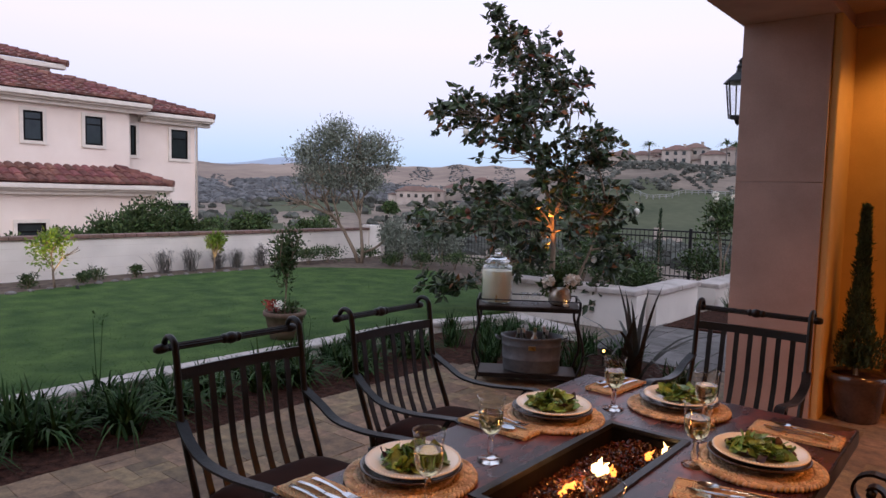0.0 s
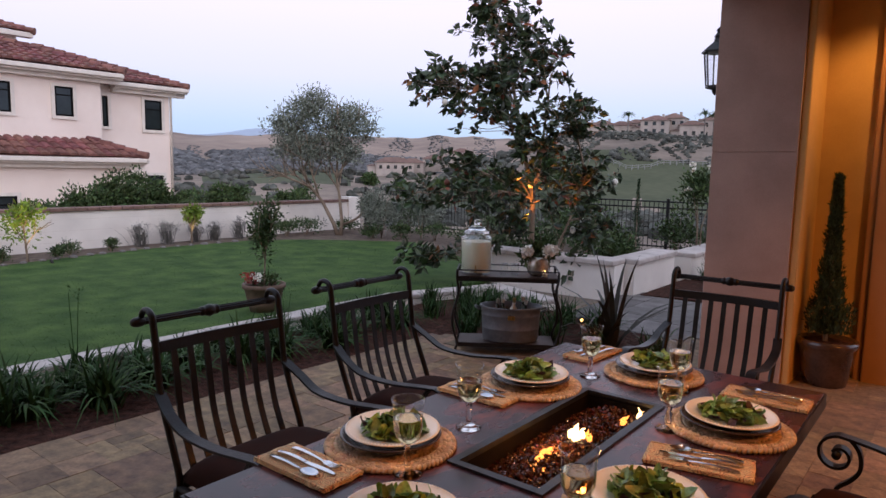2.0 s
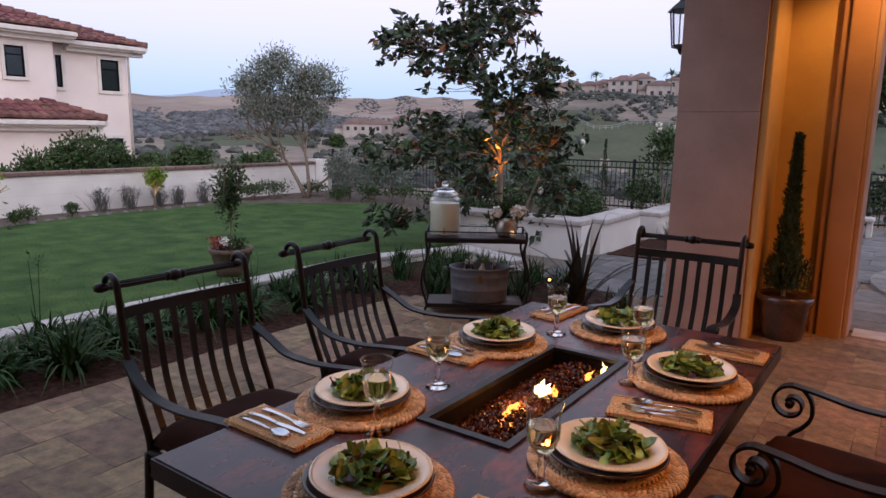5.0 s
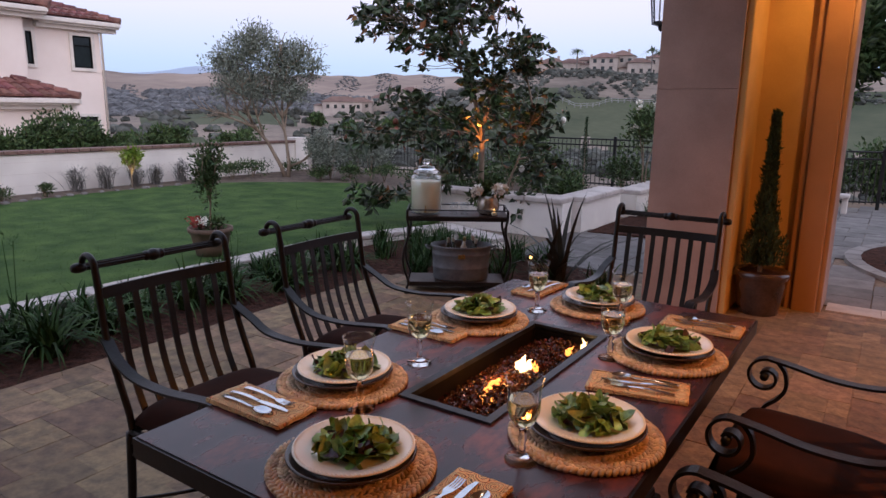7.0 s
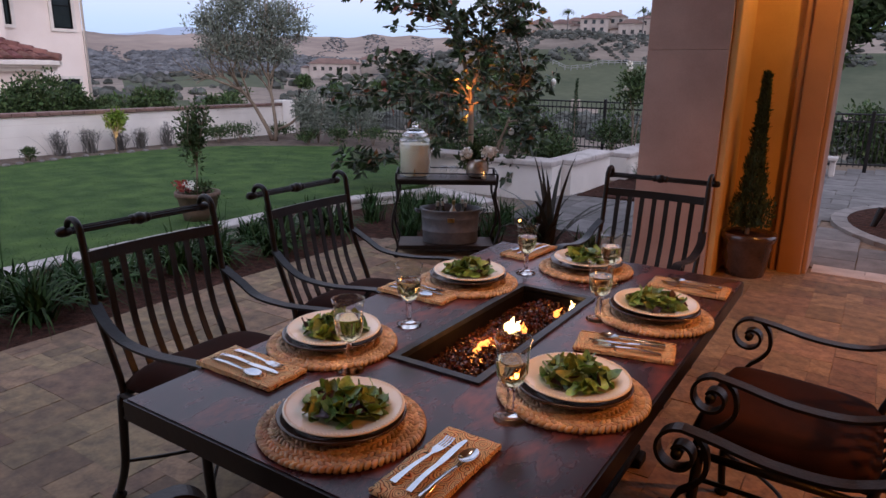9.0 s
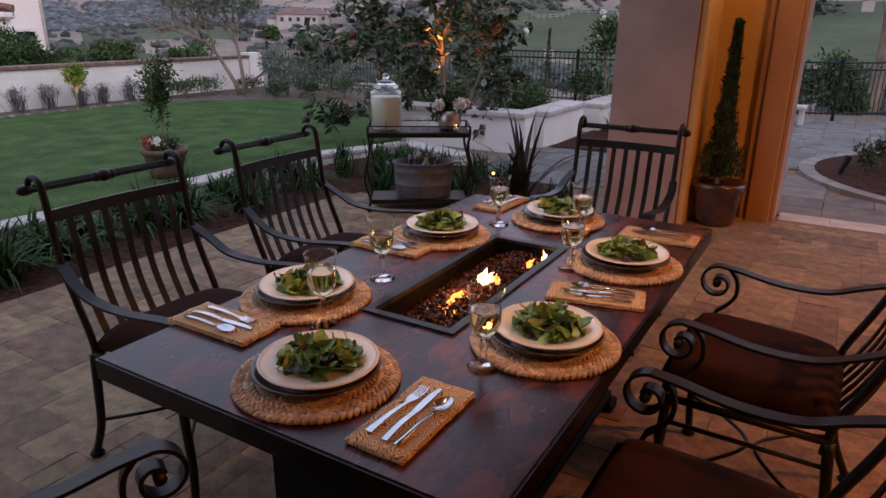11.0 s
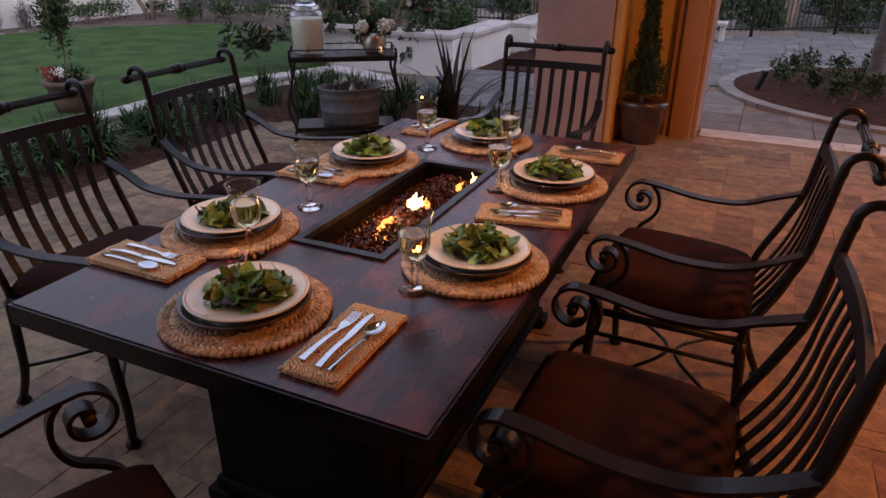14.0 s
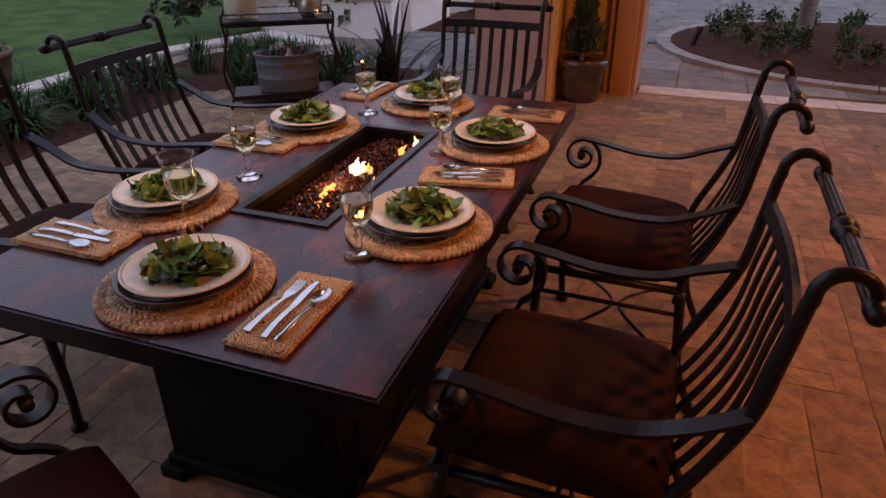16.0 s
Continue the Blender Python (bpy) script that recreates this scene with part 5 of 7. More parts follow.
TOP = 0.7505
first_mat = None
for i, (x, y, turn, gx, gy, nx, ny, nt) in enumerate((
        (-0.004, -0.772, 0, 0.294, -0.519, 0.274, -0.792, 0), (-0.345, -0.43, -90, -0.19, -0.532, -0.41, -0.685, -90), (-0.325, 0.31, -90, -0.254, -0.172, -0.405, 0.10, -90),
        (0.372, -0.33, 90, 0.23, 0.228, 0.385, 0.035, 102), (0.375, 0.355, 90, 0.125, 0.62, 0.40, 0.735, 92), (-0.02, 0.75, 180, -0.206, 0.57, -0.335, 0.865, 176))):
    m = pose(x, y, TOP, 0, 0, turn)
    first_mat = placemat(m) if first_mat is None else first_mat
    if i:
        copy_thing(first_mat, m)
    plate(pose(x, y, TOP + 0.0145), "dinner_plate", 0.1475, "plate_dark", "dark brown stoneware dinner plate under a cream one", False)
    plate(pose(x + 0.004, y + 0.004, TOP + 0.0145 + 0.019, 0.6, 0.3), "salad_plate", 0.138, "plate", "cream stoneware plate with a beaded rim", True)
    salad(pose(x + 0.004, y + 0.006, TOP + 0.040, 0, 0, 57 * i), 20 + i)
    wine_glass(pose(gx, gy, TOP, 0, 0, 40 * i))
    cutlery(pose(nx, ny, TOP, 0, 0, nt))


# ---- neighbour's house beyond the garden wall ----
def tiled(name, a, b, c, d, parent, pitch=0.30, course=0.42):
    """Barrel tiles over the slope a-b (eave) to d-c (top); a to d and b to c run up the slope."""
    a, b, c, d = (Vector(q) for q in (a, b, c, d))
    eave = (b - a).normalized()
    up = (d - a) - eave * (d - a).dot(eave)
    n = eave.cross(up).normalized()
    if n.z < 0:
        n = -n
    height = up.length
    u = up.normalized()
    verts, faces = [], []
    rng = random.Random(int(height * 100))
    left, right = (d - a).dot(eave), (c - a).dot(eave)
    length = (b - a).length
    cols = max(1, int(length / pitch))
    rows = max(1, int(height / course))
    for r in range(rows):
        for k in range(cols):
            s = (k + 0.5) * length / cols
            h = (r + 0.5) / rows
            if s < left * h - 0.05 or s > length - (length - right) * h + 0.05:
                continue
            i = len(verts)
            lift = rng.uniform(0.0, 0.015)
            for q in (0, 1):
                base = a + eave * s + u * (height * (r + q * 1.08) / rows) + n * (lift + 0.035 * (1 - q))
                for m in range(5):
                    ang = math.pi * m / 4
                    rad = pitch * 0.5 * (1.02 - 0.12 * q)
                    verts.append(tuple(base + eave * rad * math.cos(ang) + n * rad * 0.62 * math.sin(ang)))
            for m in range(4):
                faces.append((i + m, i + m + 1, i + 6 + m, i + 5 + m))
            faces.append((i, i + 1, i + 2, i + 3, i + 4))
    ob = raw(name, verts, faces, "tile", parent)
    ob["kind"] = "stuff"
    bm = bmesh.new()
    bm.faces.new([bm.verts.new(q) for q in (a, b, c, d)])
    part("roof_deck", bm, "tile", parent)
    return ob


def ridge(a, b, parent):
    a, b = Vector(a), Vector(b)
    n = max(2, int((b - a).length / 0.4))
    verts_bm = bmesh.new()
    for k in range(n):
        p, q = a.lerp(b, k / n), a.lerp(b, (k + 1.08) / n)
        tube(verts_bm, [p + Vector((0, 0, 0.05)), q + Vector((0, 0, 0.02))], [0.15, 0.125], 8)
    part("ridge_tiles", verts_bm, "tile", parent)


def house_window(parent, x, y0, y1, z0, z1):
    w = part("window", boxed(x - 0.02, x + 0.012, y0 + 0.06, y1 - 0.06, z0 + 0.06, z1 - 0.06), "window", parent, "dark window pane")
    bm = bmesh.new()
    t = 0.11
    for b in ((y0 - t, y0, z0 - t, z1 + t), (y1, y1 + t, z0 - t, z1 + t), (y0, y1, z1, z1 + t), (y0, y1, z0 - t, z0)):
        box(bm, x, x + 0.07, b[0], b[1], b[2], b[3])
    part("surround", bm, "trim", w)
    bm = bmesh.new()
    for b in ((y0, y0 + 0.06, z0, z1), (y1 - 0.06, y1, z0, z1), (y0 + 0.06, y1 - 0.06, z1 - 0.06, z1), (y0 + 0.06, y1 - 0.06, z0, z0 + 0.06)):
        box(bm, x, x + 0.035, *b)
    if z1 - z0 > 0.9 and y1 - y0 > 0.4:
        box(bm, x, x + 0.03, y0 + 0.06, y1 - 0.06, (z0 + z1) / 2 + 0.2, (z0 + z1) / 2 + 0.24)
    part("frame", bm, "black", w)


def neighbour():
    t = thing("neighbour_house", pose(0, 0, 0), "two-storey pale pink stucco house with red clay tile roofs", "house")
    part("wall", boxed(-34, -24.4, -14, 9.83, -2.5, 4.62), "stucco_house", t)
    part("wall", boxed(-34, -25.0, 9.83, 12.82, -2.5, 4.45), "stucco_house", t)
    part("wall", boxed(-24.41, -23.5, -14, 10.35, -2.5, 1.62), "stucco_house", t)
    for y0, y1, z0, z1, x in ((6.28, 6.88, 3.16, 4.16, -24.4), (8.24, 8.85, 3.15, 4.17, -24.4), (3.9, 4.5, 3.16, 4.16, -24.4), (11.76, 12.47, 2.88, 4.04, -25.0), (10.12, 10.34, 2.92, 4.05, -25.0), (11.8, 12.47, -1.2, 1.08, -25.0)):
        house_window(t, x, y0, y1, z0, z1)
    house_window(t, -23.5, 5.75, 6.6, -0.6, 0.42)
    # eaves: gutters with a stepped cornice
    for x0, y0, y1, z in ((-23.85, -14, 10.45, 4.78), (-24.45, 10.45, 13.38, 4.58), (-22.95, -14, 10.8, 1.72)):
        bm = boxed(x0 - 0.09, x0 + 0.05, y0, y1, z - 0.16, z, bevel=0.03)
        box(bm, x0 - 0.5, x0 - 0.09, y0, y1, z - 0.22, z - 0.10)
        box(bm, x0 - 0.58, x0 - 0.30, y0, y1, z - 0.36, z - 0.22)
        part("eave", bm, "trim", t)
    bm = boxed(-34, -24.45, 13.25, 13.38, 4.42, 4.58, bevel=0.03)
    box(bm, -34, -24.5, 12.82, 13.25, 4.36, 4.48)
    part("eave", bm, "trim", t)
    part("eave", boxed(-23.9, -22.9, 10.7, 10.83, 1.54, 1.72, bevel=0.03), "trim", t)
    # roofs
    tiled("roof_tiles", (-23.85, -14, 4.80), (-23.85, 10.5, 4.80), (-28.8, 5.55, 6.45), (-28.8, -14, 6.45), t)
    tiled("roof_tiles", (-23.85, 10.5, 4.80), (-33, 10.5, 4.80), (-28.8, 5.55, 6.45), (-28.8, 5.5, 6.45), t)
    ridge((-23.85, 10.5, 4.8), (-28.8, 5.55, 6.48), t)
    tiled("roof_tiles", (-24.45, 8.5, 4.60), (-24.45, 13.4, 4.60), (-28.6, 9.2, 6.0), (-28.6, 8.5, 6.0), t)
    tiled("roof_tiles", (-24.45, 13.4, 4.60), (-32.8, 13.4, 4.60), (-28.6, 9.2, 6.0), (-28.6, 9.1, 6.0), t)
    ridge((-24.45, 13.4, 4.6), (-28.6, 9.2, 6.03), t)
    tiled("roof_tiles", (-22.95, -14, 1.74), (-22.95, 10.8, 1.74), (-24.4, 9.3, 2.34), (-24.4, -14, 2.34), t)
    ridge((-22.95, 10.8, 1.76), (-24.4, 9.3, 2.36), t)
    tiled("roof_tiles", (-22.95, 10.8, 1.74), (-24.4, 10.8, 1.74), (-24.4, 9.3, 2.34), (-24.4, 9.25, 2.34), t)
    # upper roof further back
    part("wall", boxed(-36, -29.6, -12, 9.0, 4.5, 6.5), "stucco_house", t)
    part("eave", boxed(-29.45, -29.1, -12, 9.45, 6.45, 6.65, bevel=0.03), "trim", t)
    tiled("roof_tiles", (-29.1, -12, 6.66), (-29.1, 9.5, 6.66), (-33, 5.6, 7.9), (-33, -12, 7.9), t)
    ridge((-29.1, 9.5, 6.66), (-33, 5.6, 7.93), t)
    # downpipe at the corner
    part("downpipe", tube(bmesh.new(), [(-24.5, 12.9, 4.45), (-24.93, 12.85, 4.2), (-24.93, 12.85, -2)], 0.05, 8), "trim", t, smooth=True)


neighbour()


# ---- trees and shrubs ----
MASSES = (  # sideways offset, height, half width, half height, number of leaf whorls
    (-0.80, 4.12, 0.20, 0.24, 9), (-0.66, 3.78, 0.36, 0.28, 20), (-0.36, 3.42, 0.74, 0.42, 58), (0.10, 3.02, 0.48, 0.42, 38), (-1.32, 2.74, 0.56, 0.40, 46), (-0.62, 2.78, 0.74, 0.48, 66),
    (-0.42, 2.26, 0.70, 0.30, 32), (0.50, 2.26, 0.50, 0.38, 44), (0.24, 1.92, 0.40, 0.28, 18), (0.72, 1.50, 0.46, 0.46, 46), (0.80, 0.84, 0.36, 0.30, 26), (0.66, 0.34, 0.30, 0.18, 18),
    (-1.0, 1.62, 0.55, 0.22, 18), (-1.48, 1.26, 0.44, 0.30, 22), (-0.85, 1.24, 0.48, 0.36, 28), (-1.40, 0.40, 0.38, 0.16, 24), (-0.75, 0.66, 0.38, 0.30, 15), (-0.28, 1.0, 0.36, 0.36, 20), (0.32, 1.1, 0.26, 0.4, 12), (-0.12, 1.98, 0.34, 0.22, 14), (0.16, 1.55, 0.22, 0.22, 9), (-0.3, 1.5, 0.3, 0.26, 14))


def magnolia():
    rng = random.Random(21)
    t = thing("magnolia_tree", pose(-3.97, 6.35, 0), "magnolia with glossy dark leaves in whorls, trunk lit from below", "tree")
    along, deep = Vector((0.858, 0.513, 0)), Vector((-0.513, 0.858, 0))
    bm = bmesh.new()
    stem = spline([(0, 0, -0.05), (0.03, 0.01, 0.6), (0.02, 0.0, 1.25), (-0.09, -0.05, 1.75), (-0.22, -0.12, 2.5), (-0.40, -0.2, 3.3), (-0.56, -0.3, 3.95)], 8)
    tube(bm, stem, [0.038 * (1 - k / len(stem)) ** 0.8 + 0.008 for k in range(len(stem))], 10)
    fork = spline([(0.02, 0.0, 1.15), (0.08, 0.06, 1.6), (0.13, 0.10, 2.2), (0.2, 0.1, 2.9)], 6)
    tube(bm, fork, [0.024 * (1 - k / len(fork)) + 0.008 for k in range(len(fork))], 8)
    side = spline([(0.24, 0.12, -0.05), (0.36, 0.2, 0.5), (0.5, 0.28, 0.95), (0.62, 0.36, 1.6)], 6)
    tube(bm, side, [0.024 * (1 - k / len(side)) + 0.006 for k in range(len(side))], 8)
    nodes = stem[12:] + fork + side[6:]
    low_nodes = stem[4:16] + side[3:12]
    part("trunk", bm, "bark", t, "pale branching trunk", smooth=True)
    limbs, spots, tips = bmesh.new(), [], []
    for u, z, w, h, count in MASSES:
        c = along * u + deep * rng.uniform(-0.25, 0.1) + Vector((0, 0, z))
        if z < 1.3:
            c -= deep * 0.45
        pool = low_nodes if z < 1.3 else [q for q in nodes if q.z < z - 0.1] or nodes
        a = min(pool, key=lambda q: (q - (c - Vector((0, 0, 0.45 if z > 1.3 else 0.0)))).length)
        line = spline([a, a.lerp(c, 0.5) + Vector((rng.gauss(0, 0.04), rng.gauss(0, 0.04), 0.06)), c], 5)
        tube(limbs, line, [0.017 - 0.010 * k / len(line) for k in range(len(line))], 6)
        for _ in range(count):
            o = Vector((rng.gauss(0, 1), rng.gauss(0, 1), rng.gauss(0, 1))).normalized() * rng.uniform(0.25, 1.08)
            tip = c + along * o.x * w + deep * o.y * max(0.3, w * 0.9) + Vector((0, 0, o.z * h))
            root = line[rng.randrange(4, len(line))]
            mid = root.lerp(tip, 0.55) - Vector((0, 0, 0.04))
            tube(limbs, [root, mid, tip], [0.007, 0.005, 0.0035], 4)
            axis = (tip - mid).normalized() * 0.8 + Vector((0, 0, 0.5))
            axis.normalize()
            tips.append((tip, axis))
            for k in range(rng.randrange(7, 11)):
                v = axis.orthogonal().normalized()
                v.rotate(Matrix.Rotation(k * 2.4 + rng.uniform(-0.3, 0.3), 3, axis))
                spots.append((tip - axis * (0.012 * k), v * 2.0 + axis * rng.uniform(0.1, 1.3)))
    part("limb", limbs, "bark", t, smooth=True)
    rng.shuffle(spots)
    cut = len(spots) // 16
    leaves("crown", spots[cut:], "magnolia", t, rng, 0.13, 0.072, -0.15)
    leaves("rusty_leaves", spots[:cut], "magnolia_brown", t, rng, 0.13, 0.058, -0.15)
    for k, (p, d) in enumerate(rng.sample(tips, 14)):
        p = p + d * 0.05
        bm = lathe(bmesh.new(), [(0, -0.05), (0.03, -0.03), (0.042, 0.0), (0.03, 0.035), (0, 0.055)], 10, p)
        part("flower", bm, "petal" if k < 5 else "magnolia_brown", t, smooth=True)
    return t


magnolia()


def olive_tree():
    rng = random.Random(33)
    t = thing("olive_tree", pose(-10.4, 8.65, 0), "grey-green olive tree with two leaning trunks", "tree")
    bm = bmesh.new()
    tips = limb_tree(bm, (-0.05, 0, 0), rng, 2.6, 0.05, (-0.17, -0.18), 4, 3, 0.55, 0.55, 0.09)
    tips += limb_tree(bm, (0.05, 0, 0), rng, 2.8, 0.045, (0.03, 0.04), 4, 3, 0.5, 0.55, 0.08)
    part("trunk", bm, "bark", t, smooth=True)
    tube_bm = bmesh.new()
    tube(tube_bm, spline([(0.08, 0.06, 0.25), (0.3, 0.32, 0.42), (0.5, 0.55, 0.8)], 4), 0.028, 7)
    part("low_limb", tube_bm, "bark", t, smooth=True)
    along, deep = Vector((0.68, 0.73, 0)), Vector((-0.73, 0.68, 0))
    keep, spots, twigs = [], [], bmesh.new()
    for u, z, w, h, count in ((-0.86, 2.42, 0.48, 0.44, 26), (-0.36, 2.84, 0.48, 0.38, 26), (0.42, 2.58, 0.38, 0.42, 22), (-0.48, 1.98, 0.44, 0.32, 20), (0.30, 1.9, 0.34, 0.28, 12), (0.02, 2.4, 0.42, 0.4, 20), (-1.05, 2.0, 0.24, 0.25, 6), (0.76, 2.35, 0.20, 0.22, 5)):
        c = along * (u - 0.16) + Vector((0, 0, z))
        keep.append((c, max(w, h)))
        for _ in range(count):
            o = Vector((rng.gauss(0, 1), rng.gauss(0, 1), rng.gauss(0, 1))).normalized() * rng.uniform(0.3, 1.05)
            q = c + along * o.x * w + deep * o.y * 0.6 + Vector((0, 0, o.z * h))
            tube(twigs, [c.lerp(q, 0.1) - Vector((0, 0, 0.15)), c.lerp(q, 0.6), q], [0.009, 0.006, 0.003], 4)
            size = rng.uniform(0.07, 0.15)
            for _ in range(int(880 * size)):
                v = Vector((rng.gauss(0, size), rng.gauss(0, size), rng.gauss(0, size * 0.8)))
                spots.append((q + v, v.normalized() * 0.8 + Vector((0, 0, 0.2))))
    part("twigs", twigs, "bark", t, smooth=True)["kind"] = "stuff"
    tips = [q for q in tips if any((q[0] - c).length < r for c, r in keep)]
    spots += bunch(tips, rng, 4, 0.08)
    leaves("crown", spots, "olive", t, rng, 0.078, 0.027, 0.2)


olive_tree()


def standard_tree():
    """Small clipped tree in a terracotta pot with red and white flowers."""
    rng = random.Random(4)
    p = thing("flower_pot", pose(-4.9, 2.5, 0.02), "terracotta pot on the lawn edge", "pot")
    part("pot_body", lathe(bmesh.new(), [(0, 0), (0.15, 0), (0.175, 0.10), (0.205, 0.24), (0.225, 0.245), (0.228, 0.29), (0.2, 0.29), (0.19, 0.25), (0, 0.25)], 28), "terracotta", p, smooth=True)
    part("soil", lathe(bmesh.new(), [(0, 0.262), (0.192, 0.255), (0.192, 0.25)], 24), "mulch", p)
    t = thing("potted_tree", pose(-4.9, 2.5, 0.27), "small upright green tree growing in a terracotta pot", "tree")
    bm = bmesh.new()
    tips = limb_tree(bm, (0, 0, 0), rng, 0.95, 0.011, (0.02, 0.0), 5, 2, 0.26, 0.5, 0.04)
    part("trunk", bm, "bark", t, smooth=True)
    spots = bunch(tips, rng, 4, 0.045) + blob_spots(rng, 760, (0.0, 0, 0.60), (0.165, 0.165, 0.36), 0.2, 14)
    leaves("crown", spots, "green", t, rng, 0.05, 0.022, 0.3)
    f = thing("potted_flowers", pose(-4.9, 2.5, 0.27), "red and white bedding flowers with green leaves", "flowers")
    leaves("foliage", blob_spots(rng, 260, (0, 0, 0.06), (0.24, 0.24, 0.10), 0.3), "green", f, rng, 0.05, 0.02)
    leaves("red_bloom", blob_spots(rng, 150, (-0.06, -0.13, 0.09), (0.12, 0.11, 0.07), 0.3), "red", f, rng, 0.026, 0.022)
    leaves("white_bloom", blob_spots(rng, 60, (0.04, -0.12, 0.12), (0.12, 0.09, 0.06), 0.3), "petal", f, rng, 0.024, 0.02)["kind"] = "stuff"


standard_tree()


def shrub(name, x, y, sx, sz, mat, label, rng, count=420, leaf=0.05, width=0.02, stems=5, z=0.0, category="shrub", group=""):
    t = thing(name, pose(x, y, z), label, category, group)
    bm = bmesh.new()
    for k in range(stems):
        a = 6.283 * k / stems + rng.uniform(-0.4, 0.4)
        q = sx * rng.uniform(0.15, 0.55)
        tube(bm, [(0, 0, -0.02), (q * 0.4 * math.cos(a), q * 0.4 * math.sin(a), sz * 0.4), (q * math.cos(a), q * math.sin(a), sz * rng.uniform(0.6, 0.85))], [0.010, 0.008, 0.004], 5)
    part("stem", bm, "bark", t)
    leaves("foliage", blob_spots(rng, count, (0, 0, sz * 0.55), (sx, sx, sz * 0.5), 0.25, 10), mat, t, rng, leaf, width)
    return t


prng = random.Random(77)
for x, y, sx, sz in ((-11.25, 4.42, 0.22, 0.50), (-11.25, 4.95, 0.22, 0.52), (-11.25, 5.55, 0.22, 0.46), (-11.25, 5.98, 0.18, 0.44), (-11.25, 6.55, 0.2, 0.52)):
    t = thing("lavender_shrub", pose(x, y, 0), "grey upright lavender-like shrub by the white wall", "shrub", "grey shrubs by the wall")
    blades("foliage", [(prng.gauss(0, 0.05), prng.gauss(0, 0.05), 0) for _ in range(90)], "grey_leaf", t, prng, sz, 0.010, 0.15, 0.62)
    leaves("leaflets", blob_spots(prng, 260, (0, 0, sz * 0.55), (sx * 0.85, sx * 0.85, sz * 0.42), 0.3), "grey_leaf", t, prng, 0.05, 0.012, 0.8)["kind"] = "stuff"
for x, y, s in ((-10.75, 0.75, 0.22), (-10.8, 1.25, 0.24), (-10.85, 3.0, 0.22), (-10.95, 3.72, 0.21), (-10.6, 1.9, 0.2), (-10.7, -0.3, 0.24), (-10.35, 2.6, 0.2)):
    shrub("low_shrub", x, y, s, s * 1.25, "green", "small rounded green shrub in the mulch bed", prng, 420, 0.045, 0.02, group="low shrubs by the wall")
for x, y, s, h in ((-10.95, 7.6, 0.45, 0.42), (-11.0, 8.2, 0.42, 0.45), (-10.9, 9.2, 0.4, 0.36), (-9.4, 8.7, 0.4, 0.36), (-8.8, 9.0, 0.42, 0.4), (-8.1, 9.3, 0.45, 0.42), (-7.3, 9.2, 0.5, 0.42), (-6.5, 8.9, 0.45, 0.38),
                   (-5.8, 8.3, 0.45, 0.4), (-5.2, 7.7, 0.4, 0.45), (-6.2, 9.8, 0.6, 0.8), (-5.0, 9.2, 0.55, 0.9), (-7.4, 10.3, 0.6, 0.7)):
    shrub("bed_shrub", x, y, s, h, "green", "dark green spreading shrub in the garden bed", prng, 620, 0.06, 0.026, group="shrubs round the lawn")
shrub("silver_bush", -9.35, 8.95, 0.60, 1.35, "olive", "tall soft grey-green bush beside the olive tree", prng, 4600, 0.08, 0.02)
shrub("silver_bush", -8.65, 9.5, 0.55, 1.2, "olive", "soft grey-green bush in front of the iron fence", prng, 3200, 0.08, 0.02)


for x, y, s, h in ((-4.6, 7.6, 0.5, 0.8), (-4.1, 8.4, 0.55, 1.0), (-3.3, 7.6, 0.4, 0.6), (-3.6, 8.6, 0.4, 0.7), (-4.6, 9.6, 0.55, 1.1), (-5.6, 10.4, 0.6, 1.1), (-3.0, 7.0, 0.3, 0.6), (-9.6, 10.2, 0.5, 0.9), (-3.1, 9.9, 0.5, 0.95), (-2.3, 10.3, 0.45, 0.85), (-1.5, 10.5, 0.5, 0.8)):
    shrub("fence_shrub", x, y, s, h, "green", "dense dark shrub between the seat wall and the iron fence", prng, 1100, 0.075, 0.034, group="shrubs along the fence")
for x, y, s, h in ((-0.4, 13.2, 0.7, 1.0), (0.9, 13.4, 0.8, 1.15), (2.1, 14.0, 0.9, 1.2), (3.4, 14.4, 0.9, 1.1), (4.8, 14.4, 0.9, 1.2), (6.2, 14.3, 0.9, 1.1), (-1.5, 13.0, 0.7, 1.0)):
    shrub("terrace_hedge", x, y, s, h + 0.35, "green", "dark leafy bush behind the terrace fence", prng, 3000, 0.10, 0.05, z=-0.35, group="bushes behind the terrace fence")


def citrus(x, y, h, s, seed, low):
    rng = random.Random(seed)
    t = thing("citrus_tree", pose(x, y, 0), "young yellow-green citrus tree by the white wall, lit from below", "tree", "young trees by the wall")
    bm = bmesh.new()
    tips = limb_tree(bm, (0, 0, 0), rng, h * 0.9, 0.02, (0.03, 0.02), 4, 2, 0.5, 0.45, 0.05)
    part("trunk", bm, "bark", t, smooth=True)
    leaves("crown", blob_spots(rng, 620, (0, 0, h - low), (s, s, low), 0.35, 9), "citrus", t, rng, 0.075, 0.038, 0.1)


citrus(-10.4, 2.2, 1.12, 0.50, 5, 0.44)
citrus(-11.05, 5.35, 0.86, 0.24, 6, 0.26)

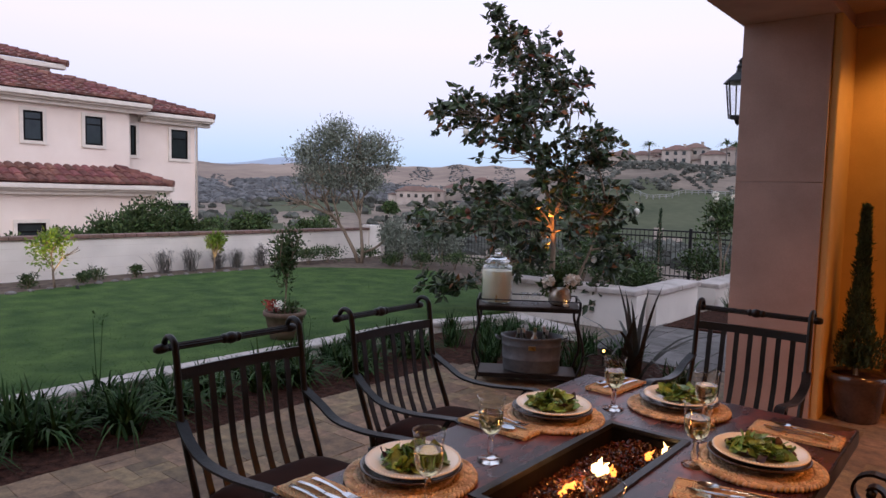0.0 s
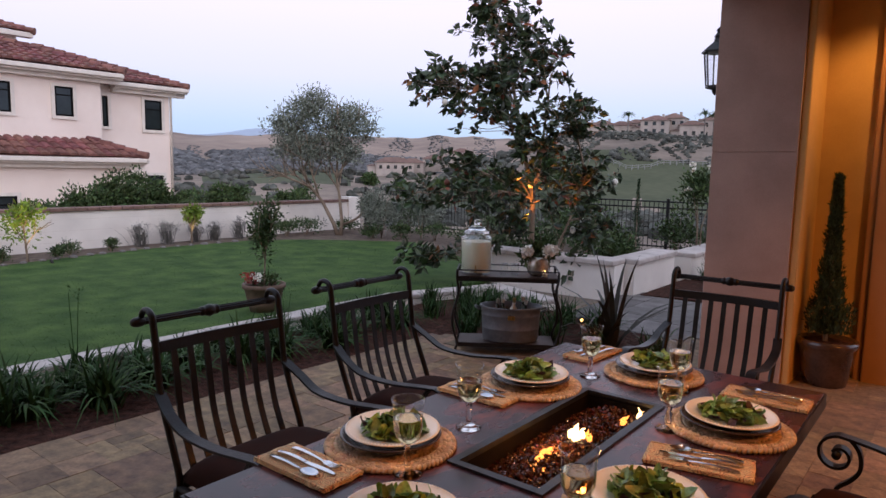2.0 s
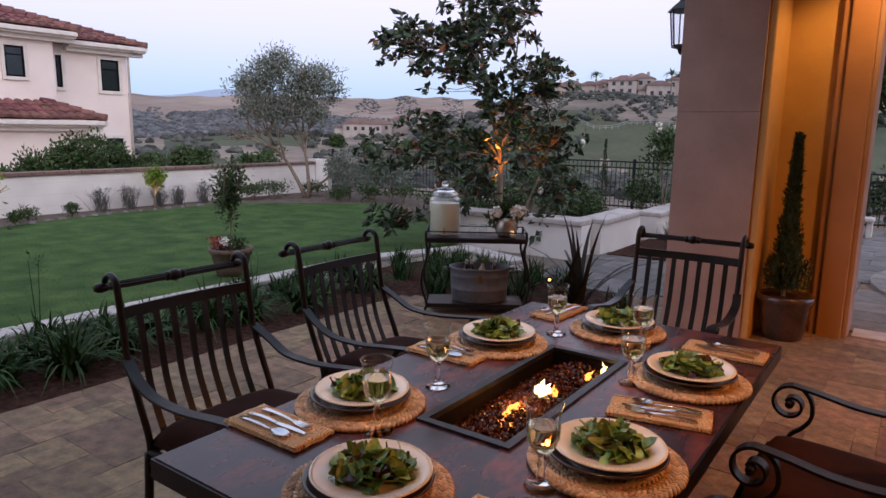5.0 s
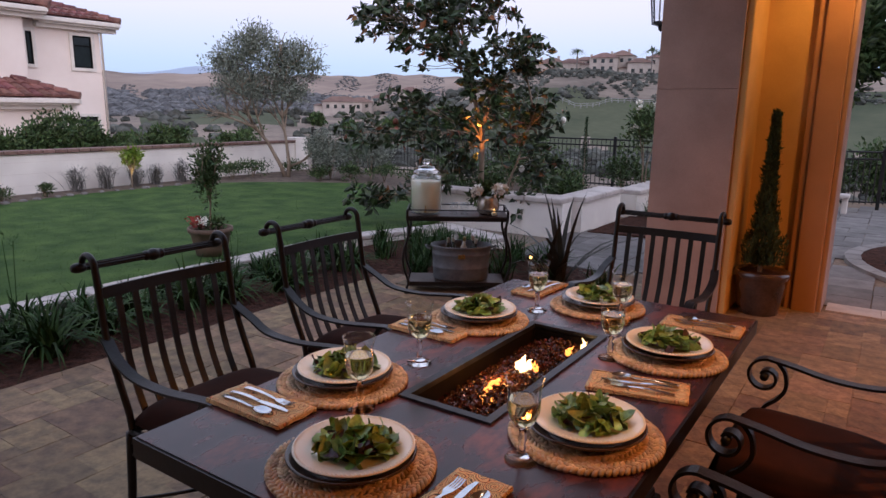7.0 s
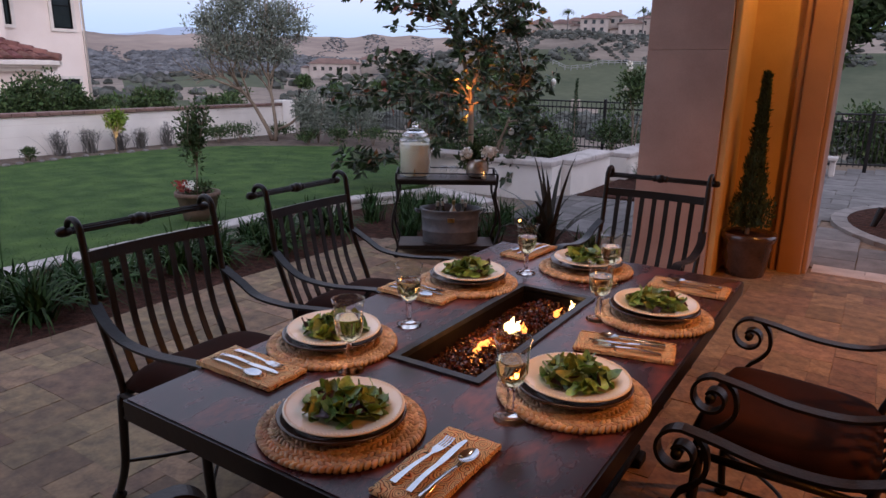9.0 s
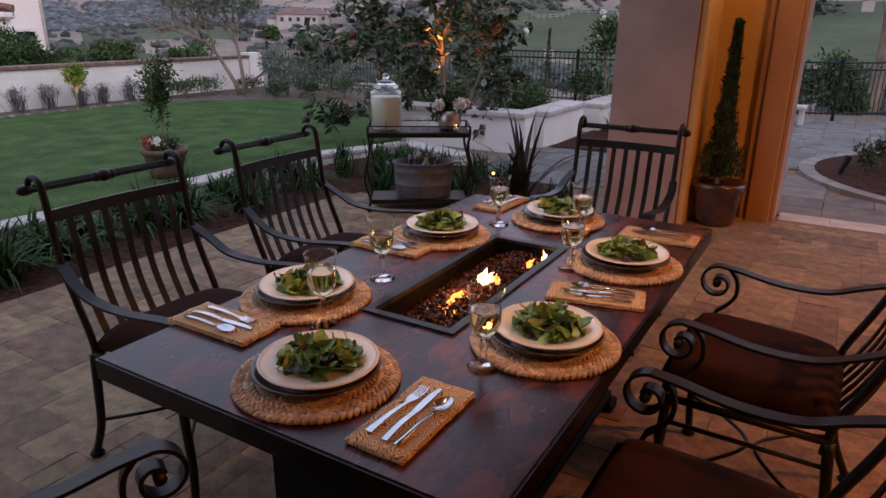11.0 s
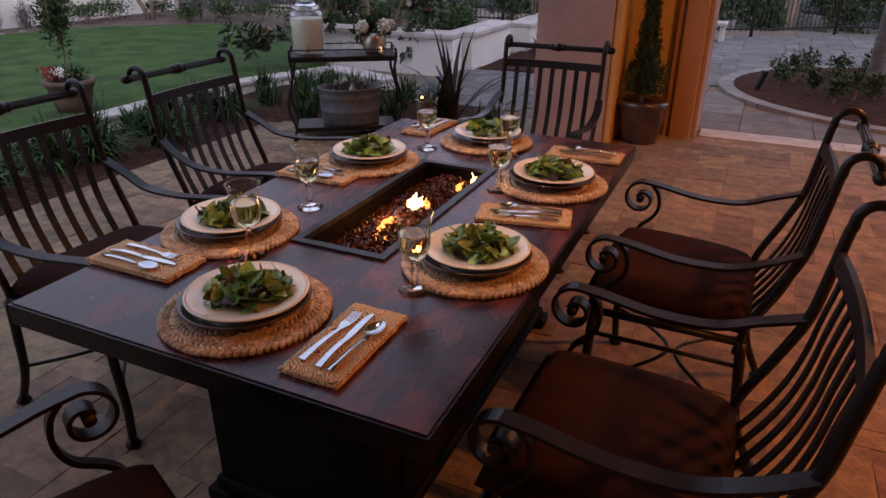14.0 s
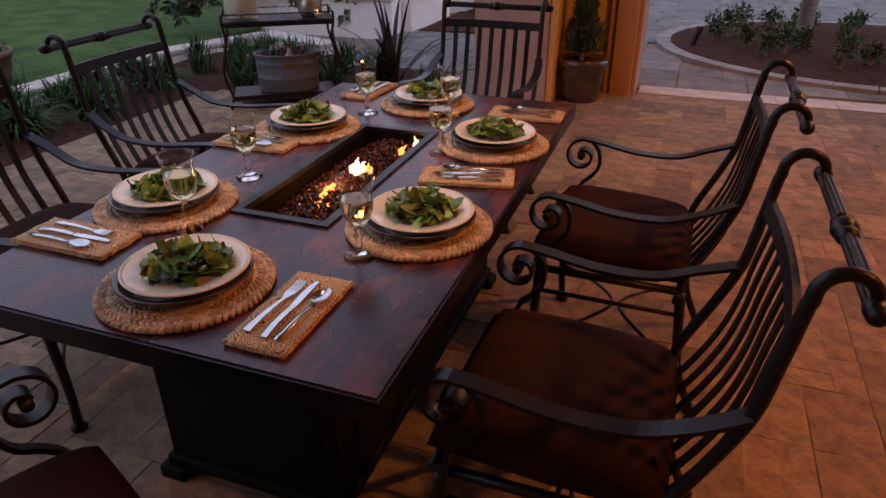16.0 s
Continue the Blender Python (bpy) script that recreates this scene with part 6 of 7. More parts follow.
for x, y, sx, sz, z in ((-15.6, 4.3, 0.7, 1.8, -0.92), (-15.7, 5.1, 0.8, 2.15, -0.92), (-15.6, 5.9, 0.85, 2.35, -0.92), (-15.8, 6.7, 0.85, 2.3, -0.92), (-15.7, 7.4, 0.6, 1.95, -0.92), (-15.4, 3.5, 0.7, 1.6, -0.92)):
    shrub("hedge_bush", x, y, sx, sz, "green", "loose dark green bush in front of the neighbouring house", prng, 4600, 0.10, 0.055, z=z, group="bushes by the neighbouring house")
for az, r, s, h in ((57.6, 24, 0.9, 1.15), (55.8, 25, 0.8, 1.0), (51.8, 26, 1.0, 1.35), (50.6, 28, 0.9, 1.3), (59.5, 30, 0.8, 1.0)):
    x, y = 0.9 - r * math.sin(radians(az)), -1.8 + r * math.cos(radians(az))
    shrub("slope_bush", x, y, s, h, "green", "round dark bush on the slope beyond the wall", prng, 1100, 0.16, 0.07, z=0.85 - h if r < 29 else 0.5 - h, group="bushes on the slope")
for az, r, s, h in ((42.1, 175, 3.0, 4.4), (38.6, 150, 4.0, 6.2), (36.6, 160, 5.0, 6.0), (34.2, 140, 5.0, 6.5), (31.6, 130, 4.5, 6.5), (29.5, 150, 4, 6), (45.0, 210, 3.5, 4.5), (27.5, 140, 3.5, 5)):
    x, y = -r * math.sin(radians(az)), r * math.cos(radians(az))
    shrub("valley_tree", x, y, s, h, "green", "dark round oak in the valley", prng, 1100, 1.0, 0.6, z=land(x, y) - 0.5, category="tree", group="trees in the valley")


for x, y, h, s in ((-1.2, 27, 7.5, 2.2), (1.6, 26, 8.6, 2.9), (4.6, 25, 9.0, 3.1), (8.2, 25, 9.0, 3.2)):
    t = shrub("dark_oak", x, y, s, h - 3.0, "green", "large dark oak beyond the terrace fence", prng, 4800, 0.34, 0.17, z=1.2, category="tree", group="oaks beyond the terrace")
    part("trunk", tube(bmesh.new(), [(0, 0, -4), (0.1, 0, -1.5), (0, 0.1, 1.2)], [0.28, 0.22, 0.12], 8), "bark", t)


def rose(x, y, h, s, n):
    t = thing("rose_bush", pose(x, y, 0), "tall dark green standard rose with white blooms", "shrub", "rose bushes")
    bm = bmesh.new()
    for a in (0.3, 2.2, 4.4):
        tube(bm, [(0.02 * math.cos(a), 0.02 * math.sin(a), -0.02), (0.04 * math.cos(a), 0.04 * math.sin(a), h * 0.4), (s * 0.5 * math.cos(a), s * 0.5 * math.sin(a), h * 0.75)], [0.014, 0.011, 0.005], 6)
    part("stem", bm, "bark", t)
    leaves("foliage", blob_spots(prng, 1300, (0, 0, h * 0.72), (s, s, h * 0.3), 0.25, 12), "green", t, prng, 0.07, 0.034)
    for _ in range(n):
        a, q = prng.uniform(0, 6.28), prng.uniform(0.4, 1.0) * s
        p = (q * math.cos(a), q * math.sin(a), h * prng.uniform(0.55, 1.0))
        ob = leaves("bloom", [(Vector(p) + Vector((prng.gauss(0, 0.012), prng.gauss(0, 0.012), prng.gauss(0, 0.01))), (0, 0, 0.3)) for _ in range(24)], "petal", t, prng, 0.05, 0.045)


rose(-2.5, 9.15, 1.75, 0.40, 10)
rose(-1.6, 8.8, 1.3, 0.5, 6)
rose(-1.5, 9.9, 1.4, 0.5, 5)


def column(name, x, y, z, h, r, mat, label, rng, count):
    t = thing(name, pose(x, y, z), label, "cypress")
    part("trunk", tube(bmesh.new(), [(0, 0, -0.05), (0, 0, h * 0.9)], [r * 0.12, r * 0.04], 6), "bark", t)
    spots = []
    lumps = [(rng.uniform(0, 6.283), rng.uniform(0.05, 0.85), rng.uniform(0.6, 1.5)) for _ in range(40)]
    for _ in range(count):
        u = rng.random() ** 1.25
        a = rng.uniform(0, 6.283)
        w = r * ((1 - u) ** 1.15 * 0.55 + 0.45 * (1 - u) ** 4) * (0.6 + 0.4 * min(1, u * 8)) + 0.012
        near = min(lumps, key=lambda q: abs((a - q[0] + 3.14) % 6.283 - 3.14) * 0.5 + abs(u - q[1]) * 3)
        w *= near[2] * rng.uniform(0.35, 1.05)
        spots.append((Vector((w * math.cos(a), w * math.sin(a), 0.05 + u * h * 0.97)), Vector((math.cos(a) * 0.35, math.sin(a) * 0.35, 1.0))))
    leaves("foliage", spots, mat, t, rng, 0.04, 0.012, 0.7)
    return t


column("slim_cypress", -3.6, 9.3, 0, 1.42, 0.16, "cypress", "slim dark cypress in front of the iron fence", random.Random(9), 1300)
column("potted_cypress", 0.14, 3.84, 0.33, 1.20, 0.165, "cypress", "narrow green cypress growing in a glazed pot", random.Random(10), 7500)
pot = thing("glazed_pot", pose(0.155, 3.84, -0.018), "dark brown glazed pot on the patio floor", "pot")
part("pot_body", lathe(bmesh.new(), [(0, 0), (0.135, 0), (0.145, 0.012), (0.165, 0.10), (0.185, 0.24), (0.196, 0.30), (0.206, 0.31), (0.21, 0.335), (0.203, 0.36), (0.185, 0.36), (0.18, 0.33), (0, 0.33)], 36), "glaze", pot, smooth=True)
part("soil", lathe(bmesh.new(), [(0, 0.342), (0.178, 0.336), (0.178, 0.32)], 24), "mulch", pot)


# ---- border bed: strap-leaved clumps, flax, a small path light ----
def clump(x, y, n, length, mat, label, name, width=0.012, spread=0.75, droop=0.5, group="clumps in the border", z=-0.02):
    t = thing(name, pose(x, y, z), label, "plant", group)
    blades("foliage", [(prng.gauss(0, 0.045), prng.gauss(0, 0.045), 0) for _ in range(n)], mat, t, prng, length, width, droop, spread, 5)
    return t


y = -3.0
while y < 3.4:
    for x in (-3.45, -3.72, -4.0):
        if prng.random() < 0.94:
            px, py = x + prng.gauss(0, 0.07), y + prng.gauss(0, 0.1)
            clump(px, py, 85, prng.uniform(0.38, 0.52) + 0.2 * min(0.0, x + 3.4) + (0.08 if py < -1.2 else 0), "strap", "clump of arching green strap leaves in mulch", "lily_clump", 0.022, 0.9, 0.7)
    y += 0.36
for x, y in ((-3.5, 3.6), (-3.9, 4.1), (-3.2, 4.1), (-2.9, 3.55), (-3.4, 4.6), (-2.5, 3.5), (-2.2, 4.0), (-1.75, 4.1), (-2.7, 4.3), (-2.75, 3.25), (-2.35, 3.75), (-2.0, 3.5), (-3.15, 3.75), (-3.05, 4.5), (-2.3, 4.35), (-1.95, 4.35), (-3.6, 4.35), (-1.65, 3.75)):
    clump(x, y, 80, prng.uniform(0.30, 0.42), "strap", "clump of arching green strap leaves in mulch", "lily_clump", 0.014)
for x, y, h in ((-3.85, 0.15, 0.66), (-4.0, -0.9, 0.45), (-3.9, 2.0, 0.4)):
    t = thing("seed_stalk", pose(x, y, 0), "thin dry flower stalk above the border plants", "plant", "stalks in the border")
    bm = bmesh.new()
    for a in (-0.03, 0.04):
        tube(bm, [(0, 0, 0), (a * 0.4, a * 0.3, h * 0.5), (a, a * 0.5, h)], [0.004, 0.003, 0.002], 5)
    part("stem", bm, "strap", t)
    leaves("seed_heads", [(Vector((a, a * 0.5, h)) + Vector((prng.gauss(0, 0.02), prng.gauss(0, 0.02), prng.gauss(0, 0.03))), (0, 0, 1)) for a in (-0.03, 0.04) for _ in range(9)], "strap", t, prng, 0.03, 0.008)["kind"] = "stuff"
clump(-1.5, 3.62, 22, 0.96, "flax", "bronze flax with stiff sword-shaped leaves", "flax_plant", 0.05, 0.85, 0.42)
clump(-1.95, 8.0, 90, 0.5, "strap", "clump of arching green strap leaves in mulch", "lily_clump", 0.016)
clump(-1.6, 7.3, 80, 0.4, "strap", "clump of arching green strap leaves in mulch", "lily_clump", 0.016)
clump(-1.15, 3.75, 40, 0.34, "green", "small green mounding plant beside the flax", "border_plant", 0.02, 0.9)


def path_light(x, y, h=0.42):
    t = thing("path_light", pose(x, y, -0.02), "slim dark metal path light", "lamp", "path lights")
    part("stake", tube(bmesh.new(), [(0, 0, 0), (0, 0, h)], 0.009, 8), "iron", t)
    part("hood", lathe(bmesh.new(), [(0, h + 0.045), (0.02, h + 0.04), (0.06, h + 0.005), (0.058, h), (0, h + 0.006)], 16), "iron", t, smooth=True)


path_light(-0.95, 4.75)


def uplight(x, y, z, aim):
    t = thing("garden_uplight", pose(x, y, z), "small bronze garden uplight", "lamp", "garden uplights")
    part("stake", tube(bmesh.new(), [(0, 0, -0.1), (0, 0, 0.03)], 0.008, 6), "iron", t)
    d = Vector(aim).normalized() * 0.05
    part("can", tube(bmesh.new(), [(0, 0, 0.02), tuple(Vector((0, 0, 0.02)) + d)], [0.02, 0.026], 12), "iron", t)


uplight(-3.74, 6.1, 0.46, (-0.4, -0.1, 1.7))
uplight(-9.93, 2.37, 0.0, (-0.45, -0.15, 0.6))


def bed_light(x, y):
    """Small bronze spotlight among the bed plants, its warm lens towards the patio."""
    t = thing("bed_light", pose(x, y, -0.02), "small bronze garden spotlight with a lit warm lens", "lamp")
    part("stake", tube(bmesh.new(), [(0, 0, 0), (0, 0, 0.13)], 0.007, 6), "iron", t)
    a, d = Vector((0, 0, 0.15)), Vector((0.45, -0.75, 0.25)).normalized()
    part("can", tube(bmesh.new(), [a - d * 0.06, a + d * 0.03], [0.026, 0.036], 12), "iron", t, smooth=True)
    part("lens", tube(bmesh.new(), [a + d * 0.0302, a + d * 0.034], 0.014, 12), "candle_glow", t, "lit warm lens")


bed_light(-1.93, 3.97)


# ---- round bed beyond the porch ----
def ring_bed():
    outline = [(2.93 + 2.2 * math.cos(6.283 * k / 48), 6.75 + 1.77 * math.sin(6.283 * k / 48)) for k in range(48)]
    sheet("round_bed", outline, 0.035, "mulch", "oval mulch bed set in grey paving", "flower bed")
    rng = random.Random(12)
    for x, y in ((1.05, 6.75), (1.35, 6.35), (1.35, 7.2), (1.7, 7.6), (1.75, 6.2), (2.15, 7.8), (2.3, 6.1), (2.7, 7.85), (2.85, 6.2), (3.2, 7.5), (3.4, 6.4), (2.75, 5.65), (2.2, 5.62), (3.7, 7.2), (1.2, 7.0), (1.6, 6.55), (1.95, 6.45), (1.95, 7.25), (2.5, 5.9), (2.5, 7.4), (3.0, 7.0), (3.1, 5.9), (3.7, 6.7), (1.55, 5.95)):
        shrub("bed_boxwood", x + 0.16, y, 0.125, rng.uniform(0.24, 0.36), "green", "small leafy green shrub in the oval mulch bed", rng, 210, 0.06, 0.022, 4, 0.03, group="shrubs in the oval bed")
    palm(2.12, 6.8, 0.02, 4.2, 1.4, "palm_tree", 0.085)
    t = thing("bed_spotlight", pose(0.98, 6.35, 0.03), "small black spotlight leaning in mulch", "lamp")
    part("can", tube(bmesh.new(), [(0, 0, 0), (0.06, 0.03, 0.2)], [0.03, 0.04], 10), "iron", t)


ring_bed()


# ---- iron serving cart with a drink dispenser, tub and flowers ----
CM = pose(-2.05, 2.825, -0.016, 0, 0, 34)   # centre of the cart's front edge; +x to its right, +y to its back
CL, CD = 0.42, 0.36


def serving_cart():
    t = thing("serving_cart", CM, "black iron two-tier serving cart with curved legs", "serving cart")
    part("top_shelf", boxed(-CL, CL, 0.01, CD - 0.01, 0.665, 0.682), "cart_top", t, "dark slate shelf")
    part("lower_shelf", boxed(-CL + 0.02, CL - 0.02, 0.02, CD - 0.02, 0.10, 0.114), "cart_top", t, "dark slate shelf")
    for z, g in ((0.66, 0.0), (0.095, 0.02)):
        bm = bmesh.new()
        for a, b in (((-CL + g, g), (CL - g, g)), ((CL - g, g), (CL - g, CD - g)), ((CL - g, CD - g), (-CL + g, CD - g)), ((-CL + g, CD - g), (-CL + g, g))):
            strip(bm, [(a[0], a[1], z), (b[0], b[1], z)], 0.034, 0.012, (0, 0, 1))
        part("shelf_frame", bm, "iron", t)
    bm = bmesh.new()
    loop = [(-CL, 0, 0.735), (CL, 0, 0.735), (CL, CD, 0.735), (-CL, CD, 0.735), (-CL, 0, 0.735)]
    for a, b in zip(loop, loop[1:]):
        tube(bm, [a, b], 0.006, 6)
    part("gallery_rail", bm, "iron", t)
    for sx in (-1, 1):
        for y in (0.0, CD):
            pts = spline([(sx * CL, y, 0.735), (sx * CL, y, 0.66), (sx * (CL - 0.015), y, 0.55), (sx * (CL + 0.028), y, 0.38), (sx * (CL + 0.03), y, 0.25), (sx * (CL - 0.01), y, 0.12), (sx * (CL + 0.004), y, 0.06)], 5)
            leg = part("leg", tube(bmesh.new(), pts, 0.011, 8), "iron", t, smooth=True)
            part("ball_foot", lathe(bmesh.new(), [(0, 0), (0.018, 0.006), (0.024, 0.026), (0.018, 0.048), (0, 0.06)], 12, (sx * (CL + 0.004), y, 0)), "iron", leg, smooth=True)
        part("side_brace", tube(bmesh.new(), spline([(sx * (CL - 0.01), 0, 0.5), (sx * (CL + 0.01), CD / 2, 0.56), (sx * (CL - 0.01), CD, 0.5)], 5), 0.007, 6), "iron", t)


serving_cart()


def dispenser():
    t = thing("drink_dispenser", CM @ pose(-0.27, 0.22, 0.683) @ Matrix.Diagonal((1.06, 1.06, 1.07, 1)), "glass drink dispenser filled with cloudy lemonade", "drink dispenser")
    g = part("jar", lathe(bmesh.new(), [(0, 0), (0.122, 0), (0.127, 0.006), (0.127, 0.275), (0.119, 0.297), (0.1, 0.306), (0.1, 0.314), (0.094, 0.314), (0.094, 0.304), (0.114, 0.290), (0.121, 0.272), (0.121, 0.01), (0, 0.01)], 36), "glass", t, smooth=True)
    g.visible_shadow = False
    part("lemonade", lathe(bmesh.new(), [(0, 0.012), (0.1195, 0.012), (0.1195, 0.255), (0, 0.255)], 36), "lemonade", t, "cloudy pale yellow lemonade", smooth=False)
    lid = part("lid", lathe(bmesh.new(), [(0, 0.314), (0.108, 0.316), (0.110, 0.324), (0.092, 0.342), (0.068, 0.356), (0.066, 0.37), (0.04, 0.376), (0.022, 0.380), (0.018, 0.386), (0.026, 0.396), (0.03, 0.410), (0.022, 0.426), (0, 0.432)], 32), "stem", t, "domed glass lid", smooth=True)
    lid.visible_shadow = False
    tap = part("tap", tube(bmesh.new(), [(0, -0.125, 0.045), (0, -0.157, 0.045), (0, -0.162, 0.022)], [0.011, 0.010, 0.009], 10), "brass", t, "small brass tap", smooth=True)
    part("tap_lever", boxed(-0.005, 0.005, -0.155, -0.145, 0.05, 0.078), "brass", tap)


dispenser()


def flower_bowl():
    rng = random.Random(51)
    v = thing("vase", CM @ pose(0.26, 0.16, 0.683) @ Matrix.Diagonal((1.3, 1.3, 1.25, 1)), "round mercury-glass vase with a lit candle glow", "vase")
    g = part("bowl", lathe(bmesh.new(), [(0, 0), (0.05, 0), (0.07, 0.02), (0.078, 0.06), (0.068, 0.11), (0.06, 0.13), (0.055, 0.13), (0.063, 0.108), (0.072, 0.06), (0.064, 0.023), (0, 0.006)], 28), "mercury", v, smooth=True)
    b = thing("bouquet", CM @ pose(0.26, 0.16, 0.85), "bouquet of cream roses and green leaves", "flowers")
    leaves("foliage", blob_spots(rng, 420, (0, 0, 0.03), (0.16, 0.14, 0.11), 0.3), "green", b, rng, 0.06, 0.028)
    for x, y, z, r in ((-0.10, -0.08, 0.04, 0.050), (0.07, -0.09, 0.045, 0.055), (0.12, 0.02, 0.05, 0.04)):
        spots = []
        for _ in range(70):
            o = Vector((rng.gauss(0, 1), rng.gauss(0, 1), rng.gauss(0.2, 0.8))).normalized()
            spots.append((Vector((x, y, z)) + o * r * rng.uniform(0.2, 0.75), o))
        leaves("rose", spots, "petal", b, rng, 0.034, 0.04, 0.2)
    c = thing("candle", CM @ pose(0.31, 0.06, 0.683), "small lit candle in a glass cup", "candle")
    g = part("cup", lathe(bmesh.new(), [(0, 0), (0.028, 0), (0.033, 0.07), (0.030, 0.07), (0.025, 0.006), (0, 0.006)], 18), "glass", c, smooth=True)
    g.visible_shadow = False
    part("wax", lathe(bmesh.new(), [(0, 0.007), (0.024, 0.007), (0.026, 0.03), (0, 0.03)], 16), "petal", c)
    part("flame", lathe(bmesh.new(), [(0, 0.032), (0.006, 0.04), (0.004, 0.052), (0, 0.064)], 10), "candle_glow", c, "small candle flame", smooth=True)
    for x in (-0.03, 0.06):
        gt = thing("drinking_glass", CM @ pose(x, 0.13, 0.683), "upturned clear drinking glass on the cart", "glass", "glasses on the cart")
        g = part("glass_body", lathe(bmesh.new(), [(0.026, 0.0), (0.031, 0.0), (0.036, 0.10), (0, 0.102), (0, 0.097), (0.033, 0.096)], 20), "glass", gt, smooth=True)
        g.visible_shadow = False


flower_bowl()


def tub():
    rng = random.Random(61)
    t = thing("ice_tub", CM @ pose(0.04, 0.18, 0.115), "galvanised oval metal tub with rope-like handles", "tub")
    bm = lathe(bmesh.new(), [(0, 0), (0.205, 0), (0.212, 0.012), (0.214, 0.09), (0.219, 0.095), (0.216, 0.10), (0.222, 0.19), (0.226, 0.196), (0.222, 0.202), (0.228, 0.245), (0.236, 0.25), (0.236, 0.262), (0.226, 0.262), (0.216, 0.20), (0.195, 0.015), (0, 0.012)], 40)
    for v in bm.verts:
        v.co.x, v.co.y, v.co.z = v.co.x * 1.13, v.co.y * 0.78, v.co.z * 1.15
    part("tub_body", bm, "galvanised", t, smooth=True)
    for s in (-1, 1):
        part("handle", tube(bmesh.new(), spline([(s * 0.262, -0.05, 0.26), (s * 0.30, -0.04, 0.28), (s * 0.305, 0.04, 0.28), (s * 0.262, 0.05, 0.26)], 5), 0.008, 8), "galvanised", t, smooth=True)
    part("name_plate", boxed(-0.03, 0.03, -0.188, -0.176, 0.205, 0.24), "brass", t)
    for x, y, lean, m in ((-0.12, 0.0, 6, "bottle"), (-0.03, -0.04, -5, "bottle"), (0.03, 0.04, 4, "foil"), (0.11, -0.01, 8, "bottle"), (0.15, 0.05, -6, "bottle")):
        b = thing("bottle", CM @ pose(0.02 + x, 0.18 + y, 0.20, lean, lean, 0), "dark glass bottle chilling in a metal tub", "bottle", "bottles in the tub")
        part("bottle_body", lathe(bmesh.new(), [(0, 0), (0.036, 0), (0.037, 0.15), (0.03, 0.18), (0.014, 0.21), (0.013, 0.26), (0, 0.26)], 16), m, b, smooth=True)
        part("foil_cap", lathe(bmesh.new(), [(0.0135, 0.235), (0.0145, 0.275), (0, 0.277)], 14), "foil" if m == "bottle" else "brass", b)


tub()


# ---- wall lantern on the far side of the pillar ----
def lantern():
    t = thing("wall_lantern", pose(-0.90, 4.22, 2.22), "black iron wall lantern with seeded glass", "lamp")
    part("base", lathe(bmesh.new(), [(0, 0), (0.02, 0.02), (0.03, 0.05), (0.085, 0.065), (0.085, 0.085), (0, 0.085)], 6), "iron", t)
    for k in range(6):
        a = 6.283 * k / 6
        part("cage_bar", tube(bmesh.new(), [(0.08 * math.cos(a), 0.08 * math.sin(a), 0.085), (0.11 * math.cos(a), 0.11 * math.sin(a), 0.36)], 0.007, 6), "iron", t)
    g = part("glass_panes", lathe(bmesh.new(), [(0.074, 0.088), (0.104, 0.358)], 6), "glass", t)
    g.visible_shadow = False
    part("roof", lathe(bmesh.new(), [(0, 0.36), (0.135, 0.36), (0.135, 0.372), (0.08, 0.42), (0.04, 0.45), (0.03, 0.48), (0.035, 0.50), (0.012, 0.53), (0.02, 0.55), (0, 0.57)], 6), "iron", t)
    part("arm", tube(bmesh.new(), spline([(0, 0, 0.55), (0.05, 0.0, 0.60), (0.12, 0, 0.58), (0.175, 0, 0.50)], 5), 0.011, 8), "iron", t)
    part("back_plate", boxed(0.165, 0.18, -0.05, 0.05, 0.30, 0.62, bevel=0.004), "iron", t)


lantern()


# ---- iron fence round the garden ----
def fence(points, height, label, base=0.0, gap=0.092):
    t = thing("iron_fence", pose(0, 0, 0), label, "fence", "iron fences")
    picket = post = None
    for a, b in zip(points, points[1:]):
        a, b = Vector((*a, base)), Vector((*b, base))
        n = max(1, round((b - a).length / gap))
        for z in (0.12, height - 0.12, height):
            part("rail", tube(bmesh.new(), [a + Vector((0, 0, z)), b + Vector((0, 0, z))], 0.016, 6), "iron", t)
        for k in range(n + 1):
            p = a.lerp(b, k / n)
            if k % 20 == 0:
                if post is None:
                    post = part("post", boxed(-0.028, 0.028, -0.028, 0.028, -0.1, height + 0.06, bevel=0.006), "iron", t)
                    ob = post
                else:
                    ob = new("post", post.data)
            else:
                if picket is None:
                    picket = part("picket", tube(bmesh.new(), [(0, 0, 0.08), (0, 0, height)], 0.0085, 5), "iron", t)
                    ob = picket
                else:
                    ob = new("picket", picket.data)
            ob.parent = t
            ob.location = p


fence([(-11.5, 10.6), (-7.4, 11.0), (-2.6, 11.1), (-0.8, 11.0)], 1.0, "black iron picket fence behind the garden beds")
fence([(-0.2, 11.0), (0.75, 11.4), (2.1, 12.5), (4.2, 13.2), (7.5, 13.0)], 0.95, "black iron picket fence curving round the terrace")
t = thing("stone_bench", pose(0.1, 10.6, 0), "small white stone bench by the iron fence", "bench")
part("seat", boxed(-0.35, 0.28, -0.16, 0.16, 0.24, 0.30, bevel=0.015), "cap", t)
for x in (-0.28, 0.18):
    part("bench_leg", boxed(x, x + 0.08, -0.12, 0.12, -0.02, 0.24, bevel=0.01), "cap", t)


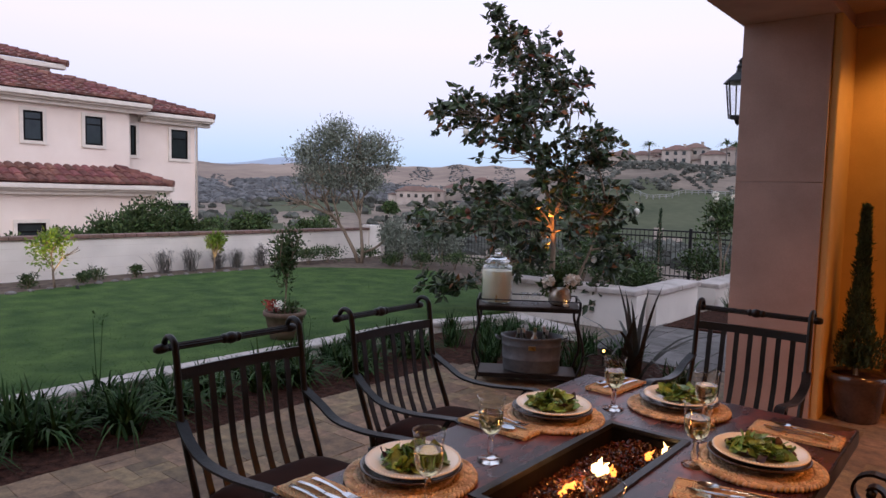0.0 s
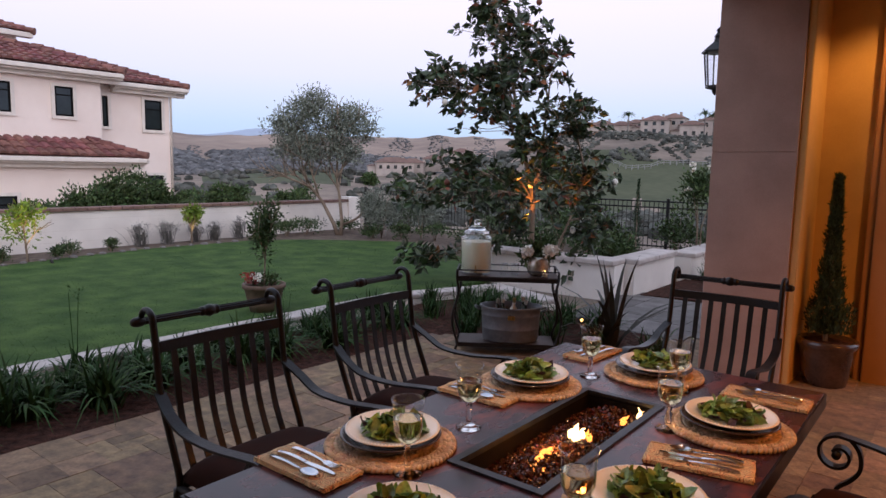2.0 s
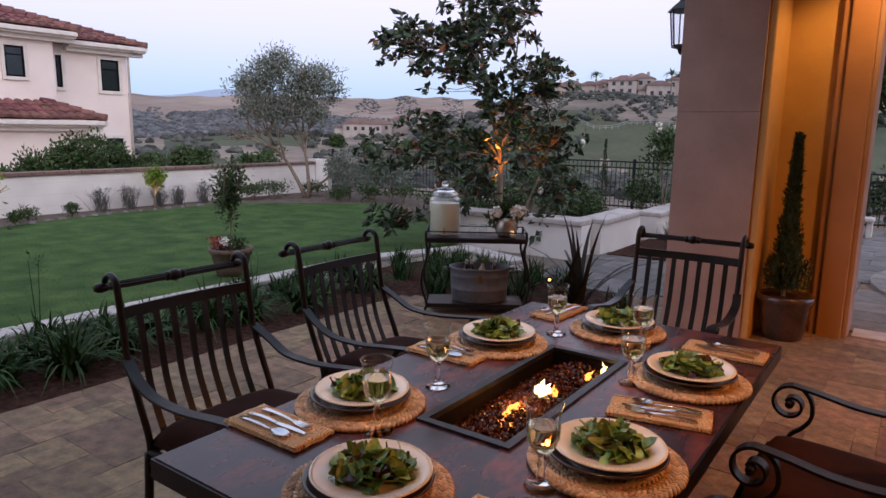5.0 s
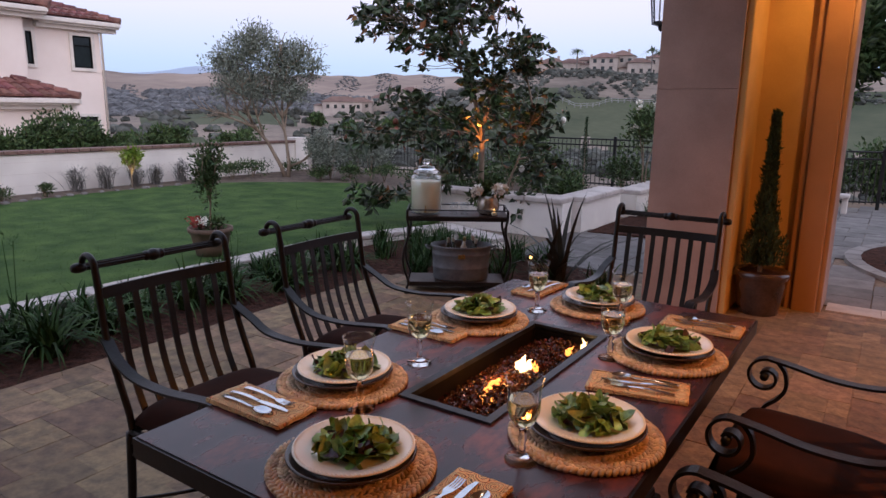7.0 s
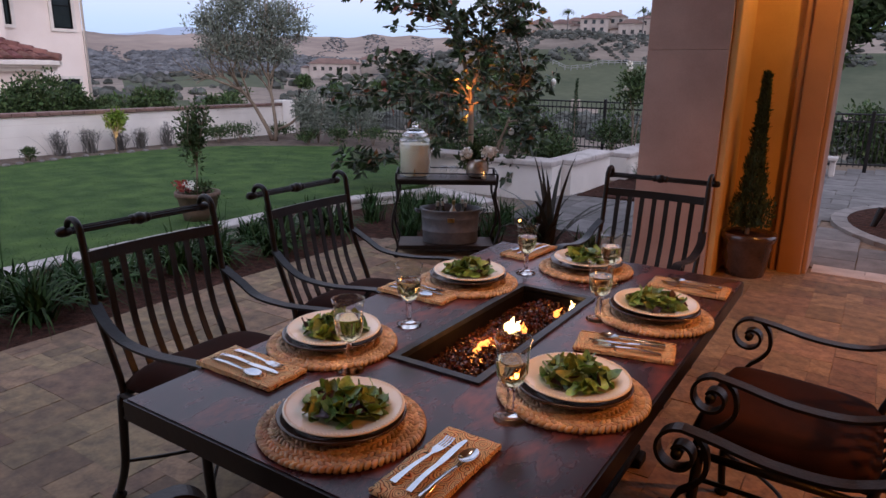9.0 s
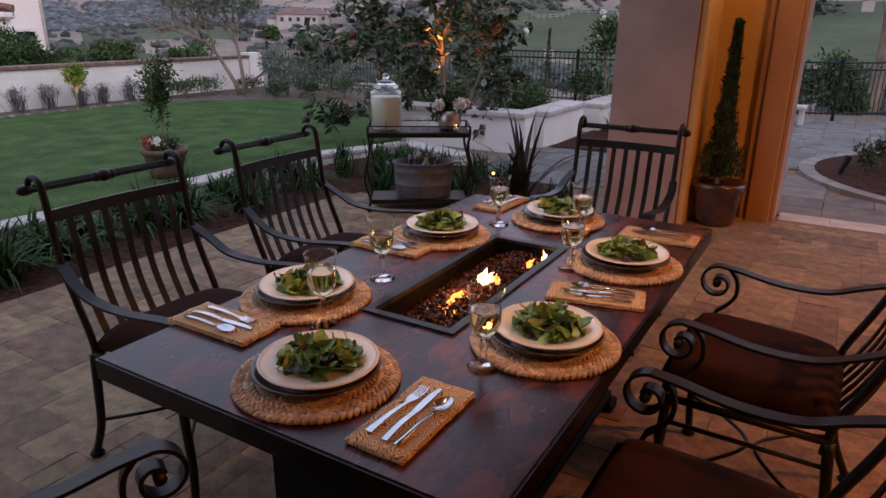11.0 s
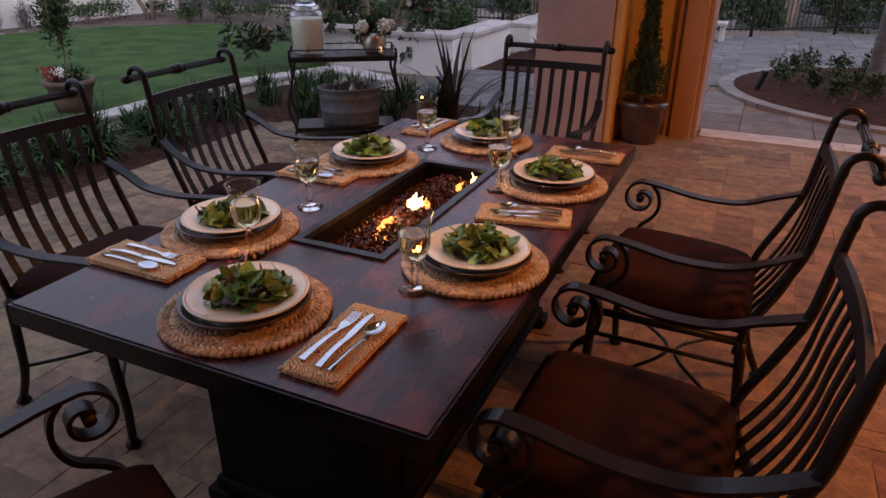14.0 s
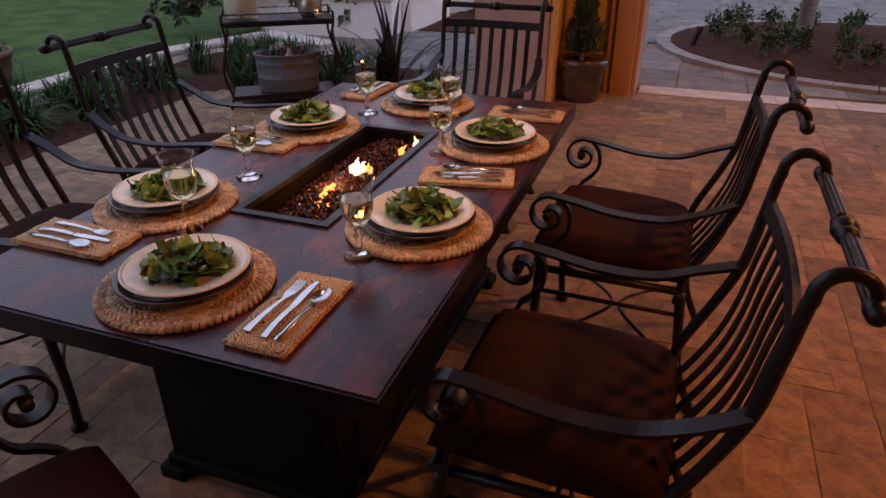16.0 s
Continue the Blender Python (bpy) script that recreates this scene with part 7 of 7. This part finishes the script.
# ---- paving: tumbled pavers under the porch, grey flagstones beyond; the pieces nearest the table are parts ----
def ashlar(x0, x1, y0, y1, unit, seed):
    """Fills a rectangle with random paver sizes on a unit grid; rows of (x, y, width, length)."""
    rng = random.Random(seed)
    nx, ny = int((x1 - x0) / unit), int((y1 - y0) / unit)
    used = np.zeros((nx, ny), bool)
    sizes = [(2, 2), (2, 3), (3, 2), (2, 1), (1, 2), (3, 3), (2, 2), (2, 3)]
    out = []
    for j in range(ny):
        for i in range(nx):
            if used[i, j]:
                continue
            rng.shuffle(sizes)
            for w, h in sizes + [(1, 2), (2, 1), (1, 1)]:
                if i + w <= nx and j + h <= ny and not used[i:i + w, j:j + h].any():
                    used[i:i + w, j:j + h] = True
                    out.append((x0 + i * unit, y0 + j * unit, w * unit, h * unit))
                    break
    return out


def paver_bm(w, h, rng, gap=0.0008, thick=0.05, rough=0.004):
    bm = bmesh.new()
    a, b = w / 2 - gap / 2, h / 2 - gap / 2
    c = 0.0022
    ring = lambda x, y, z: [bm.verts.new((sx * x + rng.gauss(0, rough * 0.6), sy * y + rng.gauss(0, rough * 0.6), z)) for sx, sy in ((-1, -1), (1, -1), (1, 1), (-1, 1))]
    lo, mid, hi = ring(a, b, -thick), ring(a, b, -c), ring(a - c, b - c, 0)
    for r0, r1 in ((lo, mid), (mid, hi)):
        for k in range(4):
            bm.faces.new((r0[k], r0[(k + 1) % 4], r1[(k + 1) % 4], r1[k]))
    bm.faces.new(hi)
    return bm


def inside(x, y):
    """Patio outline: bounded by the border bed, the flax bed and the path."""
    if x < -2.95 or y > 4.05:
        return False
    if x < -1.0 and y > 3.05:
        return False
    return not (-0.74 < x < 0.56 and y > 3.56 and not (-0.06 < x < 0.45 and y < 4.1))


def patio():
    t = tagged(thing("patio", pose(0, 0, 0), "patio of tumbled tan and brown stone pavers", "patio"), kind="structure")
    rng = random.Random(70)
    rows = [q for q in ashlar(-3.0, 5.1, -5.4, 4.2, 0.105, 71) if inside(q[0] + q[2] / 2, q[1] + q[3] / 2)]
    rows.sort(key=lambda q: abs(q[0] + q[2] / 2 - 0.3) * 0.8 + abs(q[1] + q[3] / 2 - 0.6))
    shared = {}
    for k, (x, y, w, h) in enumerate(rows[:300]):
        key = (round(w, 2), round(h, 2), k % 3)
        if key not in shared:
            shared[key] = part("paver", paver_bm(w, h, rng), "paver", t)
            ob = shared[key]
        else:
            ob = new("paver", shared[key].data)
            ob.parent = t
        ob.matrix_basis = pose(x + w / 2, y + h / 2, rng.gauss(-0.001, 0.0007), rng.gauss(0, 0.12), rng.gauss(0, 0.12), rng.gauss(0, 0.25) + (180 if k % 2 else 0))
    verts, faces = [], []

    def add(bm, m):
        i = len(verts)
        bm.verts.index_update()
        verts.extend(tuple(m @ v.co) for v in bm.verts)
        faces.extend(tuple(i + v.index for v in f.verts) for f in bm.faces)
        bm.free()

    for x, y, w, h in rows[300:]:
        add(paver_bm(w, h, rng), pose(x + w / 2, y + h / 2, rng.gauss(-0.001, 0.0007), rng.gauss(0, 0.12), rng.gauss(0, 0.12), 0))
    raw("outer_pavers", verts, faces, "paver_rest", t)["kind"] = "stuff"
    # pale border course where the porch ends
    x = 0.60
    while x < 5.0:
        w = rng.uniform(0.34, 0.5)
        ob = part("border_stone", paver_bm(w, 0.26, rng), "cap", t)
        ob.matrix_basis = pose(x + w / 2, 4.34, 0.003)
        x += w


def terrace():
    t = tagged(thing("terrace", pose(0, 0, 0), "terrace and path of grey flagstone pavers", "path"), kind="structure")
    rng = random.Random(80)
    verts, faces = [], []
    for x, y, w, h in ashlar(-2.5, 6.5, 3.0, 12.4, 0.2, 81):
        cx, cy = x + w / 2, y + h / 2
        if ((cx - 2.93) / 2.32) ** 2 + ((cy - 6.75) / 1.9) ** 2 < 1 or (cy < 4.5 and cx > -0.9) or (cx < -1.0 and cy < 4.45 - 0.1 * cx - 0.15) and cy < 4.75 or (cx < -0.5 and cy > 6.5) or cy > 11.2 + max(0, cx) * 0.6:
            continue
        bm = paver_bm(w, h, rng, 0.008, 0.04)
        m = pose(cx, cy, -0.004 + rng.gauss(0, 0.0012), rng.gauss(0, 0.2), rng.gauss(0, 0.2), 0)
        i = len(verts)
        bm.verts.index_update()
        verts.extend(tuple(m @ v.co) for v in bm.verts)
        faces.extend(tuple(i + v.index for v in f.verts) for f in bm.faces)
        bm.free()
    raw("flagstones", verts, faces, "paver_grey", t)["kind"] = "stuff"
    # smooth kerb stones round the oval bed
    for k in range(40):
        a0, a1 = 6.283 * k / 40, 6.283 * (k + 0.97) / 40
        bm = bmesh.new()
        pts = []
        for r, a in ((2.2, a0), (2.36, a0), (2.36, a1), (2.2, a1)):
            pts.append((2.93 + r * math.cos(a), 6.75 + (r - 0.43) * math.sin(a)))
        lo, hi = [bm.verts.new((x, y, -0.05)) for x, y in pts], [bm.verts.new((x, y, 0.03)) for x, y in pts]
        for q in range(4):
            bm.faces.new((lo[q], lo[(q + 1) % 4], hi[(q + 1) % 4], hi[q]))
        bm.faces.new(hi)
        part("kerb_stone", bm, "kerb", t)


patio()
terrace()
